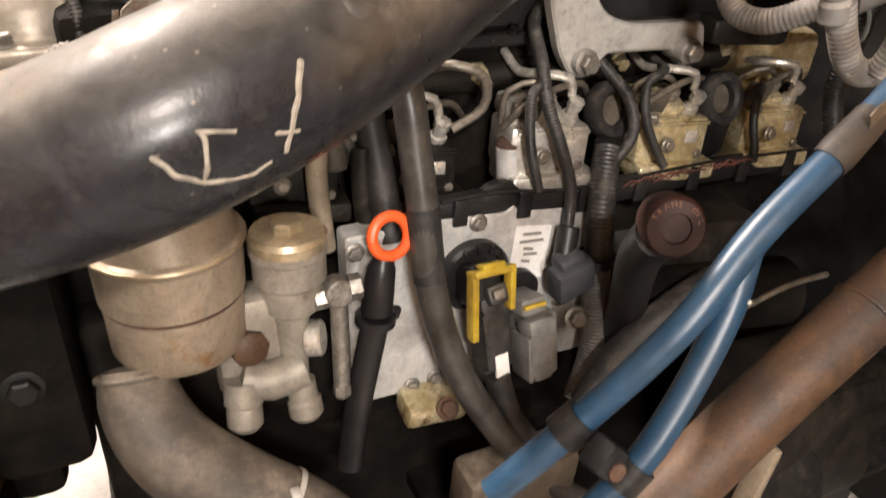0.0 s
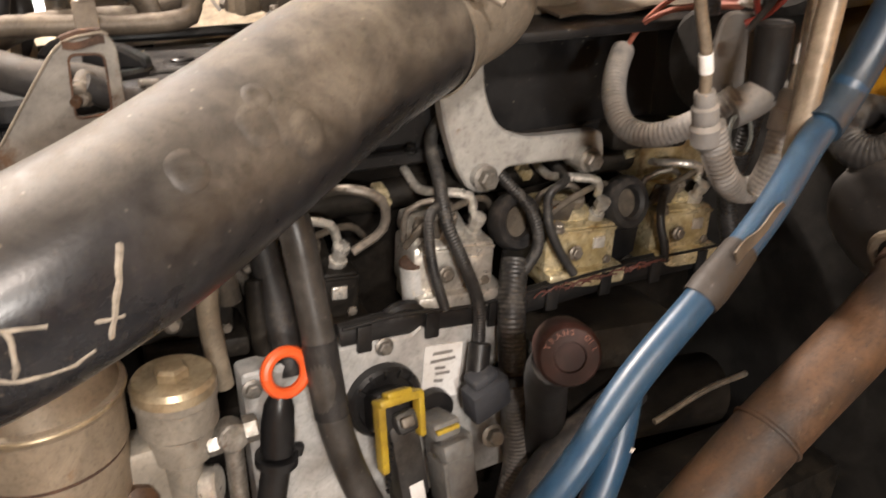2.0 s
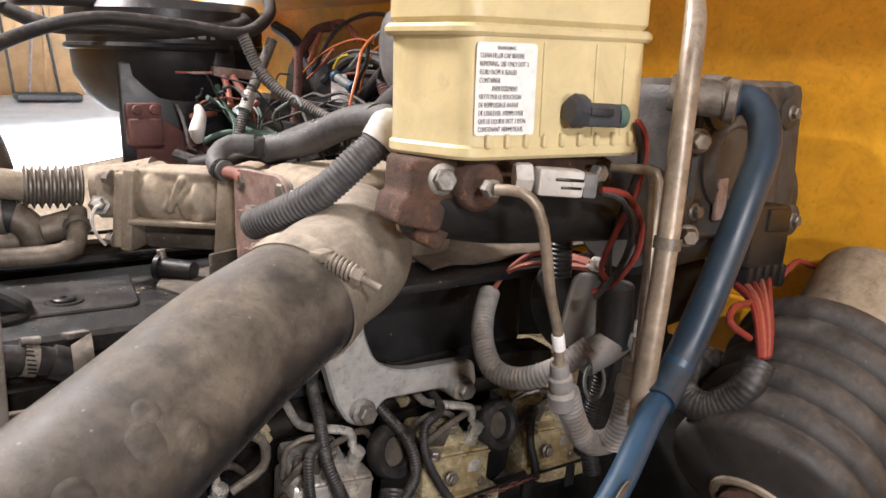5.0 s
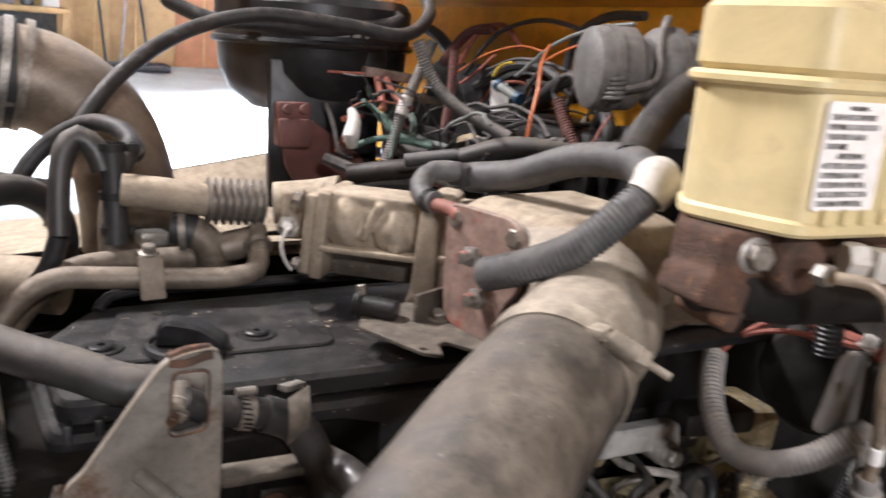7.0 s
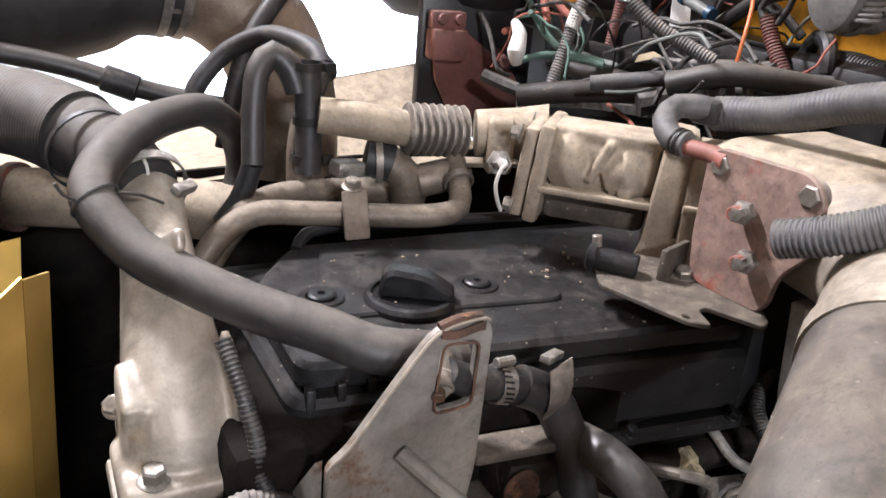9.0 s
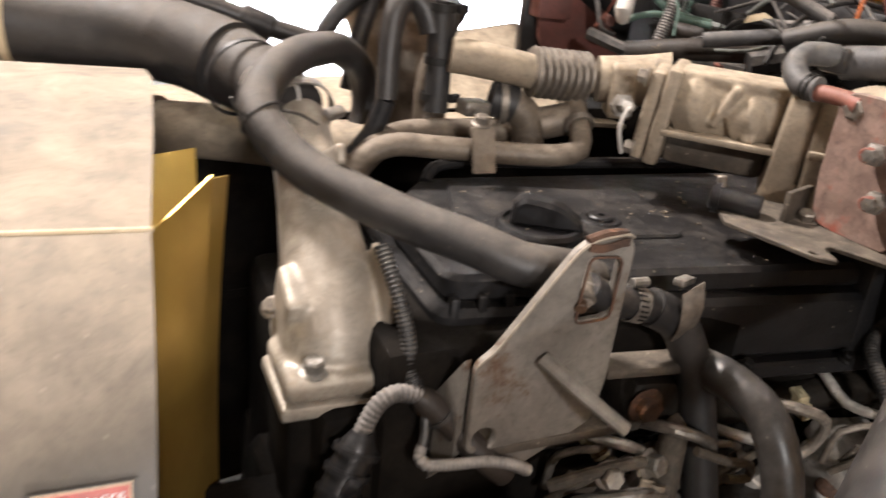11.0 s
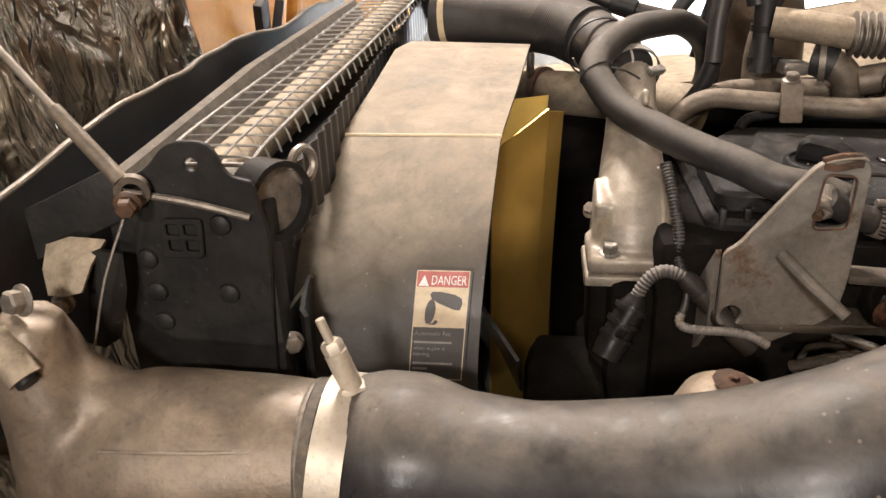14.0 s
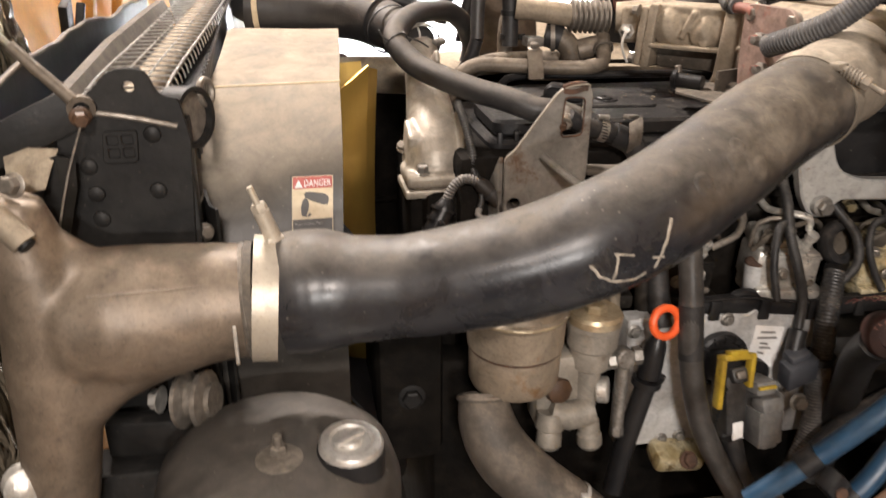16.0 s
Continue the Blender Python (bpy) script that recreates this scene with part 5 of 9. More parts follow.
part("spring_clip", sheet([[(0.238 + 0.02 * u, 0.838 - 0.006 * math.sin(3.1 * v), 1.475 - 0.045 * v + 0.01 * u) for u in (0, 0.5, 1)] for v in np.linspace(0, 1, 5)], 0.0015), dull_steel, ho, "sprung steel clip")
part("clip_ear", box((0.246, 0.848, 1.482), (0.028, 0.010, 0.006), (0, 10, 30), 0.001), steel, ho)

settle()
# ---- valve cover ----
settle(0.0, 0.0, -0.005)
vc = thing("valve_cover", (0.38, 1.02, 1.40), "black plastic valve cover, dusty, with filler cap", "valve cover")
top = rounded([(0.045, 0.915), (0.50, 0.865), (0.78, 0.860), (0.80, 1.12), (0.50, 1.15), (0.11, 1.165), (0.045, 1.07)], [0.02, 0.01, 0.015, 0.02, 0.02, 0.03, 0.02])
part("top", plate(top, (0, 0, 1.440), (1, 0, 0), (0, 1, 0), 0.026, edge=0.005), cover_plastic, vc)
lo = rounded([(0.035, 0.905), (0.50, 0.852), (0.80, 0.846), (0.82, 1.14), (0.03, 1.18)], 0.02)
part("skirt", plate(lo, (0, 0, 1.37), (1, 0, 0), (0, 1, 0), 0.068, edge=0.006), cover_plastic, vc)
part("base_flange", plate(rounded([(0.02, 0.895), (0.50, 0.842), (0.81, 0.836), (0.83, 1.15), (0.02, 1.19)], 0.02), (0, 0, 1.352), (1, 0, 0), (0, 1, 0), 0.018, edge=0.003), cover_plastic, vc)
part("ridge", tube([(0.115, 1.150, 1.466), (0.13, 1.163, 1.478), (0.30, 1.160, 1.480), (0.50, 1.145, 1.480)], 0.007, 10), cover_plastic, vc)
part("raised_pad", plate(rounded([(0.085, 0.985), (0.33, 0.955), (0.36, 1.12), (0.14, 1.15)], 0.02), (0, 0, 1.464), (1, 0, 0), (0, 1, 0), 0.006, edge=0.002), cover_plastic, vc)
for bx, by in ((0.099, 1.022), (0.256, 1.007)):
    b = part("bolt_boss", lathe((bx, by, 1.468), (0, 0, 1), [(0.024, 0), (0.021, 0.004), (0.015, 0.004), (0.015, 0.001), (0.013, 0.001), (0.013, 0.006), (0.011, 0.0075), (0.004, 0.0075), (0.004, 0.004), (0, 0.004)], 24), black_plastic, vc)
kn = part("filler_cap", lathe((0.178, 0.998, 1.466), (0, 0, 1), [(0.044, 0), (0.044, 0.005), (0.041, 0.009), (0.037, 0.010), (0.036, 0.007), (0, 0.008)], 36), black_plastic, vc, "black twist filler cap")
part("cap_handle", plate(rounded([(-0.030, 0), (0.042, 0), (0.041, 0.010), (0.016, 0.025), (-0.018, 0.029), (-0.028, 0.022)], [0.002, 0.002, 0.006, 0.010, 0.008, 0.006]), (0.172, 0.986, 1.473), (0.88, -0.47, 0), (0, 0, 1), -0.026, edge=0.004), black_plastic, kn)
for x in (0.07, 0.16, 0.35, 0.47, 0.6):
    part("side_bolt", hexbolt((x, 0.893 - 0.11 * (x - 0.02), 1.371), (0, -0.4, 1), 0.012, 0.008), frame_black, vc)
for k in range(3):
    part("rib", box((0.052 + 0.026 * k, 0.909, 1.425), (0.008, 0.012, 0.05), (0, 0, -6), 0.002), cover_plastic, vc)

settle(0.0, 0.0, -0.005)
crumbs = bmesh.new()
cr = random.Random(21)
for k in range(110):
    x, y = cr.uniform(0.10, 0.60), cr.uniform(0.88, 1.14)
    q = cr.uniform(0.0006, 0.0018) if k % 9 else cr.uniform(0.002, 0.0035)
    box((x, y, 1.4745 if 0.10 < x < 0.33 and 0.985 < y < 1.10 else 1.4675), (q * cr.uniform(1, 2.4), q, q * 0.7), (0, 0, cr.uniform(0, 180)), 0, crumbs)
solo("dirt_crumbs", crumbs, cast_dust, "pale crumbs of dirt scattered on the valve cover", "dirt", kind="stuff")

settle()
# ---- exhaust gas cooler line ----
eg = thing("gas_cooler_line", (0.35, 1.2, 1.45), "dusty tan cast gas line with bellows over the valve cover", "exhaust part")
settle(-0.040, -0.080, 0.022)
part("pipe", tube([(0.196, 1.290, 1.570), (0.235, 1.280, 1.566), (0.295, 1.272, 1.556)], [0.0200, 0.0205, 0.0205], 22), cast_dust, eg)
bp = []
for k in range(8):
    bp += [(0.0235, k * 0.0095), (0.030, k * 0.0095 + 0.0028), (0.0305, k * 0.0095 + 0.0042), (0.0235, k * 0.0095 + 0.0072)]
part("bellows", lathe((0.292, 1.273, 1.556), (0.93, -0.10, -0.05), bp, 32), dull_steel, eg, "ribbed steel bellows")
part("small_flange", plate(rounded([(-0.026, -0.034), (0.024, -0.034), (0.024, 0.030), (-0.026, 0.030)], 0.009), (0.382, 1.240, 1.548), (0.45, 0.9, 0), (0, 0, 1), 0.030, edge=0.004), cast_dust, eg)
part("neck", tube([(0.375, 1.255, 1.553), (0.42, 1.235, 1.556), (0.45, 1.215, 1.560)], [0.027, 0.030, 0.034], 22), cast_dust, eg)
settle()
GF = vec((0.374, 1.097, 1.558))  # middle of the joint between pipe and valve body
GA = -43.9


def gas_at(along, across, up):
    """A place on the valve body: along the flow, across it and up."""
    c, q = math.cos(radians(GA)), math.sin(radians(GA))
    return (GF.x + along * c - across * q, GF.y + along * q + across * c, GF.z + up)


def gas_box(along, across, up, size, bevel, bm=None, tilt=0.0):
    return box(gas_at(along, across, up), size, (0, tilt, GA), bevel, bm)


part("flange", gas_box(-0.0086, 0.004, -0.002, (0.0160, 0.086, 0.100), 0.006, tilt=5), cast_dust, eg)
part("flange", gas_box(0.0086, 0.0, 0.0, (0.0166, 0.096, 0.108), 0.007, tilt=5), cast_dust, eg)
for across, up in ((-0.036, 0.040), (-0.036, -0.040), (0.036, 0.040)):
    part("flange_bolt", hexbolt(gas_at(-0.017, across, up), tuple(vec(gas_at(-1, 0, 0.1)) - GF), 0.016, 0.010), dull_steel, eg)
gas = gas_box(0.070, 0.006, 0.018, (0.128, 0.078, 0.068), 0.018)
lathe(gas_at(0.046, -0.020, 0.018), (0.25, -0.95, 0.2), [(0.036, -0.02), (0.033, 0.004), (0.022, 0.014), (0.0, 0.017)], 24, gas)
lathe(gas_at(0.104, -0.022, 0.014), (0.3, -0.9, 0.3), [(0.030, -0.02), (0.026, 0.006), (0.014, 0.013), (0.0, 0.015)], 24, gas)
gas_box(0.070, -0.030, 0.022, (0.010, 0.024, 0.050), 0.003, gas, 24)
gas_box(0.100, -0.036, -0.006, (0.016, 0.018, 0.014), 0.005, gas)
gas_box(0.072, 0.0, 0.046, (0.118, 0.064, 0.014), 0.006, gas)
fused(part("housing", gas, cast_dust, eg), 0.0022, 5)
part("rim", gas_box(0.072, -0.006, -0.014, (0.124, 0.088, 0.0075), 0.003), cast_dust, eg)
# Darker material on the recessed underside paints in its shade.
part("lower_body", gas_box(0.068, 0.014, -0.036, (0.112, 0.060, 0.040), 0.010), grimy_shade_plate, eg, "underside in a darker colour that stands for shade")
part("gasket_plate", gas_box(0.1440, -0.004, -0.006, (0.034, 0.104, 0.132), 0.009, tilt=5), cast_dust, eg)
part("gasket_foot", gas_box(0.1400, -0.046, -0.056, (0.034, 0.018, 0.040), 0.006, tilt=16), cast_dust, eg)
part("web_plate", gas_box(0.1850, -0.016, -0.010, (0.052, 0.092, 0.124), 0.008), cast_dust, eg)
part("web_rib", gas_box(0.1820, -0.064, -0.006, (0.046, 0.008, 0.010), 0.004), cast_dust, eg)
fused(part("mixer_duct", box((0.575, 0.875, 1.566), (0.19, 0.20, 0.118), (0, 0, 3), 0.030), cast_dust, eg), 0.004, 6)
settle(-0.045, -0.060, 0.040)
part("sensor", lathe((0.372, 1.165, 1.520), (-0.3, -0.8, 0.2), [(0.014, 0), (0.014, 0.008), (0.009, 0.010), (0.009, 0.022), (0.006, 0.024)], 6), steel, eg)
part("sensor_wire", tube([(0.370, 1.144, 1.524), (0.360, 1.138, 1.522), (0.354, 1.137, 1.505), (0.360, 1.140, 1.486), (0.372, 1.15, 1.470)], 0.0022, 8), tape_white, eg)
settle()
red_pin = surface("red_pin_paint", (0.26, 0.085, 0.06), (0.17, 0.07, 0.05), 0.6, scale=40, bump=0.3)
settle(0.004, -0.008, 0.006)
rp = thing("red_mount_plate", (0.44, 0.9, 1.47), "worn red primer mounting plate with bolts", "plate")
o3 = rounded([(0.922, 1.535), (0.922, 1.612), (0.910, 1.622), (0.815, 1.624), (0.797, 1.606), (0.800, 1.555), (0.822, 1.53), (0.826, 1.500), (0.835, 1.489), (0.862, 1.488), (0.895, 1.488), (0.916, 1.492)], [0.01, 0.012, 0.012, 0.016, 0.012, 0.01, 0.015, 0.006, 0.004, 0.006, 0.01, 0.01])
part("plate", plate([(-a, b) for a, b in o3], (0.508, 0, 0), (0.08, -1, 0), (0, 0, 1), 0.007, edge=0.0015), red_primer, rp)
for y, z in ((0.903, 1.606), (0.810, 1.606)):
    part("bolt", hexbolt((0.436 - 0.08 * (y - 0.9), y, z), (-1, -0.1, 0), 0.021, 0.010), dull_steel, rp)
for y, z in ((0.867, 1.575), (0.852, 1.534)):
    part("pin", cyl((0.440, y, z), (0.410, y - 0.006, z), 0.0068, 12), red_pin, rp)
    part("pin_nut", lathe((0.428, y - 0.004, z), (-1, -0.25, 0), [(0.011, 0), (0.011, 0.008), (0.0065, 0.010), (0.0065, 0.018), (0, 0.019)], 6), steel, rp)
part("stub", tube([(0.434, 0.900, 1.609), (0.434, 0.920, 1.612), (0.431, 0.955, 1.610)], [0.010, 0.0085, 0.0085], 12), red_pin, rp)
part("foot_plate", plate(rounded([(0.352, 0.962), (0.333, 0.927), (0.360, 0.838), (0.376, 0.825), (0.386, 0.852), (0.398, 0.855), (0.421, 0.808), (0.433, 0.814), (0.485, 0.895), (0.503, 0.974), (0.458, 0.99)], 0.005), (0, 0, 1.484), (1, 0, 0), (0, 1, 0), 0.005, [circle2((0.366, 0.846), 0.004)], edge=0.001), grimy_shade_plate, rp, "grimy flat foot plate")
part("foot_tab", box((0.418, 0.925, 1.503), (0.05, 0.006, 0.034), (0, 0, 20), 0.003), grimy_shade_plate, rp)
part("foot_bolt", hexbolt((0.425, 0.915, 1.490), (-0.2, -0.2, 1), 0.018, 0.010), dull_steel, rp)
settle(0.013, 0.006, 0.005)
vs = thing("cover_sensor", (0.36, 0.945, 1.47), "small black sensor plug on the valve cover", "sensor")
part("body", cyl((0.338, 0.955, 1.500), (0.372, 0.918, 1.498), 0.0125, 16), black_plastic, vs)
part("collar", ring_band((0.342, 0.951, 1.500), (0.7, -0.7, 0), 0.0125, 0.006, 0.004), black_plastic, vs)
part("nipple", cyl((0.345, 0.950, 1.508), (0.344, 0.952, 1.522), 0.005, 10), dull_steel, vs)
settle()
tb = thing("coolant_tube", (0.15, 1.12, 1.48), "dusty tan steel coolant tube with clip", "tube")
part("tube", tube([(0.012, 1.151, 1.452), (0.040, 1.160, 1.483), (0.073, 1.162, 1.500), (0.129, 1.156, 1.499), (0.208, 1.142, 1.495), (0.269, 1.127, 1.496), (0.296, 1.129, 1.501), (0.307, 1.152, 1.520), (0.315, 1.182, 1.540)], 0.0132, 18), tube_brown, tb)
part("clip", plate(rounded([(-0.014, -0.022), (0.014, -0.022), (0.014, 0.030), (-0.014, 0.030)], 0.003), (0.172, 1.128, 1.499), (1, 0, 0), (0, 0.35, 1), 0.004, edge=0.0008), tube_brown, tb)
part("clip_bolt", hexbolt((0.172, 1.142, 1.530), (0, -0.2, 1), 0.017, 0.010), dull_steel, tb)
part("end_ring", ring_band((0.308, 1.156, 1.524), (0.1, 0.8, 0.5), 0.0148, 0.008, 0.003), dull_steel, tb)
t2 = thing("bypass_tube", (0.08, 1.2, 1.44), "second dusty coolant tube beneath the first", "tube")
part("tube", tube([(0.015, 1.16, 1.440), (0.06, 1.20, 1.475), (0.11, 1.235, 1.49), (0.20, 1.24, 1.492), (0.30, 1.23, 1.49)], 0.016, 18), tube_brown, t2)
eb = thing("pipe_elbow", (0.24, 1.21, 1.48), "dusty brass coloured pipe elbow with clamp", "pipe elbow")
part("elbow", tube([(0.262, 1.195, 1.470), (0.263, 1.194, 1.502), (0.256, 1.194, 1.522), (0.240, 1.198, 1.536), (0.222, 1.204, 1.538)], 0.0205, 20), tube_brown, eb)
part("torn_hose", tube([(0.240, 1.198, 1.5365), (0.228, 1.202, 1.540), (0.212, 1.207, 1.543)], [0.0222, 0.0228, 0.0210], 20), dark_rubber, eb, "black torn hose end")
part("clamp", ring_band((0.226, 1.203, 1.540), (1, -0.3, 0.05), 0.0238, 0.008, 0.003), dull_steel, eb)
part("block", box((0.188, 1.20, 1.533), (0.036, 0.026, 0.018), (0, 4, 10), 0.004), steel, eb, "bright plug block")
part("boss", cyl((0.27, 1.19, 1.515), (0.31, 1.18, 1.525), 0.020, 18), tube_brown, eb)
lh = thing("vent_hose", (0.16, 1.3, 1.5), "black vent hose arching between spring clips", "hose")
part("arch", tube([(0.057, 1.426, 1.539), (0.068, 1.434, 1.577), (0.106, 1.438, 1.620), (0.150, 1.410, 1.648), (0.180, 1.350, 1.647), (0.184, 1.290, 1.636), (0.168, 1.248, 1.622), (0.152, 1.238, 1.598)], 0.0125, 16), dark_rubber, lh)
settle(-0.031, -0.028, 0.036)
part("drop", tube([(0.182, 1.265, 1.60), (0.183, 1.262, 1.56), (0.183, 1.258, 1.52), (0.182, 1.255, 1.485)], 0.0150, 16), dark_rubber, lh)
part("tan_bend", tube([(0.118, 1.25, 1.50), (0.122, 1.262, 1.56), (0.130, 1.270, 1.60), (0.146, 1.275, 1.615), (0.164, 1.27, 1.600), (0.172, 1.265, 1.575)], [0.0125, 0.013, 0.0135, 0.0145, 0.015, 0.014], 18), hose_rubber, lh)
part("lower", tube([(0.186, 1.290, 1.545), (0.183, 1.286, 1.530), (0.180, 1.284, 1.500), (0.181, 1.284, 1.455)], [0.010, 0.0135, 0.0145, 0.0145], 16), tube_brown, lh)
part("leg", tube([(0.118, 1.25, 1.50), (0.105, 1.255, 1.46), (0.085, 1.26, 1.43)], 0.012, 14), dark_rubber, lh)
for z in (1.605, 1.545, 1.502):
    s = part("spring_clip", ring_band((0.182, 1.260, z), (0, 0, 1), 0.0155, 0.009, 0.0015, 20), frame_black, lh)
    part("clip_ear", box((0.203, 1.25, z), (0.014, 0.006, 0.010), (0, 0, 20), 0.001), frame_black, s)
part("spring_clip", ring_band((0.213, 1.300, 1.594), (0.2, 1, 0.3), 0.0130, 0.012, 0.002, 20), frame_black, lh)
settle()
bh = thing("rear_hose", (-0.1, 1.6, 1.5), "thin grey hose with joint behind the radiator hose", "hose")
part("hose", tube([(-0.32, 1.50, 1.63), (-0.19, 1.48, 1.618), (-0.085, 1.46, 1.60), (-0.02, 1.45, 1.58), (0.04, 1.44, 1.565), (0.10, 1.42, 1.555)], 0.0125, 14), hose_rubber, bh)
part("joint", cyl((-0.04, 1.455, 1.587), (0.0, 1.445, 1.573), 0.017, 14), dark_rubber, bh)
ch = thing("overhead_cable_hose", (0.3, 1.6, 1.6), "long dark hose arching up over the far side", "hose")
part("hose", tube([(0.10, 1.42, 1.50), (0.115, 1.43, 1.57), (0.145, 1.45, 1.64), (0.21, 1.48, 1.715), (0.34, 1.58, 1.785), (0.45, 1.58, 1.815), (0.60, 1.56, 1.81), (0.72, 1.55, 1.80), (0.80, 1.60, 1.84), (0.84, 1.7, 1.90)], 0.0125, 14), dark_rubber, ch)
part("loop", tube([(0.34, 1.75, 1.83), (0.40, 1.72, 1.805), (0.52, 1.70, 1.80), (0.66, 1.70, 1.803), (0.80, 1.72, 1.83), (0.70, 1.80, 1.86), (0.5, 1.82, 1.86), (0.36, 1.79, 1.85), (0.34, 1.75, 1.83)], 0.014, 14), dark_rubber, ch)
bg = thing("air_intake_pipe", (0.078, 1.549, 1.370), "large dusty dark intake pipe with band clamp", "pipe")
part("rubber_end", tube([(-0.400, 1.64, 1.60), (-0.318, 1.63, 1.665), (-0.198, 1.62, 1.690), (-0.085, 1.61, 1.690), (-0.02, 1.60, 1.700), (0.02, 1.595, 1.702), (0.078, 1.592, 1.699)], [0.10, 0.115, 0.115, 0.110, 0.100, 0.084, 0.082], 36), dark_rubber, bg)
part("metal_elbow", tube([(0.069, 1.592, 1.699), (0.122, 1.588, 1.686), (0.178, 1.583, 1.645), (0.215, 1.579, 1.585), (0.230, 1.575, 1.508), (0.234, 1.575, 1.422)], 0.077, 36), elbow_cast, bg)
part("band_clamp", ring_band((0.060, 1.593, 1.701), (1, -0.03, -0.16), 0.0825, 0.012, 0.003, 40), steel, bg)
part("band_clamp", ring_band((0.086, 1.591, 1.698), (1, -0.03, -0.2), 0.082, 0.012, 0.003, 40), dull_steel, bg)
part("clamp_screw", box((0.063, 1.523, 1.680), (0.014, 0.014, 0.045), (10, 0, 0), 0.003), dull_steel, bg)

# ---- far side: bowl, relay panel ----
settle(0.0, 0.0, 0.0, 0.905)
bw = thing("air_cleaner_bowl", (0.75, 2.05, 1.6), "glossy black domed bowl with chalked code strip", "bowl")
part("bowl", lathe((0.76, 2.10, 1.60), (0, 0, 1), [(0.04, 0), (0.15, 0.010), (0.20, 0.05), (0.225, 0.10), (0.23, 0.16), (0.235, 0.165), (0.235, 0.25), (0.22, 0.27)], 44), black_plastic, bw)
part("rim", torus((0.76, 2.10, 1.765), (0, 0, 1), 0.235, 0.009, 48, 8), black_plastic, bw)
for k, (a, w, h) in enumerate(((0.0, 0.010, 0.03), (0.022, 0.018, 0.03), (0.048, 0.010, 0.032), (0.064, 0.02, 0.03), (0.092, 0.018, 0.03), (0.118, 0.010, 0.03))):
    an = -1.95 + a / 0.235
    part("chalk_bar", box((0.76 + 0.2365 * math.cos(an), 2.10 + 0.2365 * math.sin(an), 1.80), (w, 0.002, h), (0, 0, math.degrees(an) + 90), 0), label_grey, bw)
ps = thing("relay_panel", (0.72, 1.9, 1.5), "black steel post with rusty red relay block", "relay panel")
part("post", box((0.72, 1.93, 1.55), (0.26, 0.03, 0.36), (0, 0, -6), 0.006), black_plastic, ps)
part("lower_plate", plate(rounded([(0.60, 1.60), (0.66, 1.61), (0.80, 1.52), (0.86, 1.42), (0.66, 1.42), (0.615, 1.50)], 0.01), (0, 1.905, 0), (1, 0, 0), (0, 0, 1), 0.01, edge=0.002), red_dark, ps)
part("stud", hexbolt((0.71, 1.912, 1.70), (0, -1, 0), 0.03, 0.02), black_plastic, ps)
part("relay_block", box((0.628, 1.885, 1.575), (0.075, 0.05, 0.062), (0, 0, -6), 0.006), red_dark, ps, "rusty red relay block")
part("relay_top", box((0.628, 1.89, 1.622), (0.075, 0.03, 0.036), (0, 0, -6), 0.006), red_dark, ps)
for x in (0.610, 0.648):
    part("terminal", lathe((x, 1.873, 1.625), (0, -1, 0.1), [(0.012, 0), (0.010, 0.006), (0, 0.008)], 14), red_dark, ps)
settle(0.045, 0.02, 0.008, 0.905)
jb = thing("junction_block", (0.79, 1.83, 1.69), "dusty red terminal block with cables", "terminal block")
part("block", box((0.79, 1.83, 1.700), (0.12, 0.05, 0.022), (0, 6, -10), 0.004), red_primer, jb)
part("post", box((0.76, 1.86, 1.73), (0.07, 0.02, 0.07), (0, 0, -10), 0.004), black_plastic, jb)
part("cable_end", tube([(0.745, 1.80, 1.695), (0.745, 1.775, 1.66), (0.74, 1.75, 1.63)], 0.0075, 10), wire_pink, jb)
part("cable_end", tube([(0.765, 1.795, 1.695), (0.775, 1.765, 1.66), (0.79, 1.72, 1.635)], 0.0075, 10), wire_pink, jb)
settle(0.012, -0.011, 0.021)
part("white_boot", tube([(0.635, 1.62, 1.632), (0.625, 1.585, 1.615), (0.612, 1.57, 1.59), (0.618, 1.575, 1.57)], [0.008, 0.013, 0.016, 0.010], 12), tape_white, jb, "white insulating boot")
settle()
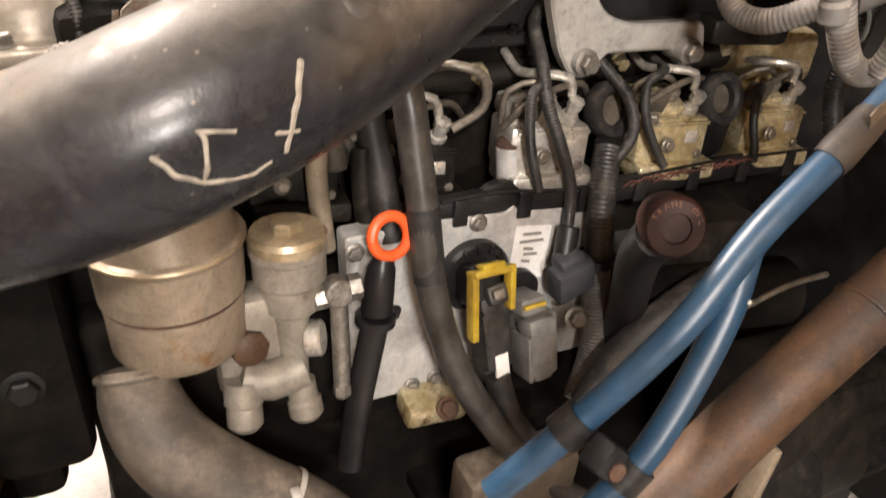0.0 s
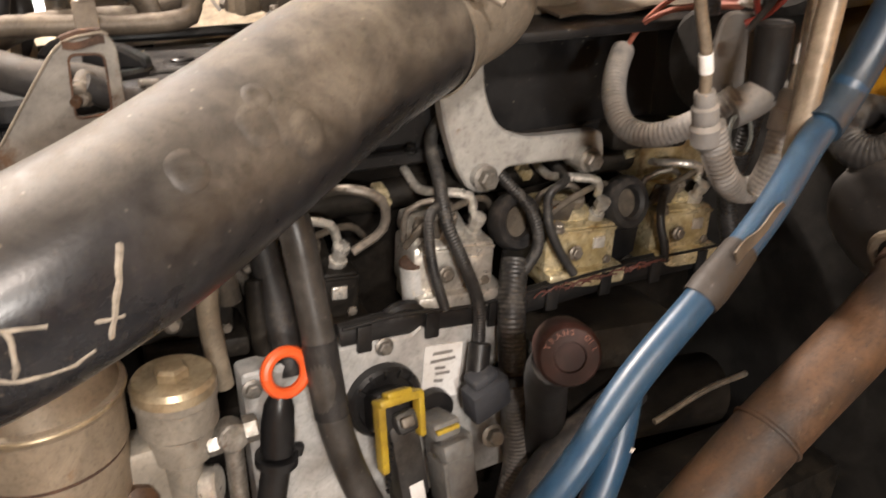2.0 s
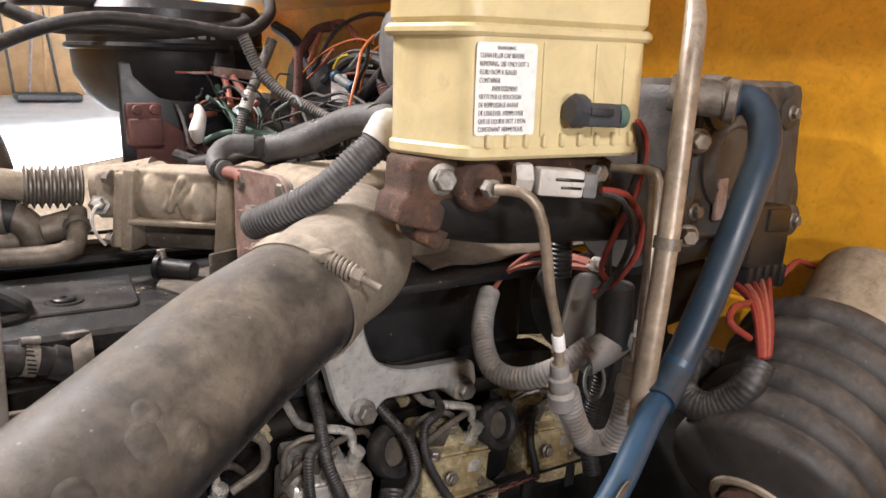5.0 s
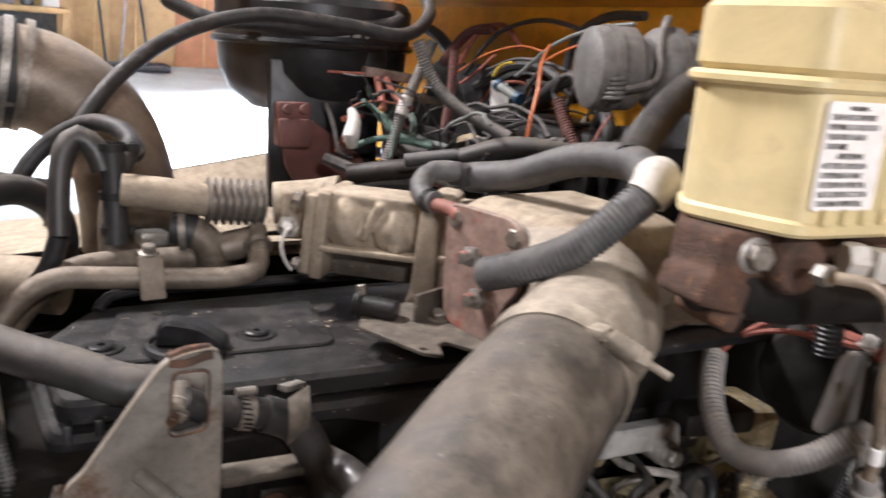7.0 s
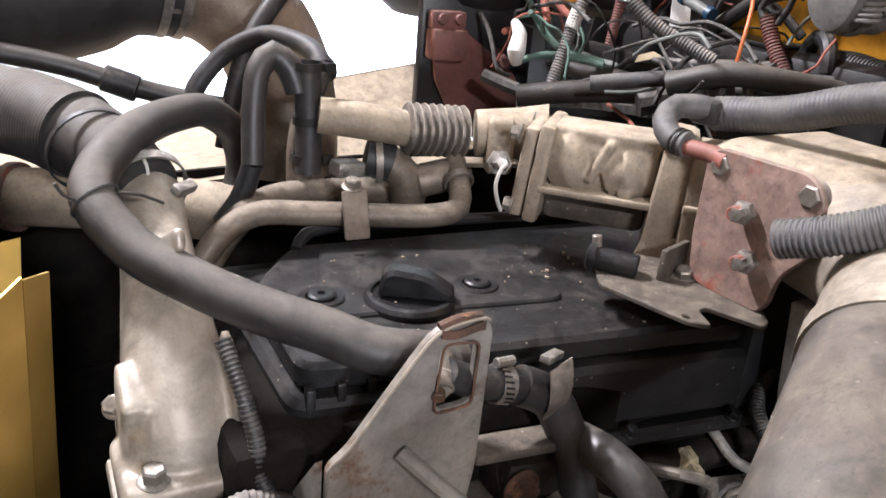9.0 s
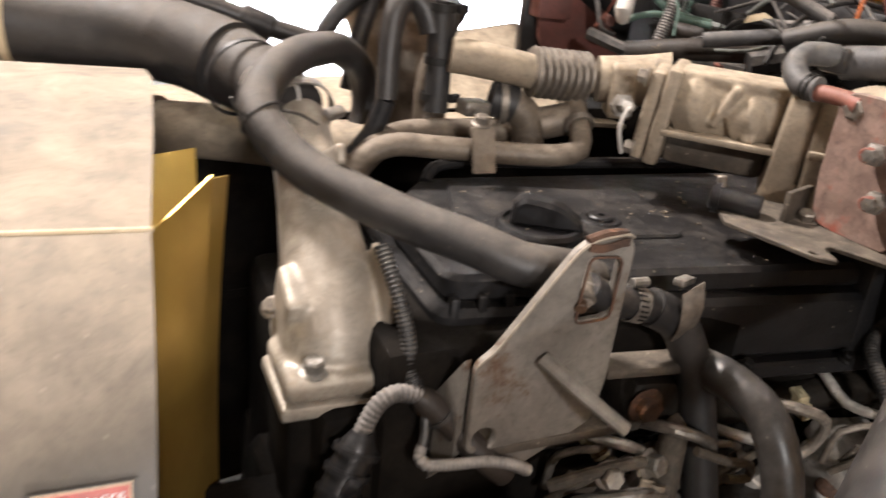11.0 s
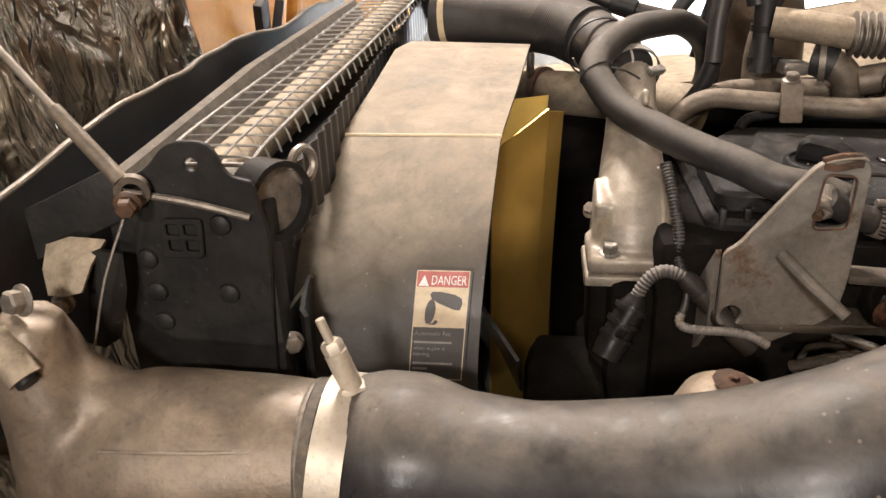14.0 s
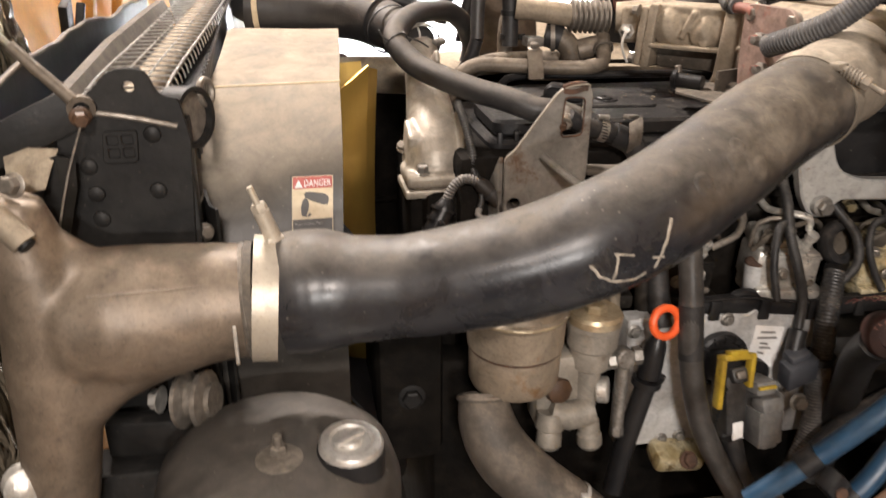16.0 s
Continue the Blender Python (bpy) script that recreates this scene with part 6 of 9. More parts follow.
wires = (
    ("red_cable", wire_pink, [(0.735, 1.745, 1.63), (0.70, 1.68, 1.635), (0.64, 1.63, 1.635)], 0.006),
    ("cable", red_dark, [(0.655, 1.87, 1.61), (0.70, 1.80, 1.59), (0.68, 1.70, 1.58), (0.63, 1.60, 1.585)], 0.009),
    ("grey_cable", wire_grey, [(0.79, 1.72, 1.635), (0.80, 1.60, 1.60), (0.82, 1.50, 1.595), (0.90, 1.40, 1.60), (0.98, 1.30, 1.61)], 0.0065),
    ("black_cable", wire_black, [(0.70, 1.32, 1.57), (0.78, 1.28, 1.59), (0.88, 1.2, 1.60), (1.0, 1.12, 1.60)], 0.018),
    ("orange_wire", wire_orange, [(0.88, 1.32, 1.80), (0.81, 1.25, 1.765), (0.785, 1.22, 1.73), (0.76, 1.20, 1.685), (0.755, 1.20, 1.64)], 0.0028),
    ("dark_wire", wire_black, [(0.90, 1.40, 1.73), (0.98, 1.35, 1.72), (1.0, 1.3, 1.68)], 0.008),
    ("grey_wire", wire_grey, [(0.66, 1.40, 1.59), (0.70, 1.36, 1.595), (0.76, 1.34, 1.60), (0.70, 1.33, 1.588), (0.665, 1.36, 1.582)], 0.003),
    ("dark_wire", wire_black, [(0.60, 1.62, 1.56), (0.66, 1.55, 1.54), (0.75, 1.50, 1.55), (0.9, 1.45, 1.54)], 0.012),
    ("dark_wire", wire_black, [(0.60, 1.50, 1.53), (0.70, 1.45, 1.54), (0.85, 1.36, 1.53), (1.0, 1.3, 1.53)], 0.018),
)
for nm, m, pts, r in wires:
    solo(nm, tube(pts, r, 8, 0.02), m, "loose wiring draped across the far side of the bay", "wire", group="far side wiring")
cbl = (
    ("ribbed_conduit", [(0.640, 1.36, 1.790), (0.662, 1.34, 1.731), (0.687, 1.31, 1.695), (0.722, 1.27, 1.669), (0.745, 1.23, 1.651)], 0.011, conduit_mat),
    ("ribbed_conduit", [(0.790, 1.565, 1.79), (0.748, 1.55, 1.713), (0.723, 1.54, 1.673), (0.697, 1.53, 1.604), (0.662, 1.52, 1.517)], 0.011, conduit_mat),
    ("ribbed_conduit", [(0.866, 1.60, 1.78), (0.864, 1.60, 1.702), (0.858, 1.60, 1.651), (0.852, 1.60, 1.608), (0.838, 1.60, 1.555), (0.833, 1.60, 1.506)], 0.010, red_dark),
)
for nm, pts, r, m in cbl:
    cdt = solo(nm, corrugated(pts, r, 0.006, r * 0.16, 12), m, "ribbed plastic wiring conduit on the far side", "conduit", group="far side conduits")
    if pts[0][0] == 0.790:
        part("tape_band", tube([(0.731, 1.544, 1.686), (0.715, 1.537, 1.652)], 0.0125, 14), tape_white, cdt, "pale tape band")
far_runs = (
    ("green_cable", wire_green, 0.0065, False, [(0.724, 1.70, 1.692), (0.710, 1.62, 1.646), (0.714, 1.57, 1.620), (0.729, 1.54, 1.609), (0.766, 1.50, 1.604)]),
    ("green_cable", wire_green, 0.006, False, [(0.650, 1.60, 1.584), (0.666, 1.58, 1.598), (0.690, 1.56, 1.607), (0.728, 1.53, 1.605), (0.76, 1.49, 1.60)]),
    ("taped_trunk", worn_tape, 0.015, False, [(0.75, 1.603, 1.58), (0.77, 1.543, 1.579), (0.79, 1.489, 1.58), (0.8, 1.458, 1.578)]),
    ("ribbed_conduit", conduit_dark, 0.014, True, [(0.8, 1.51, 1.579), (0.8, 1.442, 1.58), (0.8, 1.357, 1.583)]),
    ("grey_conduit", conduit_mat, 0.008, False, [(0.84, 1.683, 1.58), (0.84, 1.587, 1.603), (0.84, 1.499, 1.613), (0.84, 1.404, 1.62), (0.84, 1.348, 1.629)]),
    ("ribbed_conduit", conduit_mat, 0.013, True, [(0.87, 1.357, 1.622), (0.87, 1.292, 1.632), (0.87, 1.221, 1.641)]),
    ("black_cable", conduit_dark, 0.017, False, [(0.85, 1.289, 1.622), (0.85, 1.252, 1.628), (0.85, 1.207, 1.638)]),
    ("black_cable", conduit_dark, 0.013, False, [(0.9, 1.458, 1.627), (0.9, 1.42, 1.659), (0.9, 1.377, 1.692), (0.9, 1.298, 1.741), (0.9, 1.226, 1.758)]),
    ("red_ribbed_conduit", red_dark, 0.012, True, [(0.86, 1.256, 1.713), (0.86, 1.235, 1.679), (0.86, 1.202, 1.639), (0.86, 1.163, 1.597)]),
    ("ribbed_hose", conduit_dark, 0.024, True, [(0.92, 1.179, 1.656), (0.92, 1.137, 1.658), (0.92, 1.087, 1.652)]),
    ("ribbed_hose", conduit_dark, 0.019, True, [(0.9, 1.172, 1.633), (0.9, 1.134, 1.631), (0.9, 1.082, 1.619)]),
    ("brown_wire", wire_pink, 0.003, False, [(0.9, 1.624, 1.712), (0.9, 1.567, 1.739), (0.9, 1.509, 1.775)]),
    ("dark_wire", wire_black, 0.004, False, [(0.88, 1.379, 1.699), (0.88, 1.371, 1.724), (0.88, 1.344, 1.751), (0.88, 1.339, 1.783)]),
    ("dark_wire", wire_black, 0.005, False, [(0.86, 1.264, 1.712), (0.86, 1.271, 1.724), (0.86, 1.245, 1.753), (0.86, 1.216, 1.747), (0.86, 1.234, 1.706)]),
    ("wire_loop", conduit_dark, 0.005, False, [(0.8, 1.503, 1.588), (0.8, 1.482, 1.608), (0.8, 1.419, 1.623), (0.8, 1.387, 1.618), (0.8, 1.414, 1.601), (0.8, 1.477, 1.585), (0.8, 1.503, 1.588)]),
    ("thin_wire", wire_grey, 0.0028, False, [(0.76, 1.602, 1.656), (0.76, 1.57, 1.638), (0.76, 1.581, 1.598), (0.76, 1.638, 1.524)]),
    ("thin_wire", wire_green, 0.0028, False, [(0.76, 1.573, 1.654), (0.76, 1.554, 1.63), (0.76, 1.586, 1.575), (0.76, 1.625, 1.515)]),
    ("black_cable", wire_black, 0.012, False, [(0.84, 1.989, 1.476), (0.84, 1.826, 1.486), (0.84, 1.688, 1.5), (0.84, 1.565, 1.502)]),
    ("black_cable", wire_black, 0.016, False, [(0.88, 1.625, 1.481), (0.88, 1.545, 1.516), (0.88, 1.461, 1.528)]),
    ("black_cable", conduit_dark, 0.01, False, [(0.8, 1.235, 1.609), (0.8, 1.189, 1.618), (0.8, 1.137, 1.63)]),
    ("tan_wire", conduit_mat, 0.0045, False, [(0.8, 1.241, 1.608), (0.8, 1.214, 1.598), (0.8, 1.192, 1.584)]),
    ("black_cable", wire_black, 0.018, False, [(0.9, 1.465, 1.588), (0.9, 1.377, 1.601), (0.9, 1.306, 1.596), (0.9, 1.232, 1.601)]),
    ("ribbed_conduit", conduit_dark, 0.016, True, [(0.92, 1.395, 1.59), (0.92, 1.313, 1.599), (0.92, 1.227, 1.604)]),
    ("dark_wire", wire_black, 0.006, False, [(0.92, 1.558, 1.595), (0.92, 1.442, 1.597), (0.92, 1.374, 1.624), (0.92, 1.25, 1.649)]),
    ("black_cable", wire_black, 0.014, False, [(0.93, 2.092, 1.509), (0.93, 1.92, 1.501), (0.93, 1.729, 1.503), (0.93, 1.521, 1.532)]),
)
for nm, m, r, ribbed, pts in far_runs:
    solo(nm, corrugated(pts, r, 0.006, r * 0.16, 12) if ribbed else tube(pts, r, 14, 0.015), m, "dusty wiring run tangled across the far firewall side", "wire", group="far side wiring")
upper_arcs = (
    (wire_black, 0.0045, [(0.93, 1.654, 1.729), (0.93, 1.56, 1.81), (0.93, 1.42, 1.844), (0.93, 1.293, 1.828), (0.93, 1.22, 1.802)]),
    (wire_orange, 0.0020, [(0.92, 1.693, 1.721), (0.92, 1.58, 1.771), (0.92, 1.451, 1.796), (0.92, 1.383, 1.788)]),
    (wire_orange, 0.0022, [(0.9, 1.202, 1.816), (0.9, 1.282, 1.799), (0.9, 1.362, 1.764), (0.9, 1.41, 1.686), (0.9, 1.453, 1.63)]),
    (wire_pink, 0.0055, [(0.95, 1.71, 1.75), (0.95, 1.651, 1.815), (0.95, 1.553, 1.833), (0.95, 1.492, 1.791)]),
    (wire_black, 0.0035, [(0.9, 1.528, 1.746), (0.9, 1.438, 1.771), (0.9, 1.323, 1.766), (0.9, 1.232, 1.743)]),
    (wire_grey, 0.0035, [(0.88, 1.407, 1.741), (0.88, 1.303, 1.803), (0.88, 1.208, 1.83), (0.88, 1.122, 1.839)]),
    (conduit_dark, 0.01, [(0.94, 1.624, 1.708), (0.94, 1.492, 1.759), (0.94, 1.387, 1.754), (0.94, 1.303, 1.71)]),
    (red_dark, 0.011, [(0.95, 1.78, 1.747), (0.95, 1.684, 1.815), (0.95, 1.591, 1.827)]),
    (wire_black, 0.008, [(0.93, 1.328, 1.757), (0.93, 1.313, 1.814), (0.93, 1.241, 1.851), (0.93, 1.152, 1.854)]),
    (wire_pink, 0.003, [(0.93, 1.584, 1.677), (0.93, 1.548, 1.713), (0.93, 1.474, 1.728), (0.93, 1.369, 1.715)]),
    (dark_rubber, 0.014, [(0.96, 1.907, 1.831), (0.96, 1.802, 1.796), (0.96, 1.723, 1.726), (0.96, 1.669, 1.646)]),
    (wire_black, 0.006, [(0.92, 1.506, 1.64), (0.92, 1.416, 1.655), (0.92, 1.316, 1.65), (0.92, 1.216, 1.666)]),
    (yellow_clip, 0.0035, [(0.9, 1.507, 1.736), (0.9, 1.482, 1.759), (0.9, 1.446, 1.765)]),
)
for m, r, pts in upper_arcs:
    solo("loose_wire", tube(pts, r, 8, 0.02), m, "loose wire arching below the cowl", "wire", group="far side wiring")
wr = random.Random(11)
for k in range(46):
    a = Vector((wr.uniform(0.66, 0.95), wr.uniform(1.20, 1.68), wr.uniform(1.55, 1.68)))
    pts = [a]
    h = Vector((wr.uniform(-0.5, 1.0), wr.uniform(-1.0, 0.5), wr.uniform(-0.5, 0.5))).normalized()
    for q in range(6):
        h = (h + Vector((wr.uniform(-0.5, 0.5), wr.uniform(-0.5, 0.5), wr.uniform(-0.5, 0.35)))).normalized()
        p = pts[-1] + h * wr.uniform(0.030, 0.055)
        pts.append(Vector((min(max(p.x, 0.64), 0.97), min(max(p.y, 1.14), 1.72), min(max(p.z, 1.53), 1.72))))
    r = wr.choice((0.0016, 0.002, 0.002, 0.0028, 0.0035, 0.0045))
    m = wr.choice((wire_black, wire_grey, wire_green, wire_black, wire_black, wire_pink, conduit_dark, wire_orange if k % 9 == 0 else wire_black))
    solo("loose_wire", tube(pts, r, 8, 0.015), m, "loose thin wiring tangled on the far side of engine bay", "wire", group="far side wiring")
# Added black box: dark backing that hides lit yellow firewall behind the wiring.
hb = thing("backing_box", (0.9, 1.35, 1.4), "black box added as dark backing behind the wiring", "box")
part("box", box((0.95, 1.48, 1.55), (0.16, 0.90, 0.24), (0, 0, 0), 0.03), black_plastic, hb)
part("upper_backing", box((0.99, 1.66, 1.70), (0.07, 0.40, 0.10), (0, 10, 0), 0.03), black_plastic, hb)
part("flange", box((0.82, 1.42, 1.60), (0.02, 0.62, 0.05), (0, 0, 0), 0.006), frame_black, hb)
part("side_backing", box((0.985, 0.93, 1.60), (0.09, 0.34, 0.23), (0, 6, 0), 0.03), black_plastic, hb)
for y in (1.2, 1.4, 1.6):
    part("connector", box((0.80, y, 1.575), (0.05, 0.04, 0.03), (10, 0, 25), 0.005), black_plastic, hb)
    part("fitting", cyl((0.76, y + 0.06, 1.56), (0.80, y + 0.05, 1.57), 0.016, 12), frame_black, hb)
bx = thing("wire_harness", (0.7, 1.3, 1.52), "thick black taped wiring harness lying over brackets", "wiring")
part("trunk", tube([(0.58, 1.47, 1.555), (0.66, 1.40, 1.575), (0.76, 1.33, 1.585), (0.88, 1.22, 1.60), (1.0, 1.12, 1.61)], 0.018, 16), worn_tape, bx)
part("branch", tube([(0.62, 1.34, 1.60), (0.70, 1.27, 1.62), (0.78, 1.20, 1.635), (0.86, 1.12, 1.64)], 0.0115, 14), hose_slate, bx)
part("branch", tube([(0.64, 1.20, 1.625), (0.68, 1.14, 1.650), (0.72, 1.10, 1.65), (0.80, 1.06, 1.64)], 0.016, 12), hose_rubber, bx)
part("clamp", box((0.711, 1.13, 1.635), (0.012, 0.012, 0.056), (0, -14, 0), 0.003), dull_steel, bx)
part("clamp_screw", hexbolt((0.704, 1.123, 1.655), (-0.3, -1, 0), 0.012, 0.008), steel, bx)
part("elbow", lathe((0.694, 1.165, 1.623), (0.3, -1, 0.1), [(0.017, 0), (0.020, 0.006), (0.020, 0.014), (0.014, 0.019), (0, 0.020)], 18), hose_rubber, bx)
settle(0.025, -0.012, 0.025)
solo("wire_tag", plate(rounded([(-0.020, -0.055), (0.016, -0.058), (0.012, 0.0), (-0.020, 0.004)], 0.004), (0.875, 1.49, 1.70), (1, -0.5, 0.0), (0.1, 0.2, 1), 0.001), label_white, "white paper tag hanging from wiring", "tag")
settle()
solo("pale_flap", plate(rounded([(-0.02, -0.006), (0.025, 0.0), (0.010, 0.010), (-0.015, 0.006)], 0.002), (0.79, 1.42, 1.625), (1, -0.5, 0.2), (0.2, 0.3, 1), 0.001), label_tan, "small cream card lying on wiring", "tag")
bpl = thing("blue_ended_plug", (0.87, 1.41, 1.71), "grey inline plug with blue ends", "plug")
part("body", cyl((0.87, 1.440, 1.720), (0.87, 1.385, 1.704), 0.009, 12), wire_grey, bpl)
part("end", cyl((0.87, 1.450, 1.723), (0.87, 1.438, 1.7195), 0.012, 12), blue_hose, bpl, "blue end")
part("end", cyl((0.87, 1.387, 1.7045), (0.87, 1.374, 1.701), 0.012, 12), blue_hose, bpl, "blue end")
settle(-0.004, -0.006, 0.026)
wm = thing("wiper_motor_can", (0.80, 1.0, 1.70), "dusty grey metal motor can by the firewall", "motor")
part("can", lathe((0.755, 1.085, 1.745), (0.80, -0.30, 0.03), [(0.030, -0.004), (0.045, 0), (0.056, 0.006), (0.058, 0.012), (0.058, 0.034), (0.0555, 0.037), (0.0555, 0.040), (0.058, 0.043), (0.058, 0.066), (0.052, 0.072), (0.044, 0.078), (0.044, 0.092), (0.054, 0.098), (0.058, 0.104), (0.058, 0.130), (0.048, 0.138), (0.048, 0.17)], 36), can_grey, wm)
for off in (0.0, 0.095):
    part("band", ring_band((0.785 + off * 0.93, 1.073 - off * 0.35, 1.746 + off * 0.03), (0.80, -0.30, 0.03), 0.058, 0.012, 0.003, 32), can_grey, wm)
part("second_can", lathe((0.905, 1.03, 1.752), (0.80, -0.30, 0.03), [(0.050, 0), (0.056, 0.006), (0.056, 0.02), (0.050, 0.024), (0.050, 0.034), (0.056, 0.038), (0.056, 0.08)], 30), can_grey, wm)
part("spring", sweep([vec((0.765, 1.03, 1.705 + 0.03 * k / 60)) + Vector((math.cos(k * 0.5), math.sin(k * 0.5), 0)) * 0.013 for k in range(61)], 0.0032, 8), can_grey, wm)
part("arm_wire", tube([(0.775, 1.02, 1.72), (0.81, 1.0, 1.735), (0.83, 1.02, 1.79), (0.86, 1.04, 1.82)], 0.006, 10), conduit_mat, wm)
settle()
gr_ = thing("grommet", (0.90, 1.18, 1.60), "round black rubber firewall grommet", "grommet")
part("ring", torus((0.90, 1.185, 1.651), (0.9, -0.5, 0), 0.044, 0.012, 28, 10), dark_rubber, gr_)

# ---- corrugated hose over the elbow ----
cd = thing("ribbed_hose", (0.47, 0.8, 1.58), "grey ribbed hose with white taped joint", "hose")
part("ribbed", corrugated([(0.403, 0.792, 1.582), (0.415, 0.755, 1.598), (0.443, 0.714, 1.625), (0.476, 0.694, 1.660), (0.498, 0.688, 1.678)], 0.0165, 0.0055, 0.0018, 18), hose_slate, cd)
part("white_joint", tube([(0.492, 0.689, 1.673), (0.505, 0.689, 1.687), (0.517, 0.704, 1.686)], [0.0190, 0.0215, 0.0200], 18), tape_white, cd, "white taped joint")
part("upper", corrugated([(0.511, 0.698, 1.683), (0.541, 0.755, 1.691), (0.541, 0.834, 1.682), (0.529, 0.919, 1.652), (0.510, 0.985, 1.638)], 0.0180, 0.0055, 0.0009, 20), hose_slate, cd)
part("tee", box((0.498, 0.984, 1.641), (0.034, 0.030, 0.026), (0, 0, 20), 0.006), dark_rubber, cd)
brn = part("branch", tube([(0.490, 0.981, 1.645), (0.463, 0.993, 1.645), (0.441, 0.985, 1.633), (0.433, 0.962, 1.620), (0.435, 0.942, 1.619)], 0.0125, 16), hose_slate, cd)
for y in (0.948, 0.954):
    part("band", ring_band((0.4342, y, 1.6195), (0.05, -1, -0.1), 0.0126, 0.0022, 0.0012, 20), frame_black, brn)
part("rear_run", tube([(0.541, 0.76, 1.691), (0.60, 0.80, 1.715), (0.70, 0.84, 1.76), (0.8, 0.86, 1.78)], 0.019, 16), dark_rubber, cd)

# ---- brake reservoir and master cylinder ----
br = thing("brake_fluid_reservoir", (0.53, 0.6, 1.68), "yellowed translucent brake fluid reservoir with warning label", "reservoir")
RU = Vector((0.987, -0.16, 0)).normalized()  # along its front face
RV = Vector((0.16, 0.987, 0)).normalized()
R0 = vec((0.482, 0.533, 0))
RO = [(0, 0), (0.188, 0), (0.196, 0.05), (0.19, 0.125), (0.10, 0.15), (0.0, 0.13), (-0.034, 0.085)]


def grown(pts, d, cx=0.095, cy=0.065):
    return [(cx + (x - cx) * (1 + d / 0.09), cy + (y - cy) * (1 + d / 0.09)) for x, y in pts]


def res_at(s, d, z):
    """A place by the reservoir: s along its front, d out of it."""
    return tuple(R0 + RU * s - RV * d + Vector((0, 0, z)))


def res_slab(pts, z, h, r, e):
    return plate(rounded(pts, r, 6), (R0.x, R0.y, z), RU, RV, h, edge=e)


part("lower_shell", res_slab(RO, 1.679, 0.100, 0.018, 0.003), resin, br)
part("base_flange", res_slab(grown(RO, 0.002), 1.674, 0.013, 0.018, 0.003), resin, br)
part("middle_rim", res_slab(grown(RO, 0.006), 1.776, 0.010, 0.020, 0.003), resin, br)
part("upper_shell", res_slab(grown(RO, 0.002), 1.785, 0.052, 0.018, 0.006), resin, br)
part("lid_hump", res_slab([(0.045, 0.03), (0.185, 0.02), (0.185, 0.11), (0.045, 0.12)], 1.8355, 0.010, 0.03, 0.004), resin, br)
part("filler_cap", lathe(res_at(0.030, -0.07, 1.837), (0, 0, 1), [(0.030, 0), (0.031, 0.004), (0.031, 0.020), (0.028, 0.023), (0, 0.023)], 20), black_plastic, br, "black filler cap")
part("filler_cap", lathe(res_at(0.120, -0.075, 1.844), (0, 0, 1), [(0.030, 0), (0.031, 0.004), (0.031, 0.020), (0.028, 0.023), (0, 0.023)], 20), black_plastic, br, "black filler cap")
RYAW = math.degrees(math.atan2(RU.y, RU.x))
for k in range(9):
    part("rib", box(res_at(0.018 + 0.019 * k, 0.002, 1.690), (0.005, 0.006, 0.012), (0, 0, RYAW), 0.002), resin, br)
for k in range(4):
    p = R0 + RV * (0.02 + 0.024 * k) - RU * 0.002
    part("rib", box((p.x, p.y, 1.690), (0.006, 0.005, 0.012), (0, 0, RYAW), 0.002), resin, br)
for s in (0.072, 0.128, 0.160):
    part("moulded_rib", box(res_at(s, 0.0005, 1.733), (0.003, 0.003, 0.08), (0, 0, RYAW), 0.001), resin, br)
lab = part("warning_label", plate(rounded([(0.005, 0), (0.064, 0), (0.064, 0.076), (0.005, 0.076)], 0.004), res_at(0, 0.0004, 1.695), RU, (0, 0, 1), 0.0008), label_white, br, "white printed warning label")
for k, (tx, off) in enumerate((("CLEAN FILLER CAP BEFORE", 0), ("REMOVING. USE ONLY DOT 3", 0), ("FLUID FROM A SEALED", 0), ("CONTAINER.", 0), ("AVERTISSEMENT", 0.012), ("NETTOYER LE BOUCHON", 0), ("DE REMPLISSAGE AVANT", 0), ("DE L'ENLEVER. N'EMPLOYER", 0), ("QUE LE LIQUIDE DOT 3 D'UN", 0), ("CONTENANT HERMETIQUE.", 0))):
    letters(tx, res_at(0.008 + off, 0.0014, 1.7585 - 0.0067 * k), RU, (0, 0, 1), 0.0042, label_black, lab, wide=0.60, lift=0.0002)
letters("WARNING", res_at(0.024, 0.0014, 1.7650), RU, (0, 0, 1), 0.0034, label_black, lab, wide=0.8, lift=0.0002)
cn = part("level_plug", box(res_at(0.116, 0.018, 1.713), (0.042, 0.019, 0.020), (0, 2, RYAW - 8), 0.003), dark_plug, br, "dark electrical level plug")
part("plug_collar", lathe(res_at(0.098, 0.016, 1.716), (-0.95, 0.2, 0.05), [(0.0145, -0.006), (0.015, 0.004), (0.011, 0.008)], 8), dark_plug, cn)
part("green_seal", lathe(res_at(0.136, 0.021, 1.712), (0.96, -0.26, 0), [(0.0105, 0), (0.0105, 0.008), (0.008, 0.010)], 14), wire_green, cn)
part("latch", box(res_at(0.113, 0.031, 1.716), (0.022, 0.004, 0.007), (0, 2, RYAW - 8), 0.001), dark_rubber, cn)
mc = thing("master_cylinder", (0.56, 0.58, 1.60), "rusty cast iron brake master cylinder", "brake part")
part("body", tube([(0.47, 0.60, 1.632), (0.55, 0.588, 1.622), (0.66, 0.575, 1.616), (0.78, 0.565, 1.612)], [0.030, 0.036, 0.038, 0.042], 26), frame_black, mc)
part("saddle", box((0.585, 0.598, 1.654), (0.20, 0.085, 0.034), (0, 2, -9), 0.010), rust_heavy, mc, "rusty casting under the reservoir")
settle(0.010, 0.010, 0.002)
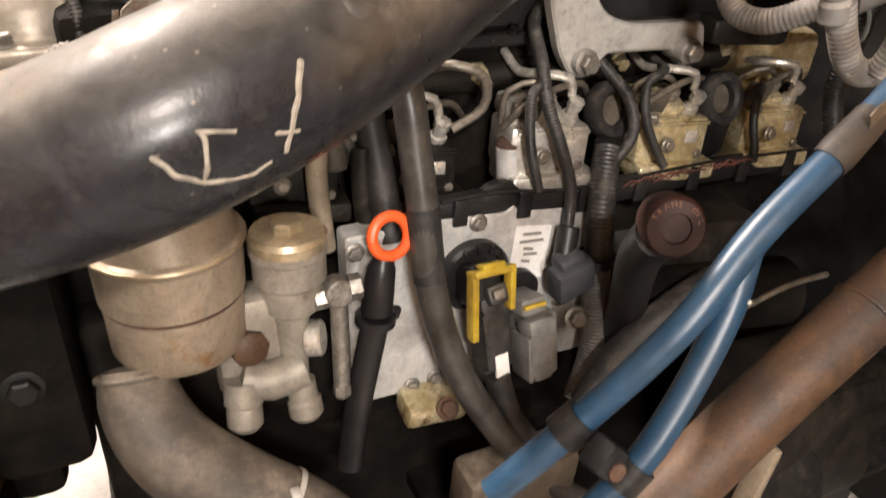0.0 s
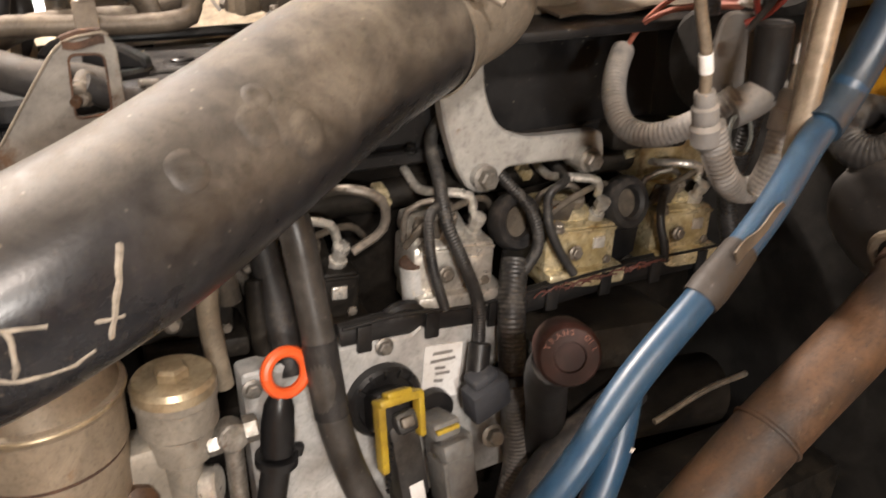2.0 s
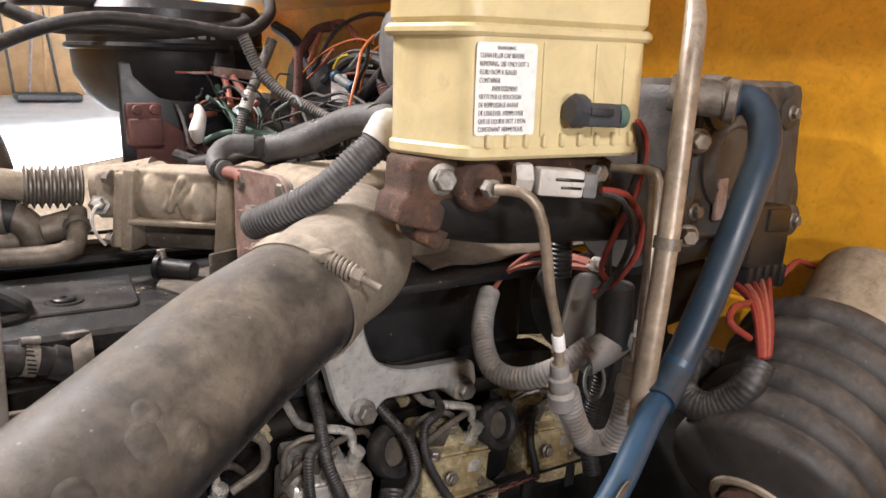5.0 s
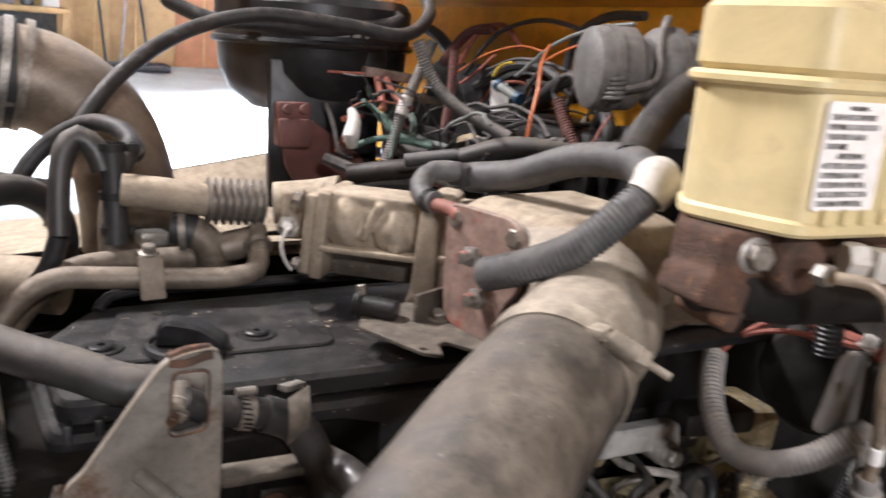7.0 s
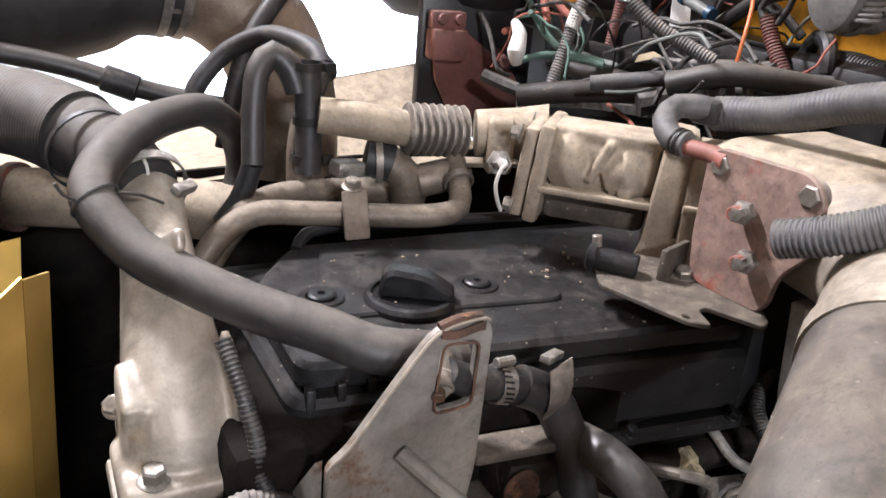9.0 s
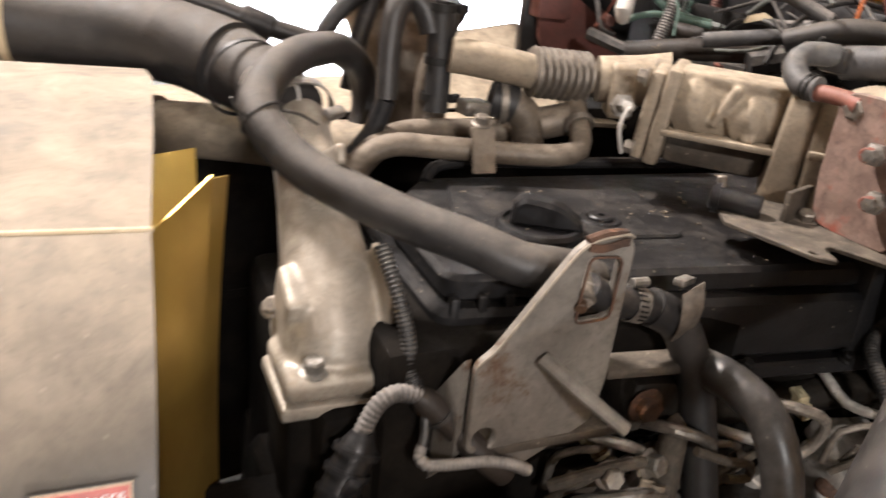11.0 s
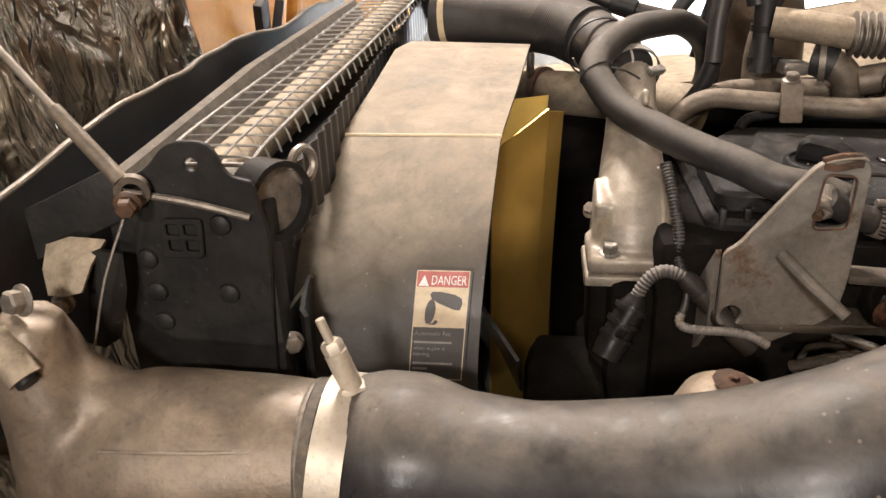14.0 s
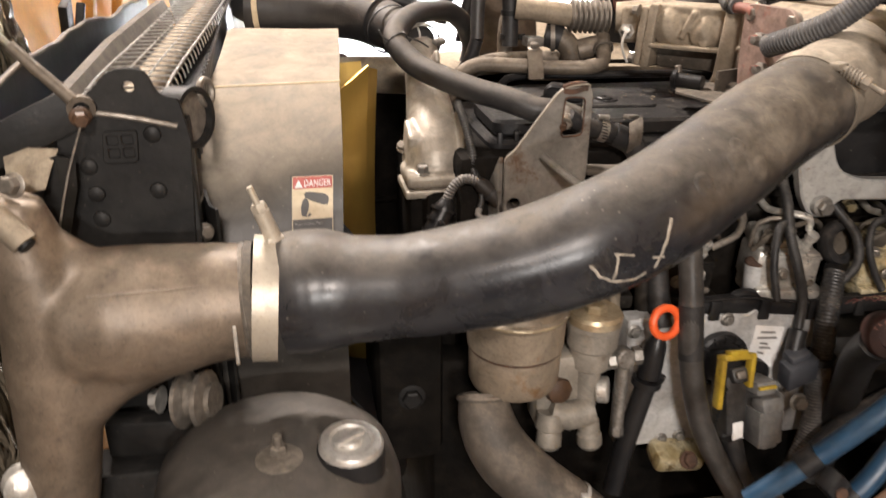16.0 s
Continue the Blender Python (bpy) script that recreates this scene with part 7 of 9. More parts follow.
mcast = box((0.470, 0.585, 1.652), (0.050, 0.060, 0.036), (0, 4, -9), 0.006)
box((0.457, 0.585, 1.622), (0.046, 0.056, 0.026), (0, 14, -9), 0.005, mcast)
box((0.475, 0.590, 1.602), (0.032, 0.05, 0.026), (0, 30, -9), 0.006, mcast)
lathe((0.500, 0.547, 1.648), (-0.25, -1, 0), [(0.025, -0.03), (0.024, 0.010), (0.020, 0.018), (0.0, 0.018)], 24, mcast)
lathe((0.470, 0.560, 1.653), (-0.3, -1, 0), [(0.019, -0.03), (0.018, 0.004), (0.015, 0.006), (0.0, 0.006)], 20, mcast)
box((0.520, 0.588, 1.640), (0.060, 0.070, 0.050), (0, 4, -9), 0.014, mcast)
fused(part("end_casting", mcast, rust_heavy, mc, "rough rusty end casting"), 0.0026, 2)
part("bolt", hexbolt((0.470, 0.553, 1.653), (-0.3, -1, 0), 0.021, 0.011), steel, mc)
settle()
part("line_nut", hexbolt((0.497, 0.522, 1.652), (-0.25, -1, 0), 0.017, 0.012, False), steel, mc)
part("line_nut", hexbolt((0.640, 0.535, 1.655), (0.0, -1, 0), 0.017, 0.012, False), steel, mc)
settle(-0.018, -0.006, 0.006)
part("pressure_switch", lathe((0.545, 0.530, 1.653), (0.9, -0.5, -0.02), [(0.012, 0), (0.014, 0.004), (0.014, 0.014), (0.010, 0.016)], 6), tape_white, mc)
part("switch_plug", box((0.580, 0.512, 1.649), (0.042, 0.022, 0.024), (0, 4, -24), 0.003), tape_white, mc, "white electrical plug")
part("plug_slot", box((0.582, 0.4995, 1.652), (0.026, 0.003, 0.003), (0, 4, -24), 0.001), black_plastic, mc)
part("plug_slot", box((0.584, 0.4995, 1.645), (0.020, 0.003, 0.003), (0, 4, -24), 0.001), black_plastic, mc)
part("plug_lock", box((0.590, 0.498, 1.6485), (0.012, 0.006, 0.006), (0, 4, -24), 0.001), tape_white, mc)
part("switch_plug_tail", box((0.606, 0.502, 1.646), (0.014, 0.020, 0.022), (0, 4, -24), 0.003), grey_plug, mc)
settle()
bo = thing("brake_booster", (0.85, 0.6, 1.45), "black hydraulic brake booster housing at the firewall", "brake part")
part("drum", cyl((0.76, 0.60, 1.60), (1.03, 0.62, 1.60), 0.078, 32), valve_dusty, bo)
part("motor", cyl((0.74, 0.66, 1.47), (0.98, 0.68, 1.47), 0.06, 24), frame_black, bo)
l1 = thing("brake_line", (0.55, 0.5, 1.5), "thin tan steel brake line with tag and fitting", "brake line", group="brake lines")
part("line", tube([(0.492, 0.506, 1.653), (0.502, 0.486, 1.653), (0.512, 0.477, 1.641), (0.521, 0.474, 1.608), (0.534, 0.479, 1.566), (0.553, 0.484, 1.519), (0.566, 0.493, 1.475)], 0.0048, 12), tan_steel, l1)
part("tag", cyl((0.5510, 0.4837, 1.524), (0.5565, 0.4858, 1.508), 0.0058, 14), label_white, l1, "white printed tag")
part("nut", lathe((0.5615, 0.490, 1.492), (0.25, 0.05, -1), [(0.008, 0), (0.009, 0.002), (0.009, 0.012), (0.0115, 0.014), (0.0115, 0.026), (0.010, 0.028), (0.0135, 0.032), (0.0135, 0.046), (0.010, 0.05)], 12), conduit_pale, l1)
part("flex_hose", corrugated([(0.574, 0.491, 1.462), (0.584, 0.490, 1.435), (0.599, 0.490, 1.411), (0.620, 0.491, 1.397), (0.641, 0.488, 1.397), (0.668, 0.476, 1.417)], 0.0125, 0.005, 0.0012, 16), conduit_pale, l1, "pale ribbed flexible hose")
l2 = thing("brake_line", (0.65, 0.48, 1.5), "second thin tan steel brake line with tag", "brake line", group="brake lines")
part("line", tube([(0.647, 0.518, 1.662), (0.649, 0.493, 1.663), (0.657, 0.476, 1.661), (0.662, 0.476, 1.643), (0.658, 0.474, 1.602), (0.650, 0.471, 1.552), (0.642, 0.468, 1.501), (0.635, 0.467, 1.476)], 0.0048, 12), tan_steel, l2)
part("tag", cyl((0.6457, 0.4693, 1.524), (0.6430, 0.4684, 1.508), 0.0058, 14), label_white, l2)
part("nut", lathe((0.6385, 0.4675, 1.488), (-0.2, 0, -1), [(0.008, 0), (0.010, 0.002), (0.010, 0.016), (0.0125, 0.018), (0.0125, 0.034), (0.010, 0.036)], 12), conduit_pale, l2)
part("flex_hose", corrugated([(0.633, 0.467, 1.455), (0.628, 0.469, 1.425), (0.625, 0.477, 1.40)], 0.0115, 0.005, 0.0012, 16), conduit_pale, l2)
sd = thing("vertical_steel_tube", (0.58, 0.4, 1.5), "worn tan steel dipstick tube standing upright", "tube")
part("clip", ring_band((0.619, 0.428, 1.609), (0.13, 0, 1), 0.0099, 0.010, 0.002), dull_steel, sd)
part("tube", tube([(0.671, 0.462, 1.817), (0.657, 0.449, 1.796), (0.632, 0.433, 1.715), (0.619, 0.428, 1.609), (0.603, 0.425, 1.500), (0.600, 0.427, 1.446)], [0.0075, 0.0095, 0.0098, 0.0098, 0.0098, 0.0098], 18), tan_steel, sd)
settle(-0.03, -0.03, 0.0)
solo("thin_tube", tube([(0.675, 0.50, 1.66), (0.665, 0.49, 1.56), (0.650, 0.48, 1.46)], 0.0035, 8), dull_steel, "thin dark tube beside the steel dipstick tube", "tube")

settle()
# ---- firewall valve box, blue hose ----
settle(-0.025, -0.005, 0.008)
vb = thing("valve_box", (0.86, 0.5, 1.55), "dusty black cast valve box bolted to the firewall", "valve box")
part("body", box((0.885, 0.60, 1.648), (0.20, 0.15, 0.175), (0, 0, 0), 0.022), valve_dusty, vb)
part("side_column", box((0.985, 0.575, 1.640), (0.05, 0.10, 0.19), (0, -3, 0), 0.016), valve_dusty, vb)
part("face_plate", plate(rounded([(0.79, 1.57), (0.90, 1.565), (0.955, 1.575), (0.95, 1.70), (0.92, 1.728), (0.80, 1.735)], 0.024), (0, 0.530, 0), (1, 0.0, 0), (0, 0, 1), 0.010, edge=0.004), valve_dusty, vb)
part("dome", lathe((0.855, 0.522, 1.650), (0, -1, 0), [(0.055, -0.01), (0.052, 0.006), (0.040, 0.012), (0.036, 0.009), (0.0, 0.012)], 30), valve_dusty, vb)
part("boss", lathe((0.826, 0.525, 1.712), (0, -1, 0), [(0.030, -0.01), (0.028, 0.012), (0.020, 0.016), (0, 0.017)], 20), valve_dusty, vb)
part("rib", box((0.915, 0.522, 1.64), (0.012, 0.02, 0.13), (0, 4, 0), 0.004), valve_dusty, vb)
for x, z in ((0.968, 1.700), (0.998, 1.572), (0.925, 1.628), (0.80, 1.60)):
    bss = part("corner_boss", lathe((x, 0.528, z), (0, -1, 0), [(0.020, -0.01), (0.019, 0.006), (0.014, 0.008), (0, 0.008)], 18), valve_dusty, vb)
    part("bolt", hexbolt((x, 0.519, z), (0, -1, 0), 0.014, 0.008), dull_steel, bss)
settle(-0.050, -0.003, 0.006)
part("connector_body", box((0.915, 0.500, 1.572), (0.085, 0.04, 0.07), (0, 6, 4), 0.006), black_plastic, vb)
part("connector_lock", box((0.925, 0.482, 1.590), (0.05, 0.01, 0.025), (0, 6, 4), 0.004), black_plastic, vb)
for k in range(5):
    part("connector_pin_boot", box((0.885 + 0.016 * k, 0.495, 1.532 - 0.002 * k), (0.012, 0.03, 0.026), (0, 6, 4), 0.003), black_plastic, vb)
settle(-0.020, 0.005, 0.006)
part("pipe_nut", hexbolt((0.785, 0.505, 1.677), (-0.6, -0.8, 0), 0.019, 0.014), tan_steel, vb, "brass pipe nut")
part("pipe_nut", hexbolt((0.781, 0.505, 1.579), (-0.6, -0.8, 0), 0.018, 0.014), tan_steel, vb)
part("washer_plate", box((0.835, 0.505, 1.625), (0.012, 0.004, 0.04), (0, 8, 0), 0.002), label_tan, vb)
settle(0.012, 0.005, 0.006)
part("fitting", lathe((0.735, 0.470, 1.720), (0.5, -0.75, -0.1), [(0.018, -0.05), (0.018, 0.0), (0.022, 0.004), (0.022, 0.012), (0.017, 0.014)], 18), dull_steel, vb)
settle()
part("copper_plate", box((0.809, 0.508, 1.620), (0.018, 0.006, 0.045), (0, 0, 0), 0.002), red_primer, vb)
bl = thing("blue_hose", (0.6, 0.42, 1.4), "blue rubber covered hose running down to clamps", "hose")
part("upper_hose", tube([(0.748, 0.472, 1.724), (0.758, 0.456, 1.727), (0.755, 0.438, 1.715), (0.738, 0.421, 1.689), (0.708, 0.413, 1.644), (0.670, 0.414, 1.563), (0.637, 0.419, 1.495), (0.605, 0.411, 1.474)], 0.0150, 20), blue_dark, bl)
part("hose_clamp", ring_band((0.749, 0.471, 1.725), (0.6, -0.75, 0.1), 0.0165, 0.012, 0.002), dull_steel, bl)
part("tube", tube([(0.640, 0.4185, 1.501), (0.628, 0.418, 1.487), (0.590, 0.407, 1.466), (0.527, 0.385, 1.430), (0.461, 0.371, 1.392), (0.395, 0.364, 1.347), (0.335, 0.358, 1.289), (0.280, 0.375, 1.220), (0.214, 0.394, 1.149)], [0.0150, 0.0125, 0.0118, 0.0115, 0.0115, 0.0115, 0.0115, 0.0118, 0.012], 20), blue_hose, bl)
part("tape_band", tube([(0.494, 0.3775, 1.411), (0.480, 0.3745, 1.403), (0.461, 0.371, 1.392), (0.452, 0.370, 1.386)], [0.0125, 0.0133, 0.0140, 0.0132], 20), worn_tape, bl, "worn brown tape band")
part("loose_tape", sheet([[(0.478 + 0.052 * u - 0.009 * v, 0.364 + 0.010 * u - 0.004 * v, 1.407 + 0.030 * u + 0.014 * v * (1 - 0.6 * u) + 0.002 * math.sin(9 * u)) for u in np.linspace(0, 1, 9)] for v in (0, 0.5, 1)], 0.0012), tube_brown, bl, "loose tan strip of tape")
b2 = thing("second_blue_tube", (0.35, 0.35, 1.25), "dusty blue grey tube beneath the first", "tube")
part("tube", tube([(0.396, 0.372, 1.333), (0.377, 0.360, 1.290), (0.312, 0.343, 1.200), (0.267, 0.346, 1.151)], 0.0115, 18), blue_hose, b2)
part("white_fleck", box((0.386, 0.352, 1.300), (0.003, 0.003, 0.003), (0, 30, 0), 0), tape_white, b2)
settle(0.017, 0.020, -0.008)
tcl = thing("tube_clip", (0.28, 0.335, 1.23), "black plastic twin tube clip", "clip")
part("body", box((0.264, 0.330, 1.203), (0.042, 0.022, 0.026), (0, 48, 10), 0.005), black_plastic, tcl)
part("collar", ring_band((0.251, 0.358, 1.216), (0.68, -0.18, 0.70), 0.012, 0.022, 0.004), black_plastic, tcl)
part("collar", ring_band((0.278, 0.324, 1.190), (0.66, -0.04, 0.74), 0.012, 0.022, 0.004), black_plastic, tcl)
part("bolt", lathe((0.262, 0.318, 1.204), (0, -1, 0.2), [(0.007, 0), (0.007, 0.003), (0.003, 0.003), (0, 0.001)], 12), rust_heavy, tcl)

settle()
# ---- steering shaft and boot ----
bt = thing("steering_boot", (0.9, 0.42, 1.3), "large ribbed black rubber steering column boot", "boot")
AX = Vector((0.80, 0.10, 0.52)).normalized()
O = vec((0.757, 0.395, 1.330))
prof = [(0.045, -0.004), (0.060, 0.0), (0.080, 0.006)]
for k in range(6):
    h, r = 0.012 + k * 0.032, 0.096 + 0.001 * k
    prof += [(r - 0.001, h), (r + 0.004, h + 0.004), (r + 0.007, h + 0.012), (r + 0.006, h + 0.022), (r + 0.001, h + 0.029)]
part("bellows", lathe(O, AX, prof, 48), boot_rubber, bt)
part("flange_lip", torus(O - AX * 0.004, AX, 0.043, 0.005, 32, 8), cast_dust, bt, "tan worn lip")
part("cover", cyl(O + AX * 0.20, O + AX * 0.33, 0.070, 32), cast_dust, bt, "dusty grey column cover")
shf = thing("steering_shaft", (0.5, 0.38, 1.2), "rusty brown steel steering shaft tube", "shaft")
part("tube", tube([tuple(O + AX * 0.06), (0.70, 0.390, 1.294), (0.571, 0.386, 1.221), (0.427, 0.384, 1.118), (0.296, 0.379, 1.010)], 0.030, 28), rust_pipe, shf)
part("collar", ring_band(tuple(O + AX * -0.012), AX, 0.030, 0.014, 0.004), rust_heavy, shf)
part("weld_ring", torus((0.571, 0.386, 1.221), (0.8, 0.05, 0.54), 0.030, 0.0025, 28, 6), rust_pipe, shf)
rw = thing("red_wire_bundle", (0.85, 0.42, 1.45), "bundle of red wires dropping into ribbed loom", "wire")
for k in range(5):
    part("wire", tube([(0.822 + 0.015 * k, 0.485, 1.528), (0.800 + 0.007 * k, 0.450, 1.520), (0.780 + 0.005 * k, 0.428, 1.497), (0.766 + 0.003 * k, 0.415, 1.478)], 0.0042, 8), wire_pink if k % 2 else wire_red, rw)
settle()
part("stray", tube([(0.767, 0.43, 1.495), (0.729, 0.43, 1.519), (0.747, 0.44, 1.526), (0.805, 0.455, 1.52)], 0.0035, 8), wire_red, rw)
part("stray", tube([(0.914, 0.49, 1.52), (0.947, 0.49, 1.537), (1.006, 0.5, 1.522), (1.058, 0.5, 1.517)], 0.0035, 8), wire_red, rw)
part("loom", corrugated([(0.852, 0.5, 1.417), (0.807, 0.5, 1.439), (0.757, 0.49, 1.446), (0.733, 0.48, 1.435), (0.73, 0.465, 1.424), (0.735, 0.445, 1.423), (0.744, 0.425, 1.439), (0.751, 0.415, 1.457), (0.763, 0.415, 1.475)], 0.0165, 0.006, 0.0007, 18), conduit_dark, rw, "dark ribbed loom")

# ---- wiring beside the head ----
ub = thing("ribbed_loom", (0.68, 0.7, 1.4), "pale dusty ribbed loom with red wires", "conduit")
part("loom", corrugated([(0.695, 0.745, 1.474), (0.668, 0.723, 1.454), (0.648, 0.698, 1.431), (0.640, 0.668, 1.410), (0.648, 0.637, 1.407), (0.669, 0.601, 1.425), (0.700, 0.576, 1.455)], 0.0135, 0.006, 0.0016, 16), conduit_pale, ub)
for dz in (0.0, 0.012):
    part("red_wire", tube([(0.696, 0.743, 1.474), (0.698, 0.72, 1.505), (0.703, 0.68, 1.525 + dz), (0.709, 0.635, 1.533 + dz), (0.714, 0.600, 1.538 + dz * 0.3)], 0.0032, 8), wire_pink, ub)
    part("sleeve", tube([(0.707, 0.645, 1.532 + dz), (0.711, 0.618, 1.536 + dz * 0.6), (0.714, 0.598, 1.538 + dz * 0.3)], 0.0055, 8), wire_pink, ub)
settle(-0.008, -0.020, -0.007)
wbn = thing("loom_junction", (0.74, 0.6, 1.45), "dusty wiring junction with clear tape and ring terminal", "wiring")
part("terminal_bolt", hexbolt((0.724, 0.612, 1.546), (0, -0.3, 1), 0.016, 0.010), tape_white, wbn)
part("mount", plate(rounded([(-0.04, -0.05), (0.02, -0.05), (0.03, 0.03), (-0.02, 0.035)], 0.015), (0.722, 0.622, 1.505), (1, -0.2, 0), (0, 0, 1), 0.008, edge=0.002), conduit_pale, wbn)
part("sleeve", cyl((0.738, 0.590, 1.530), (0.742, 0.592, 1.455), 0.018, 18), dark_rubber, wbn)
part("clear_tape", tube([(0.700, 0.60, 1.445), (0.73, 0.595, 1.455), (0.755, 0.59, 1.470)], 0.0185, 16), conduit_pale, wbn)
part("black_loom", corrugated([(0.742, 0.60, 1.455), (0.735, 0.605, 1.40), (0.728, 0.61, 1.35), (0.73, 0.60, 1.30)], 0.011, 0.005, 0.0016, 12), black_plastic, wbn)
part("small_ring", torus((0.705, 0.585, 1.425), (0.2, -1, 0.2), 0.020, 0.0022, 24, 6), wire_grey, wbn)
settle()
for k, (m, pts) in enumerate(((wire_red, [(0.652, 0.498, 1.707), (0.664, 0.496, 1.69), (0.668, 0.505, 1.64), (0.662, 0.52, 1.60), (0.70, 0.57, 1.545), (0.735, 0.59, 1.52)]),
                              (wire_black, [(0.652, 0.499, 1.704), (0.664, 0.50, 1.67), (0.668, 0.52, 1.62), (0.70, 0.56, 1.57), (0.738, 0.59, 1.52)]),
                              (wire_red, [(0.612, 0.50, 1.645), (0.64, 0.495, 1.64), (0.672, 0.50, 1.61), (0.682, 0.51, 1.575), (0.672, 0.53, 1.54), (0.66, 0.545, 1.53)]),
                              (wire_black, [(0.612, 0.50, 1.643), (0.635, 0.495, 1.635), (0.660, 0.50, 1.60), (0.67, 0.52, 1.56), (0.66, 0.54, 1.525)]))):
    part("plug_wire", tube(pts, 0.0032, 8), m, wbn)
part("spring_loom", corrugated([(0.675, 0.60, 1.64), (0.678, 0.61, 1.58), (0.68, 0.61, 1.53)], 0.013, 0.006, 0.002, 12), black_plastic, wbn)

# ---- injector side of the head ----
cvb = thing("head_shield", (0.62, 0.86, 1.4), "dusty black shield below the valve cover", "shield")
part("shield", box((0.66, 0.860, 1.43), (0.36, 0.03, 0.15), (0, 0, -2), 0.008), cover_plastic, cvb)
part("top_shelf", box((0.68, 0.80, 1.512), (0.30, 0.17, 0.012), (6, 0, -4), 0.004), cover_plastic, cvb)
part("shelf_pad", sheet([[(0.60 + 0.033 * i, 0.738 + 0.022 * j + 0.004 * math.sin(1.7 * i), 1.5205 + 0.0023 * j + 0.0016 * math.sin(2.1 * i + j)) for i in range(11)] for j in range(7)], 0.003), tube_brown, cvb, "dusty brown heat mat")
settle(0.002, 0.015, 0.003)
pb = thing("pale_bracket", (0.6, 0.785, 1.3), "pale grey painted casting bracket with two bolts", "bracket")
o4 = rounded([(0.478, 1.50), (0.492, 1.40), (0.507, 1.345), (0.522, 1.318), (0.540, 1.309), (0.556, 1.316), (0.572, 1.338), (0.668, 1.334), (0.682, 1.312), (0.700, 1.312), (0.716, 1.330), (0.710, 1.366), (0.600, 1.370), (0.560, 1.388), (0.545, 1.43), (0.540, 1.50)],
             [0.004, 0.01, 0.01, 0.012, 0.012, 0.012, 0.01, 0.01, 0.01, 0.01, 0.012, 0.012, 0.02, 0.02, 0.01, 0.004])
part("plate", plate(o4, (0, 0.836, 0), (1, -0.06, 0), (0, 0.0, 1), 0.022, edge=0.003), pale_paint, pb)
for x, y, z in ((0.537, 0.772, 1.332), (0.681, 0.760, 1.334)):
    part("bolt", hexbolt((x, y, z), (0, -1, 0), 0.024, 0.013), steel, pb)
part("spacer", cyl((0.537, 0.80, 1.332), (0.537, 0.772, 1.332), 0.016, 18), pale_paint, pb)
part("spacer", cyl((0.681, 0.80, 1.334), (0.681, 0.760, 1.334), 0.016, 18), pale_paint, pb)
settle()


def injector(x, y, z, metal, w=0.105):
    t = thing("injector_block", (x, y, z - 0.04), "oil stained aluminium pump block with fittings", "injector", group="injector blocks")
    part("block", box((x, y, z), (w, 0.07, 0.062), (0, 4, -6), 0.008), metal, t)
    part("lower_step", box((x + 0.005, y - 0.008, z - 0.04), (w + 0.01, 0.08, 0.025), (0, 3, -6), 0.006), metal, t)
    part("cover", box((x - 0.008, y + 0.012, z + 0.038), (w * 0.7, 0.055, 0.026), (18, 4, -6), 0.006), metal, t)
    part("window", box((x + 0.022, y - 0.037, z + 0.004), (0.018, 0.006, 0.016), (0, 4, -6), 0.002), bright_alu, t)
    part("union", lathe((x + 0.028, y - 0.018, z + 0.03), (0.1, -0.5, 1), [(0.011, 0), (0.011, 0.010), (0.008, 0.011), (0.008, 0.020), (0.010, 0.022), (0.010, 0.032), (0.006, 0.034)], 8), bright_alu, t)
    part("union", lathe((x + 0.004, y - 0.01, z + 0.05), (-0.1, -0.5, 1), [(0.009, 0), (0.009, 0.012), (0.006, 0.013), (0.006, 0.02)], 8), dull_steel, t)
    part("fuel_pipe", tube([(x + 0.03, y - 0.02, z + 0.062), (x + 0.02, y - 0.03, z + 0.085), (x - 0.012, y - 0.01, z + 0.09), (x - 0.02, y + 0.02, z + 0.085), (x - 0.02, y + 0.06, z + 0.10)], 0.0055, 10), bright_alu, t)
    part("fuel_pipe", tube([(x + 0.005, y - 0.01, z + 0.07), (x - 0.015, y - 0.015, z + 0.082), (x - 0.045, y + 0.0, z + 0.07), (x - 0.05, y + 0.005, z + 0.03)], 0.004, 10), dull_steel, t)
    part("bolt", hexbolt((x - 0.038, y - 0.03, z + 0.032), (0, -0.3, 1), 0.014, 0.009), dull_steel, t)
    part("bolt", hexbolt((x + 0.035, y - 0.036, z - 0.022), (0, -1, 0.1), 0.012, 0.007), dull_steel, t)
    part("stud", cyl((x - 0.02, y - 0.038, z + 0.0), (x - 0.02, y - 0.052, z + 0.002), 0.006, 8), dull_steel, t)
    part("nut", hexbolt((x - 0.02, y - 0.046, z + 0.001), (0, -1, 0.1), 0.015, 0.006), dull_steel, t)
    part("bracket_plate", box((x - 0.03, y - 0.02, z + 0.052), (0.035, 0.004, 0.03), (20, 10, -15), 0.001), grimy_shade_plate, t)
    part("black_cap", lathe((x + 0.042, y + 0.0, z + 0.035), (0.3, -0.3, 1), [(0.010, 0), (0.010, 0.012), (0.007, 0.016), (0, 0.017)], 12), black_plastic, t)
    part("return_pipe", tube([(x - 0.055, y - 0.01, z + 0.03), (x - 0.04, y - 0.03, z + 0.06), (x, y - 0.03, z + 0.075), (x + 0.05, y - 0.01, z + 0.07), (x + 0.075, y + 0.01, z + 0.045)], 0.0042, 8), grimy_shade_plate, t)
    part("seam_rib", box((x, y - 0.036, z + 0.024), (w * 0.9, 0.005, 0.004), (0, 4, -6), 0.001), metal, t)
    return t


injector(0.490, 0.805, 1.238, bright_alu)
injector(0.672, 0.800, 1.225, oily_alu)
injector(0.845, 0.800, 1.215, oily_alu, 0.10)
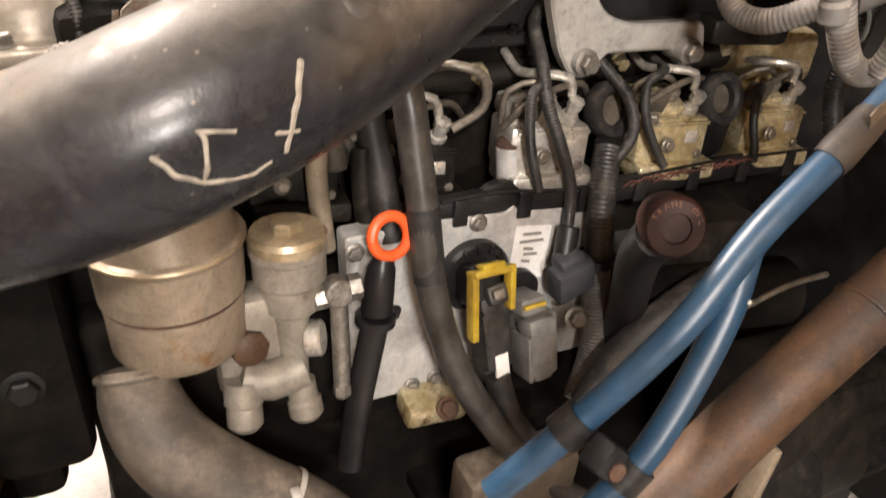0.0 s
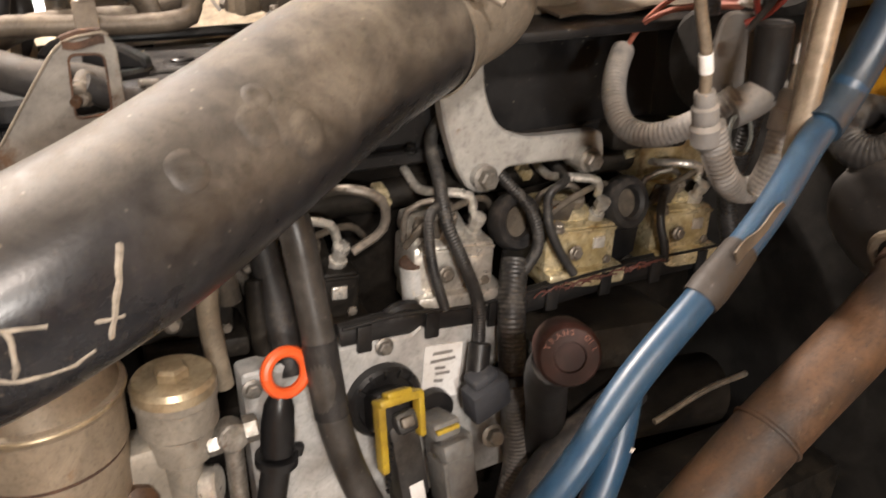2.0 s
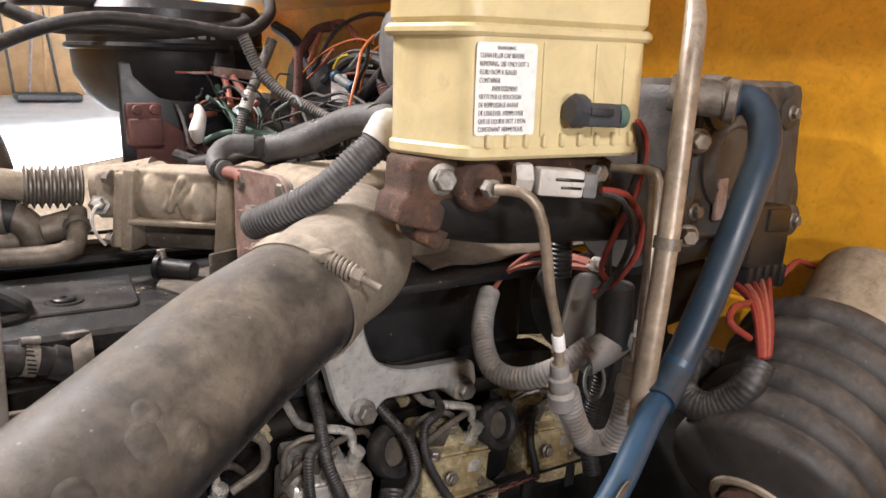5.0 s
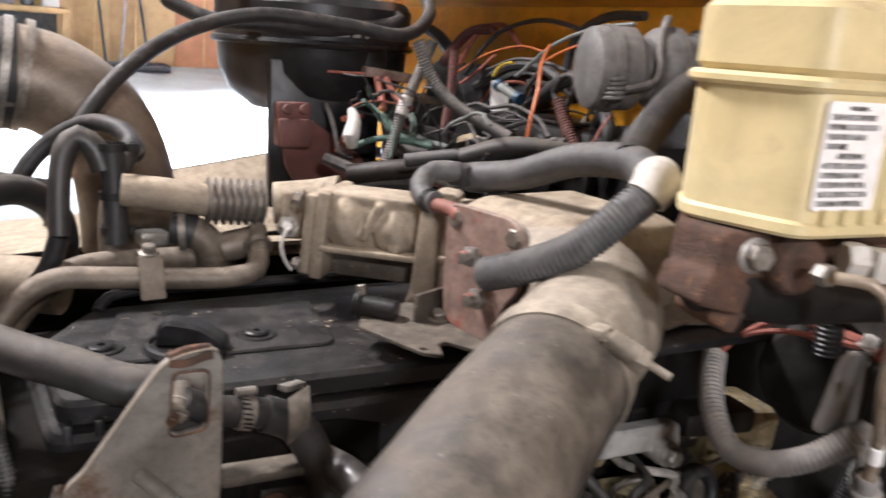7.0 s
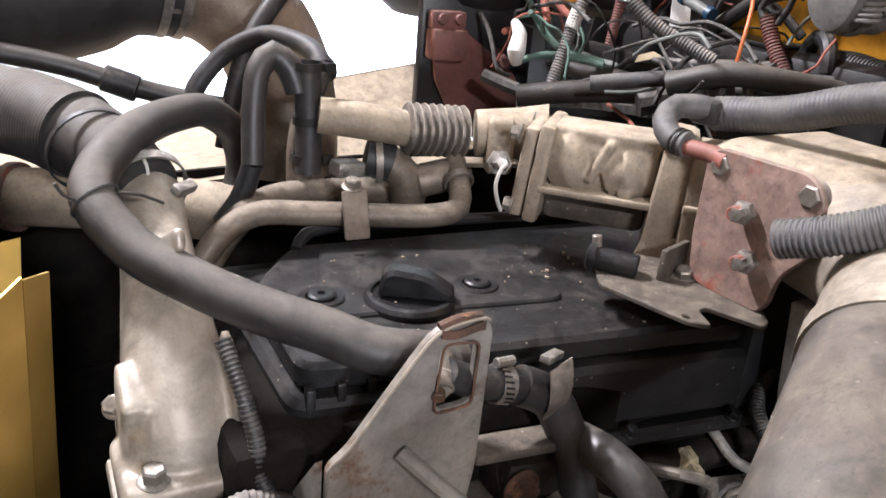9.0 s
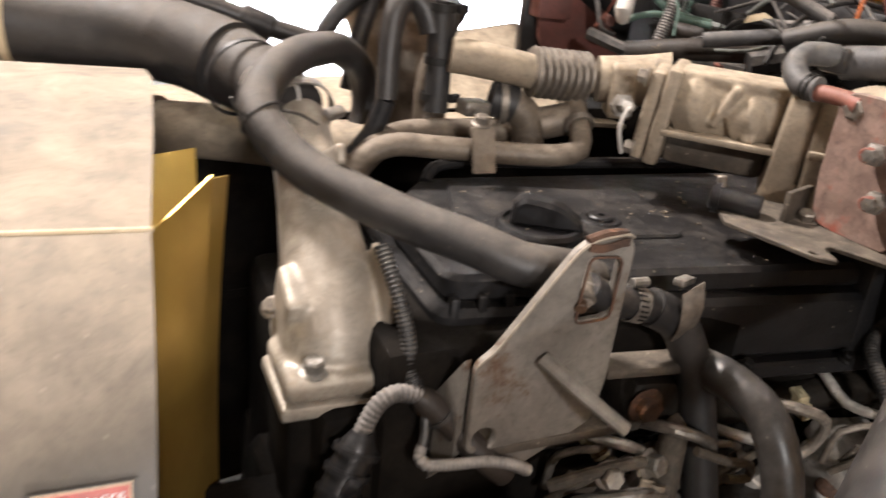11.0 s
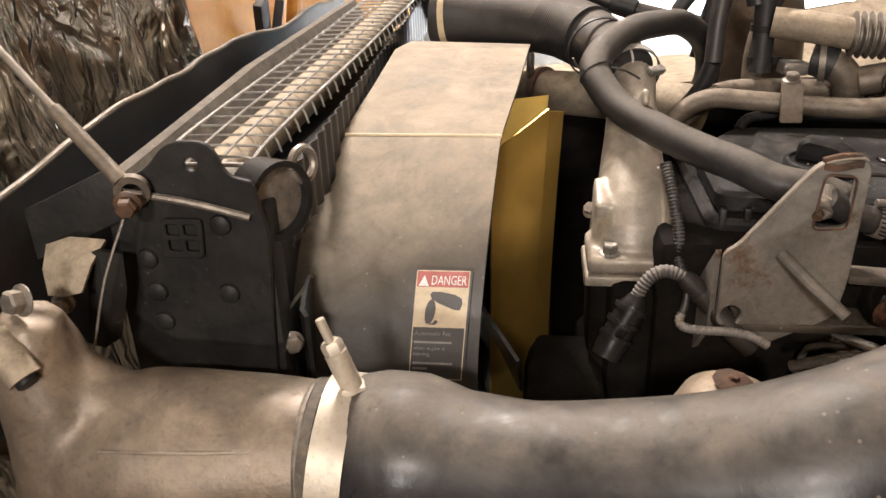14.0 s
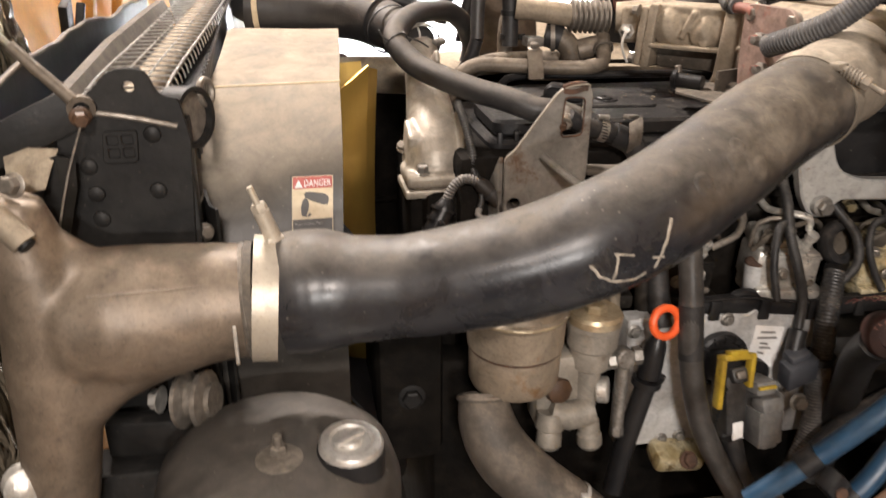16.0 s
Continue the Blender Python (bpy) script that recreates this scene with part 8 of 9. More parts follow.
# These two blocks are near-black copies of the brighter ones.
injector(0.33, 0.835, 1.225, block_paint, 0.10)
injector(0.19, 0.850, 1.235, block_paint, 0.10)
for x, y, z in ((0.580, 0.778, 1.270), (0.746, 0.770, 1.265)):
    g = thing("rubber_ring_boot", (x, y, z), "black rubber ring boot with hollow centre", "seal", group="ring boots")
    part("ring", lathe((x, y + 0.02, z), (0.1, -1, 0.25), [(0.034, 0), (0.036, 0.006), (0.036, 0.018), (0.033, 0.023), (0.024, 0.024), (0.020, 0.020), (0.020, 0.006), (0.018, 0.004), (0.0, 0.004)], 32), dark_rubber, g)
    part("core", lathe((x, y + 0.018, z), (0.1, -1, 0.25), [(0.0195, 0.004), (0.0195, 0.009), (0.010, 0.010), (0, 0.010)], 20), grimy_shade_plate, g)
    part("flap", sheet([[(x - 0.018 + 0.045 * u, y + 0.008 + 0.01 * v, z - 0.032 - 0.062 * v + 0.02 * u) for u in (0, 0.5, 1)] for v in (0, 0.5, 1)], 0.004), black_plastic, g)
settle(0.012, 0.006, -0.004)
sc = thing("capped_stud", (0.433, 0.79, 1.19), "aluminium cylinder stud with rusty cap", "stud")
part("barrel", cyl((0.433, 0.785, 1.195), (0.430, 0.785, 1.250), 0.0165, 20), plate_alu, sc)
part("cap", lathe((0.430, 0.785, 1.250), (0, 0, 1), [(0.0165, 0), (0.0165, 0.004), (0.013, 0.008), (0.008, 0.010), (0, 0.010)], 20), rust_heavy, sc)
settle()
fr2 = thing("fuel_rail", (0.5, 0.88, 1.33), "near-black fuel rail with paler fittings", "fuel rail")
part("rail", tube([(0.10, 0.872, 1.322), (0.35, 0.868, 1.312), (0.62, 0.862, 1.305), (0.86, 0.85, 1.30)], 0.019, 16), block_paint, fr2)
for x in (0.18, 0.30, 0.43, 0.63, 0.80):
    part("union", lathe((x, 0.862, 1.318), (0, -1, -0.3), [(0.013, 0), (0.013, 0.015), (0.009, 0.017), (0.009, 0.03)], 6), oily_alu, fr2)
for x in (0.22, 0.36):
    part("injector_pipe", tube([(x, 0.85, 1.33), (x + 0.015, 0.81, 1.345), (x + 0.05, 0.80, 1.33), (x + 0.055, 0.81, 1.29), (x + 0.02, 0.82, 1.265)], 0.0058, 10), dull_steel, fr2)
part("riser", tube([(0.215, 0.80, 1.30), (0.205, 0.79, 1.26), (0.205, 0.785, 1.20), (0.208, 0.785, 1.16)], 0.012, 14), cast_dust, fr2)
part("riser", tube([(0.26, 0.80, 1.27), (0.258, 0.795, 1.22), (0.26, 0.79, 1.17)], 0.013, 14), block_paint, fr2)
solo("oily_casting", box((0.88, 0.86, 1.30), (0.14, 0.10, 0.08), (0, 6, -8), 0.02), oily_alu, "oil stained casting near the firewall end of head", "casting")
solo("oily_casting", box((0.80, 0.82, 1.345), (0.12, 0.06, 0.035), (0, 4, -8), 0.012), block_paint, "near-black casting below the shield", "casting")
hr = thing("harness_channel", (0.6, 0.76, 1.16), "black plastic harness channel with frayed wiring", "channel")
run = [(0.335, 1.190), (0.40, 1.190), (0.50, 1.176), (0.60, 1.174), (0.73, 1.174), (0.90, 1.164)]
part("channel", tube([(x, 0.764 + 0.012 * abs(x - 0.6), z) for x, z in run], 0.0135, 12, flat=(0.8, 1.35)), black_plastic, hr)
for k in range(7):
    x = 0.36 + 0.085 * k
    part("channel_clip", box((x, 0.751, float(np.interp(x, [p[0] for p in run], [p[1] for p in run]))), (0.018, 0.006, 0.033), (0, 4, 0), 0.002), black_plastic, hr)
part("channel_lip", tube([(x, 0.750, z + 0.019) for x, z in run], 0.0022, 8), black_plastic, hr)
part("hump", torus((0.415, 0.768, 1.178), (0, 1, 0), 0.030, 0.008, 24, 8), black_plastic, hr)
fz = bmesh.new()
fzr = random.Random(3)
for k in range(16):
    x = 0.59 + k * 0.012
    tube([(x, 0.755, 1.178), (x + fzr.uniform(0.0, 0.02), 0.745, 1.188 + fzr.uniform(0, 0.006)), (x + fzr.uniform(0.02, 0.05), 0.752, 1.18)], 0.0012, 5, 0.02, True, fz)
part("frayed_wiring", fz, red_dark, hr)["kind"] = "stuff"
for pts, r in (([(0.545, 0.856, 1.415), (0.520, 0.852, 1.400), (0.494, 0.838, 1.378), (0.478, 0.790, 1.345), (0.471, 0.757, 1.301), (0.487, 0.748, 1.252), (0.506, 0.748, 1.195), (0.503, 0.742, 1.150)], 0.0092),
               ([(0.462, 0.765, 1.322), (0.449, 0.757, 1.318), (0.447, 0.752, 1.264), (0.463, 0.752, 1.200)], 0.0072),
               ([(0.560, 0.852, 1.385), (0.563, 0.845, 1.358), (0.570, 0.800, 1.328), (0.588, 0.762, 1.292), (0.590, 0.750, 1.250), (0.556, 0.750, 1.210), (0.535, 0.748, 1.19)], 0.0085),
               ([(0.672, 0.845, 1.318), (0.660, 0.80, 1.316), (0.632, 0.760, 1.322), (0.608, 0.755, 1.312), (0.606, 0.752, 1.280), (0.624, 0.752, 1.237), (0.648, 0.752, 1.200)], 0.0068),
               ([(0.81, 0.77, 1.28), (0.79, 0.755, 1.27), (0.788, 0.752, 1.24), (0.80, 0.752, 1.20), (0.805, 0.755, 1.18)], 0.0068)):
    solo("injector_loom", corrugated(pts, r * 0.88, 0.0042, 0.0011, 12), conduit_dark, "thin ribbed injector loom", "conduit", group="injector looms")
hv = thing("wiring_harness", (0.54, 0.73, 1.0), "dusty taped wiring trunk dropping past the module", "wiring")
part("trunk", corrugated([(0.566, 0.764, 1.232), (0.552, 0.746, 1.205), (0.541, 0.730, 1.17), (0.538, 0.722, 1.12), (0.538, 0.722, 1.09)], 0.0175, 0.006, 0.0014, 16), conduit_dark, hv)
part("ribbed_trunk", corrugated([(0.538, 0.722, 1.095), (0.545, 0.723, 1.03), (0.546, 0.718, 0.97), (0.52, 0.705, 0.90)], 0.0185, 0.007, 0.0016, 16), conduit_mat, hv)
part("ring", ring_band((0.536, 0.722, 1.105), (0, 0, 1), 0.021, 0.012, 0.003), black_plastic, hv)
pg = thing("module_plug", (0.49, 0.72, 1.12), "dusty dark sensor plug hanging by the module", "plug")
part("stem", cyl((0.502, 0.738, 1.150), (0.487, 0.722, 1.105), 0.014, 14), black_plastic, pg)
part("body", box((0.497, 0.715, 1.090), (0.056, 0.03, 0.050), (10, -14, 6), 0.006), dark_plug, pg)
part("shoulder", box((0.490, 0.716, 1.118), (0.036, 0.026, 0.016), (10, -14, 6), 0.005), dark_plug, pg)

# ---- control module ----
em = thing("control_module", (0.4, 0.78, 0.95), "grey aluminium engine control module with white label", "control module")
o5 = rounded([(0.222, 0.950), (0.222, 1.184), (0.330, 1.184), (0.420, 1.176), (0.432, 1.186), (0.444, 1.174), (0.560, 1.162), (0.575, 0.940)], [0.006, 0.006, 0.004, 0.004, 0.003, 0.004, 0.006, 0.006])
part("plate", plate(o5, (0, 0.790, 0), (1, 0, 0), (0, 0, 1), 0.036, edge=0.003), plate_alu, em)
for x, z in ((0.231, 1.166), (0.384, 1.172), (0.298, 0.958), (0.508, 1.035), (0.33, 0.962)):
    part("bolt", hexbolt((x, 0.752, z), (0, -1, 0), 0.017, 0.008), steel, em)
el = part("label", plate(rounded([(0.428, 1.084), (0.479, 1.075), (0.487, 1.148), (0.436, 1.156)], 0.003), (0, 0.7535, 0), (1, 0, 0), (0, 0, 1), 0.001), label_white, em, "white printed module label")
for k, (a, b, w) in enumerate(((0.446, 1.141, 0.026), (0.442, 1.131, 0.034), (0.448, 1.121, 0.014), (0.448, 1.113, 0.020), (0.446, 1.104, 0.012))):
    part("text_bar", plate([(a, b), (a + w, b - 0.003), (a + w, b + 0.001), (a, b + 0.004)], (0, 0.7524, 0), (1, 0, 0), (0, 0, 1), 0.0005), label_grey, el)
part("round_socket", lathe((0.378, 0.752, 1.105), (0, -1, 0), [(0.046, -0.004), (0.046, 0.010), (0.042, 0.014), (0.036, 0.014), (0.034, 0.010), (0.0, 0.010)], 32), black_plastic, em)
for k in range(5):
    a = radians(40 + 25 * k)
    part("socket_rib", box((0.378 + 0.040 * math.cos(a), 0.737, 1.105 + 0.040 * math.sin(a)), (0.004, 0.006, 0.010), (0, 90 - math.degrees(a), 0), 0.001), black_plastic, em)
settle(-0.002, 0.018, 0.004)
part("plug_shell", box((0.374, 0.712, 1.102), (0.040, 0.060, 0.050), (-25, 0, 4), 0.008), black_plastic, em)
plug = box((0.381, 0.688, 1.050), (0.038, 0.044, 0.100), (-10, -3, 4), 0.007)
box((0.382, 0.683, 1.100), (0.030, 0.034, 0.026), (-30, -3, 4), 0.008, plug)
box((0.384, 0.690, 0.990), (0.030, 0.036, 0.036), (-10, -3, 4), 0.008, plug)
pbdy = part("plug_body", plug, conduit_dark, em, "dusty black module plug")
for k in range(9):
    part("side_rib", box((0.3605 - 0.0004 * k, 0.668 + 0.0014 * k, 1.086 - 0.009 * k), (0.003, 0.006, 0.0045), (-10, -3, 4), 0.001), black_plastic, pbdy)
part("latch", box((0.380, 0.668, 1.109), (0.016, 0.010, 0.012), (-30, 0, 4), 0.003), dull_steel, pbdy)
ycl = part("yellow_lever", box((0.374, 0.676, 1.137), (0.054, 0.024, 0.009), (-25, 3, 4), 0.002), yellow_clip, em, "worn yellow locking lever")
part("lever_arm", box((0.350, 0.672, 1.096), (0.0085, 0.016, 0.082), (-8, 3, 4), 0.0015), yellow_clip, ycl)
part("lever_arm", box((0.397, 0.672, 1.112), (0.0075, 0.016, 0.050), (-8, 3, 4), 0.0015), yellow_clip, ycl)
part("lever_crown", box((0.373, 0.676, 1.144), (0.030, 0.018, 0.008), (-25, 3, 4), 0.002), yellow_clip, ycl)
part("sticker", box((0.386, 0.6610, 1.012), (0.018, 0.004, 0.030), (-10, -3, 4), 0), label_white, em, "small white sticker")
settle()
part("small_socket", lathe((0.440, 0.752, 1.072), (0, -1, 0), [(0.026, -0.004), (0.026, 0.012), (0.018, 0.014), (0, 0.014)], 24), black_plastic, em)
gp = box((0.442, 0.705, 1.020), (0.042, 0.050, 0.084), (-10, 0, 4), 0.006)
box((0.436, 0.690, 1.052), (0.040, 0.034, 0.024), (-22, 0, 4), 0.007, gp)
box((0.448, 0.706, 0.978), (0.034, 0.044, 0.030), (-10, 0, 8), 0.008, gp)
gpl = part("grey_plug", gp, grey_plug, em, "dusty grey module plug")
part("side_step", box((0.4185, 0.690, 1.012), (0.006, 0.040, 0.060), (-10, 0, 4), 0.002), grey_plug, gpl)
part("grey_plug_neck", box((0.430, 0.715, 1.073), (0.036, 0.05, 0.022), (-14, 0, 4), 0.005), grey_plug, em)
part("yellow_tab", box((0.430, 0.689, 1.082), (0.030, 0.006, 0.005), (-14, 0, 4), 0.001), yellow_clip, em)
part("cable_exit", tube([(0.380, 0.684, 1.0), (0.395, 0.67, 0.94), (0.43, 0.655, 0.88)], 0.016, 14), dark_rubber, em)
th2 = thing("thick_hose", (0.3, 0.71, 1.0), "thick grey black rubber hose running down past module", "hose")
part("sleeve", tube([(0.294, 0.709, 1.230), (0.295, 0.701, 1.185), (0.296, 0.693, 1.147)], 0.0184, 22), dark_rubber, th2)
part("hose", tube([(0.270, 0.854, 1.386), (0.275, 0.801, 1.395), (0.282, 0.764, 1.385), (0.289, 0.737, 1.345), (0.292, 0.724, 1.290), (0.294, 0.709, 1.230), (0.296, 0.693, 1.147), (0.320, 0.678, 1.039), (0.371, 0.660, 0.936), (0.434, 0.648, 0.845), (0.497, 0.640, 0.778)], 0.0175, 22), worn_grey_hose, th2)
settle(-0.005, -0.003, 0.003)
ds = thing("oil_dipstick", (0.25, 0.72, 1.0), "black oil dipstick with orange pull ring", "dipstick")
part("pull_ring", torus((0.262, 0.712, 1.200), (0.15, -1, 0.25), 0.0215, 0.0062, 36, 10), orange_ring, ds, "bright orange pull ring")
part("grip", tube([(0.256, 0.712, 1.180), (0.251, 0.711, 1.165), (0.246, 0.710, 1.135), (0.243, 0.709, 1.112)], [0.009, 0.0155, 0.0175, 0.0175], 20), black_plastic, ds)
part("collar", ring_band((0.241, 0.708, 1.104), (0.12, 0, 1), 0.0165, 0.010, 0.006), black_plastic, ds)
part("tab", box((0.262, 0.712, 1.105), (0.018, 0.010, 0.014), (0, 20, 0), 0.002), black_plastic, ds)
part("tube", tube([(0.242, 0.708, 1.104), (0.228, 0.705, 1.05), (0.212, 0.700, 0.99), (0.196, 0.69, 0.92)], 0.0155, 18), black_plastic, ds)

settle()
# ---- fuel filter ----
ff = thing("fuel_filter_housing", (0.08, 0.72, 1.0), "dusty pale cast aluminium fuel filter housing", "filter")
part("bowl", lathe((0.036, 0.735, 1.111), (0.01, -0.02, 1), [(0.030, -0.004), (0.052, 0), (0.062, 0.006), (0.0665, 0.016), (0.0675, 0.062), (0.0660, 0.066), (0.0660, 0.069), (0.0700, 0.072), (0.0715, 0.120), (0.0745, 0.123), (0.0755, 0.127), (0.0745, 0.131), (0.0700, 0.133), (0.064, 0.150), (0.058, 0.182), (0.046, 0.208), (0.026, 0.222), (0, 0.226)], 52), filter_cast, ff)
part("rust_mark", lathe((0.0386, 0.7299, 1.3385), (0.1, -0.1, 1), [(0.020, 0), (0.016, 0.0025), (0.006, 0.004), (0.004, 0.007), (0, 0.007)], 9), rust_heavy, ff, "dark rusty mark on the dome")
part("bowl_rim", torus((0.0372, 0.7326, 1.2385), (0.01, -0.02, 1), 0.0735, 0.0028, 52, 8), brass_cap, ff)
part("tier_seam", torus((0.0367, 0.7337, 1.1785), (0.01, -0.02, 1), 0.0664, 0.0016, 52, 6), rust_heavy, ff, "brown seam between the tiers")
part("small_bowl", lathe((0.150, 0.722, 1.135), (0.01, -0.02, 1), [(0.026, 0), (0.030, 0.004), (0.033, 0.035), (0.038, 0.040), (0.038, 0.068), (0.040, 0.070), (0.040, 0.078)], 36), filter_grey, ff)
cp2 = part("cap", lathe((0.151, 0.7205, 1.213), (0.01, -0.02, 1), [(0.040, 0), (0.0405, 0.010), (0.037, 0.015), (0.030, 0.014), (0, 0.015)], 36), brass_cap, ff, "brass tinted screw cap")
part("cap_hex", lathe((0.151, 0.7200, 1.227), (0.01, -0.02, 1), [(0.0165, 0), (0.0165, 0.009), (0.013, 0.012), (0, 0.012)], 6), brass_cap, cp2)
part("column", tube([(0.147, 0.720, 1.145), (0.145, 0.715, 1.09), (0.144, 0.712, 1.05)], [0.022, 0.016, 0.015], 20), filter_grey, ff)
part("body_web", box((0.105, 0.735, 1.10), (0.08, 0.05, 0.12), (0, 0, 0), 0.012), filter_grey, ff)
part("plug", lathe((0.098, 0.705, 1.108), (0.2, -1, 0.1), [(0.021, -0.02), (0.020, 0.006), (0.014, 0.010), (0, 0.011)], 8), rust_pipe, ff, "rusty drain plug")
part("lower_bar", tube([(0.085, 0.705, 1.075), (0.115, 0.700, 1.065), (0.15, 0.702, 1.07)], 0.022, 18), filter_grey, ff)
part("outlet", lathe((0.086, 0.70, 1.075), (-0.1, -0.25, -1), [(0.020, 0), (0.021, 0.025), (0.017, 0.028), (0.019, 0.034), (0.019, 0.05), (0.014, 0.056)], 20), filter_grey, ff)
part("outlet", lathe((0.146, 0.70, 1.055), (0.05, -0.2, -1), [(0.016, 0), (0.016, 0.02), (0.019, 0.024), (0.019, 0.04), (0.014, 0.046)], 20), filter_grey, ff)
part("side_plug", cyl((0.160, 0.712, 1.098), (0.176, 0.704, 1.100), 0.020, 20), bright_alu, ff)
ln = thing("fuel_line_fitting", (0.19, 0.7, 1.05), "steel banjo fuel line with hex fittings", "fuel line")
part("union", lathe((0.168, 0.703, 1.150), (1, -0.12, 0.12), [(0.007, -0.012), (0.009, 0.0), (0.012, 0.002), (0.012, 0.014), (0.010, 0.016)], 6), steel, ln)
part("banjo", cyl((0.192, 0.712, 1.155), (0.194, 0.688, 1.158), 0.0155, 20), steel, ln)
part("banjo_hex", lathe((0.206, 0.699, 1.158), (1, -0.1, 0.05), [(0.014, 0), (0.014, 0.012), (0.011, 0.014)], 6), steel, ln)
part("line", tube([(0.194, 0.700, 1.150), (0.193, 0.698, 1.11), (0.191, 0.695, 1.06), (0.189, 0.690, 1.035)], [0.010, 0.0095, 0.0095, 0.009], 14), steel, ln)
part("nut", lathe((0.189, 0.690, 1.042), (-0.05, -0.2, -1), [(0.010, 0), (0.010, 0.012), (0.006, 0.016)], 6), steel, ln)
lo2 = thing("lower_elbow_hose", (0.02, 0.68, 0.98), "large dusty tan rubber elbow hose with cable tie", "hose")
part("hose", tube([(-0.012, 0.715, 1.105), (-0.014, 0.700, 1.085), (-0.006, 0.682, 1.055), (0.014, 0.662, 1.025), (0.060, 0.640, 0.985), (0.115, 0.615, 0.945), (0.16, 0.60, 0.89)], [0.036, 0.040, 0.043, 0.045, 0.044, 0.043, 0.043], 32), elbow_rubber, lo2)
part("lip", torus((-0.012, 0.714, 1.104), (0.05, 0.5, 1), 0.037, 0.0045, 32, 8), elbow_rubber, lo2)
zt = part("cable_tie", ring_band((0.098, 0.622, 0.958), (0.75, -0.35, -0.55), 0.0440, 0.006, 0.0012, 32), tape_white, lo2, "white cable tie")
part("tie_head", box((0.108, 0.598, 0.998), (0.010, 0.014, 0.008), (0, 0, 0), 0.002), tape_white, zt)

# ---- transmission filler, underside ----
of = thing("transmission_oil_filler", (0.45, 0.5, 1.2), "red transmission oil filler cap, darkened for shade", "filler cap")
capz = lathe((0.458, 0.518, 1.267), (-0.42, -0.88, 0.25), [(0.024, -0.03), (0.0275, -0.02), (0.0296, 0.0), (0.0296, 0.010), (0.0285, 0.016), (0.026, 0.019), (0.0145, 0.0205), (0.0135, 0.018), (0, 0.018)], 18)
part("cap", capz, cap_red, of)
nx = Vector((-0.42, -0.88, 0.25)).normalized()
ux = Vector((0.90, -0.43, 0)).normalized()
vx = nx.cross(ux).normalized()
if vx.z < 0:
    vx = -vx
cen = vec((0.458, 0.518, 1.267)) + nx * 0.0205
for k, ch_ in enumerate("TRANS OIL"):
    a = radians(158 - 17 * k)
    p = cen + (ux * math.cos(a) + vx * math.sin(a)) * 0.0200
    if ch_ != " ":
        letters(ch_, p, ux * math.sin(a) - vx * math.cos(a), ux * math.cos(a) + vx * math.sin(a), 0.0052, cap_letter, of, lift=0.0)
part("tube", tube([(0.455, 0.525, 1.255), (0.50, 0.60, 1.18), (0.56, 0.68, 1.05), (0.60, 0.75, 0.85)], 0.024, 18), black_plastic, of)
ux_things = thing("starter_area", (0.68, 0.72, 0.95), "grimy castings low beside the engine", "castings")
part("casting", box((0.70, 0.80, 1.06), (0.26, 0.14, 0.12), (0, 6, -4), 0.03), block_paint, ux_things)
# Cylinder takes the near-black that stands for shade.
part("cylinder", cyl((0.60, 0.72, 1.02), (0.86, 0.70, 0.99), 0.05, 24), shade_black, ux_things)
part("hose", tube([(0.50, 0.66, 0.93), (0.54, 0.655, 1.0), (0.60, 0.65, 1.05), (0.68, 0.66, 1.07)], 0.022, 16), dark_rubber, ux_things)
part("rod", tube([(0.66, 0.60, 1.065), (0.74, 0.60, 1.083), (0.82, 0.61, 1.075)], 0.004, 8), dull_steel, ux_things)
part("bolt", hexbolt((0.498, 0.70, 1.04), (0, -1, 0.2), 0.022, 0.012), dull_steel, ux_things)
uc = thing("lower_casting", (0.30, 0.66, 0.9), "pale oily casting below the module with rusty bolt", "casting")
part("shelf", box((0.318, 0.735, 0.938), (0.085, 0.05, 0.035), (12, 6, 0), 0.010), oily_alu, uc)
part("bolt", hexbolt((0.326, 0.705, 0.948), (0, -0.8, 0.6), 0.022, 0.010), rust_heavy, uc)
part("lower", box((0.40, 0.66, 0.84), (0.16, 0.06, 0.10), (8, 0, 0), 0.012), tube_brown, uc)
gear = thing("lower_gearbox", (0.75, 0.6, 0.75), "dusty tan steering gear housing below the shaft", "gear housing")
part("housing", box((0.80, 0.60, 0.845), (0.30, 0.16, 0.22), (0, 8, 5), 0.03), block_paint, gear)
part("cover", cyl((0.72, 0.52, 0.83), (0.72, 0.50, 0.84), 0.06, 24), frame_black, gear)
part("rib", box((0.66, 0.515, 0.85), (0.014, 0.03, 0.14), (0, 14, 0), 0.004), cast_dust, gear)
part("pipe", cyl((0.40, 0.45, 1.02), (0.50, 0.43, 0.90), 0.008, 12), tape_white, gear)

# ---- hoses and looms by the lifting bracket ----
lm = thing("front_loom", (0.0, 0.85, 1.35), "black ribbed sensor loom with plug by thermostat housing", "conduit")
part("loom", corrugated([(-0.012, 0.925, 1.490), (-0.0033, 0.896, 1.454), (0.0024, 0.8805, 1.419), (0.0016, 0.876, 1.402), (0.007, 0.867, 1.387), (0.012, 0.860, 1.380)], 0.0068, 0.0045, 0.0016, 12), conduit_dark, lm)
part("trunk", tube([(0.006, 0.862, 1.384), (0.013, 0.860, 1.378), (0.026, 0.856, 1.3665), (0.041, 0.850, 1.351), (0.058, 0.834, 1.334), (0.080, 0.830, 1.315)], [0.009, 0.012, 0.0125, 0.012, 0.012, 0.012], 14), worn_tape, lm, "taped loom trunk")
part("trunk_tie", ring_band((0.026, 0.856, 1.3665), (0.65, -0.2, -0.72), 0.0128, 0.004, 0.0015, 18), conduit_dark, lm)
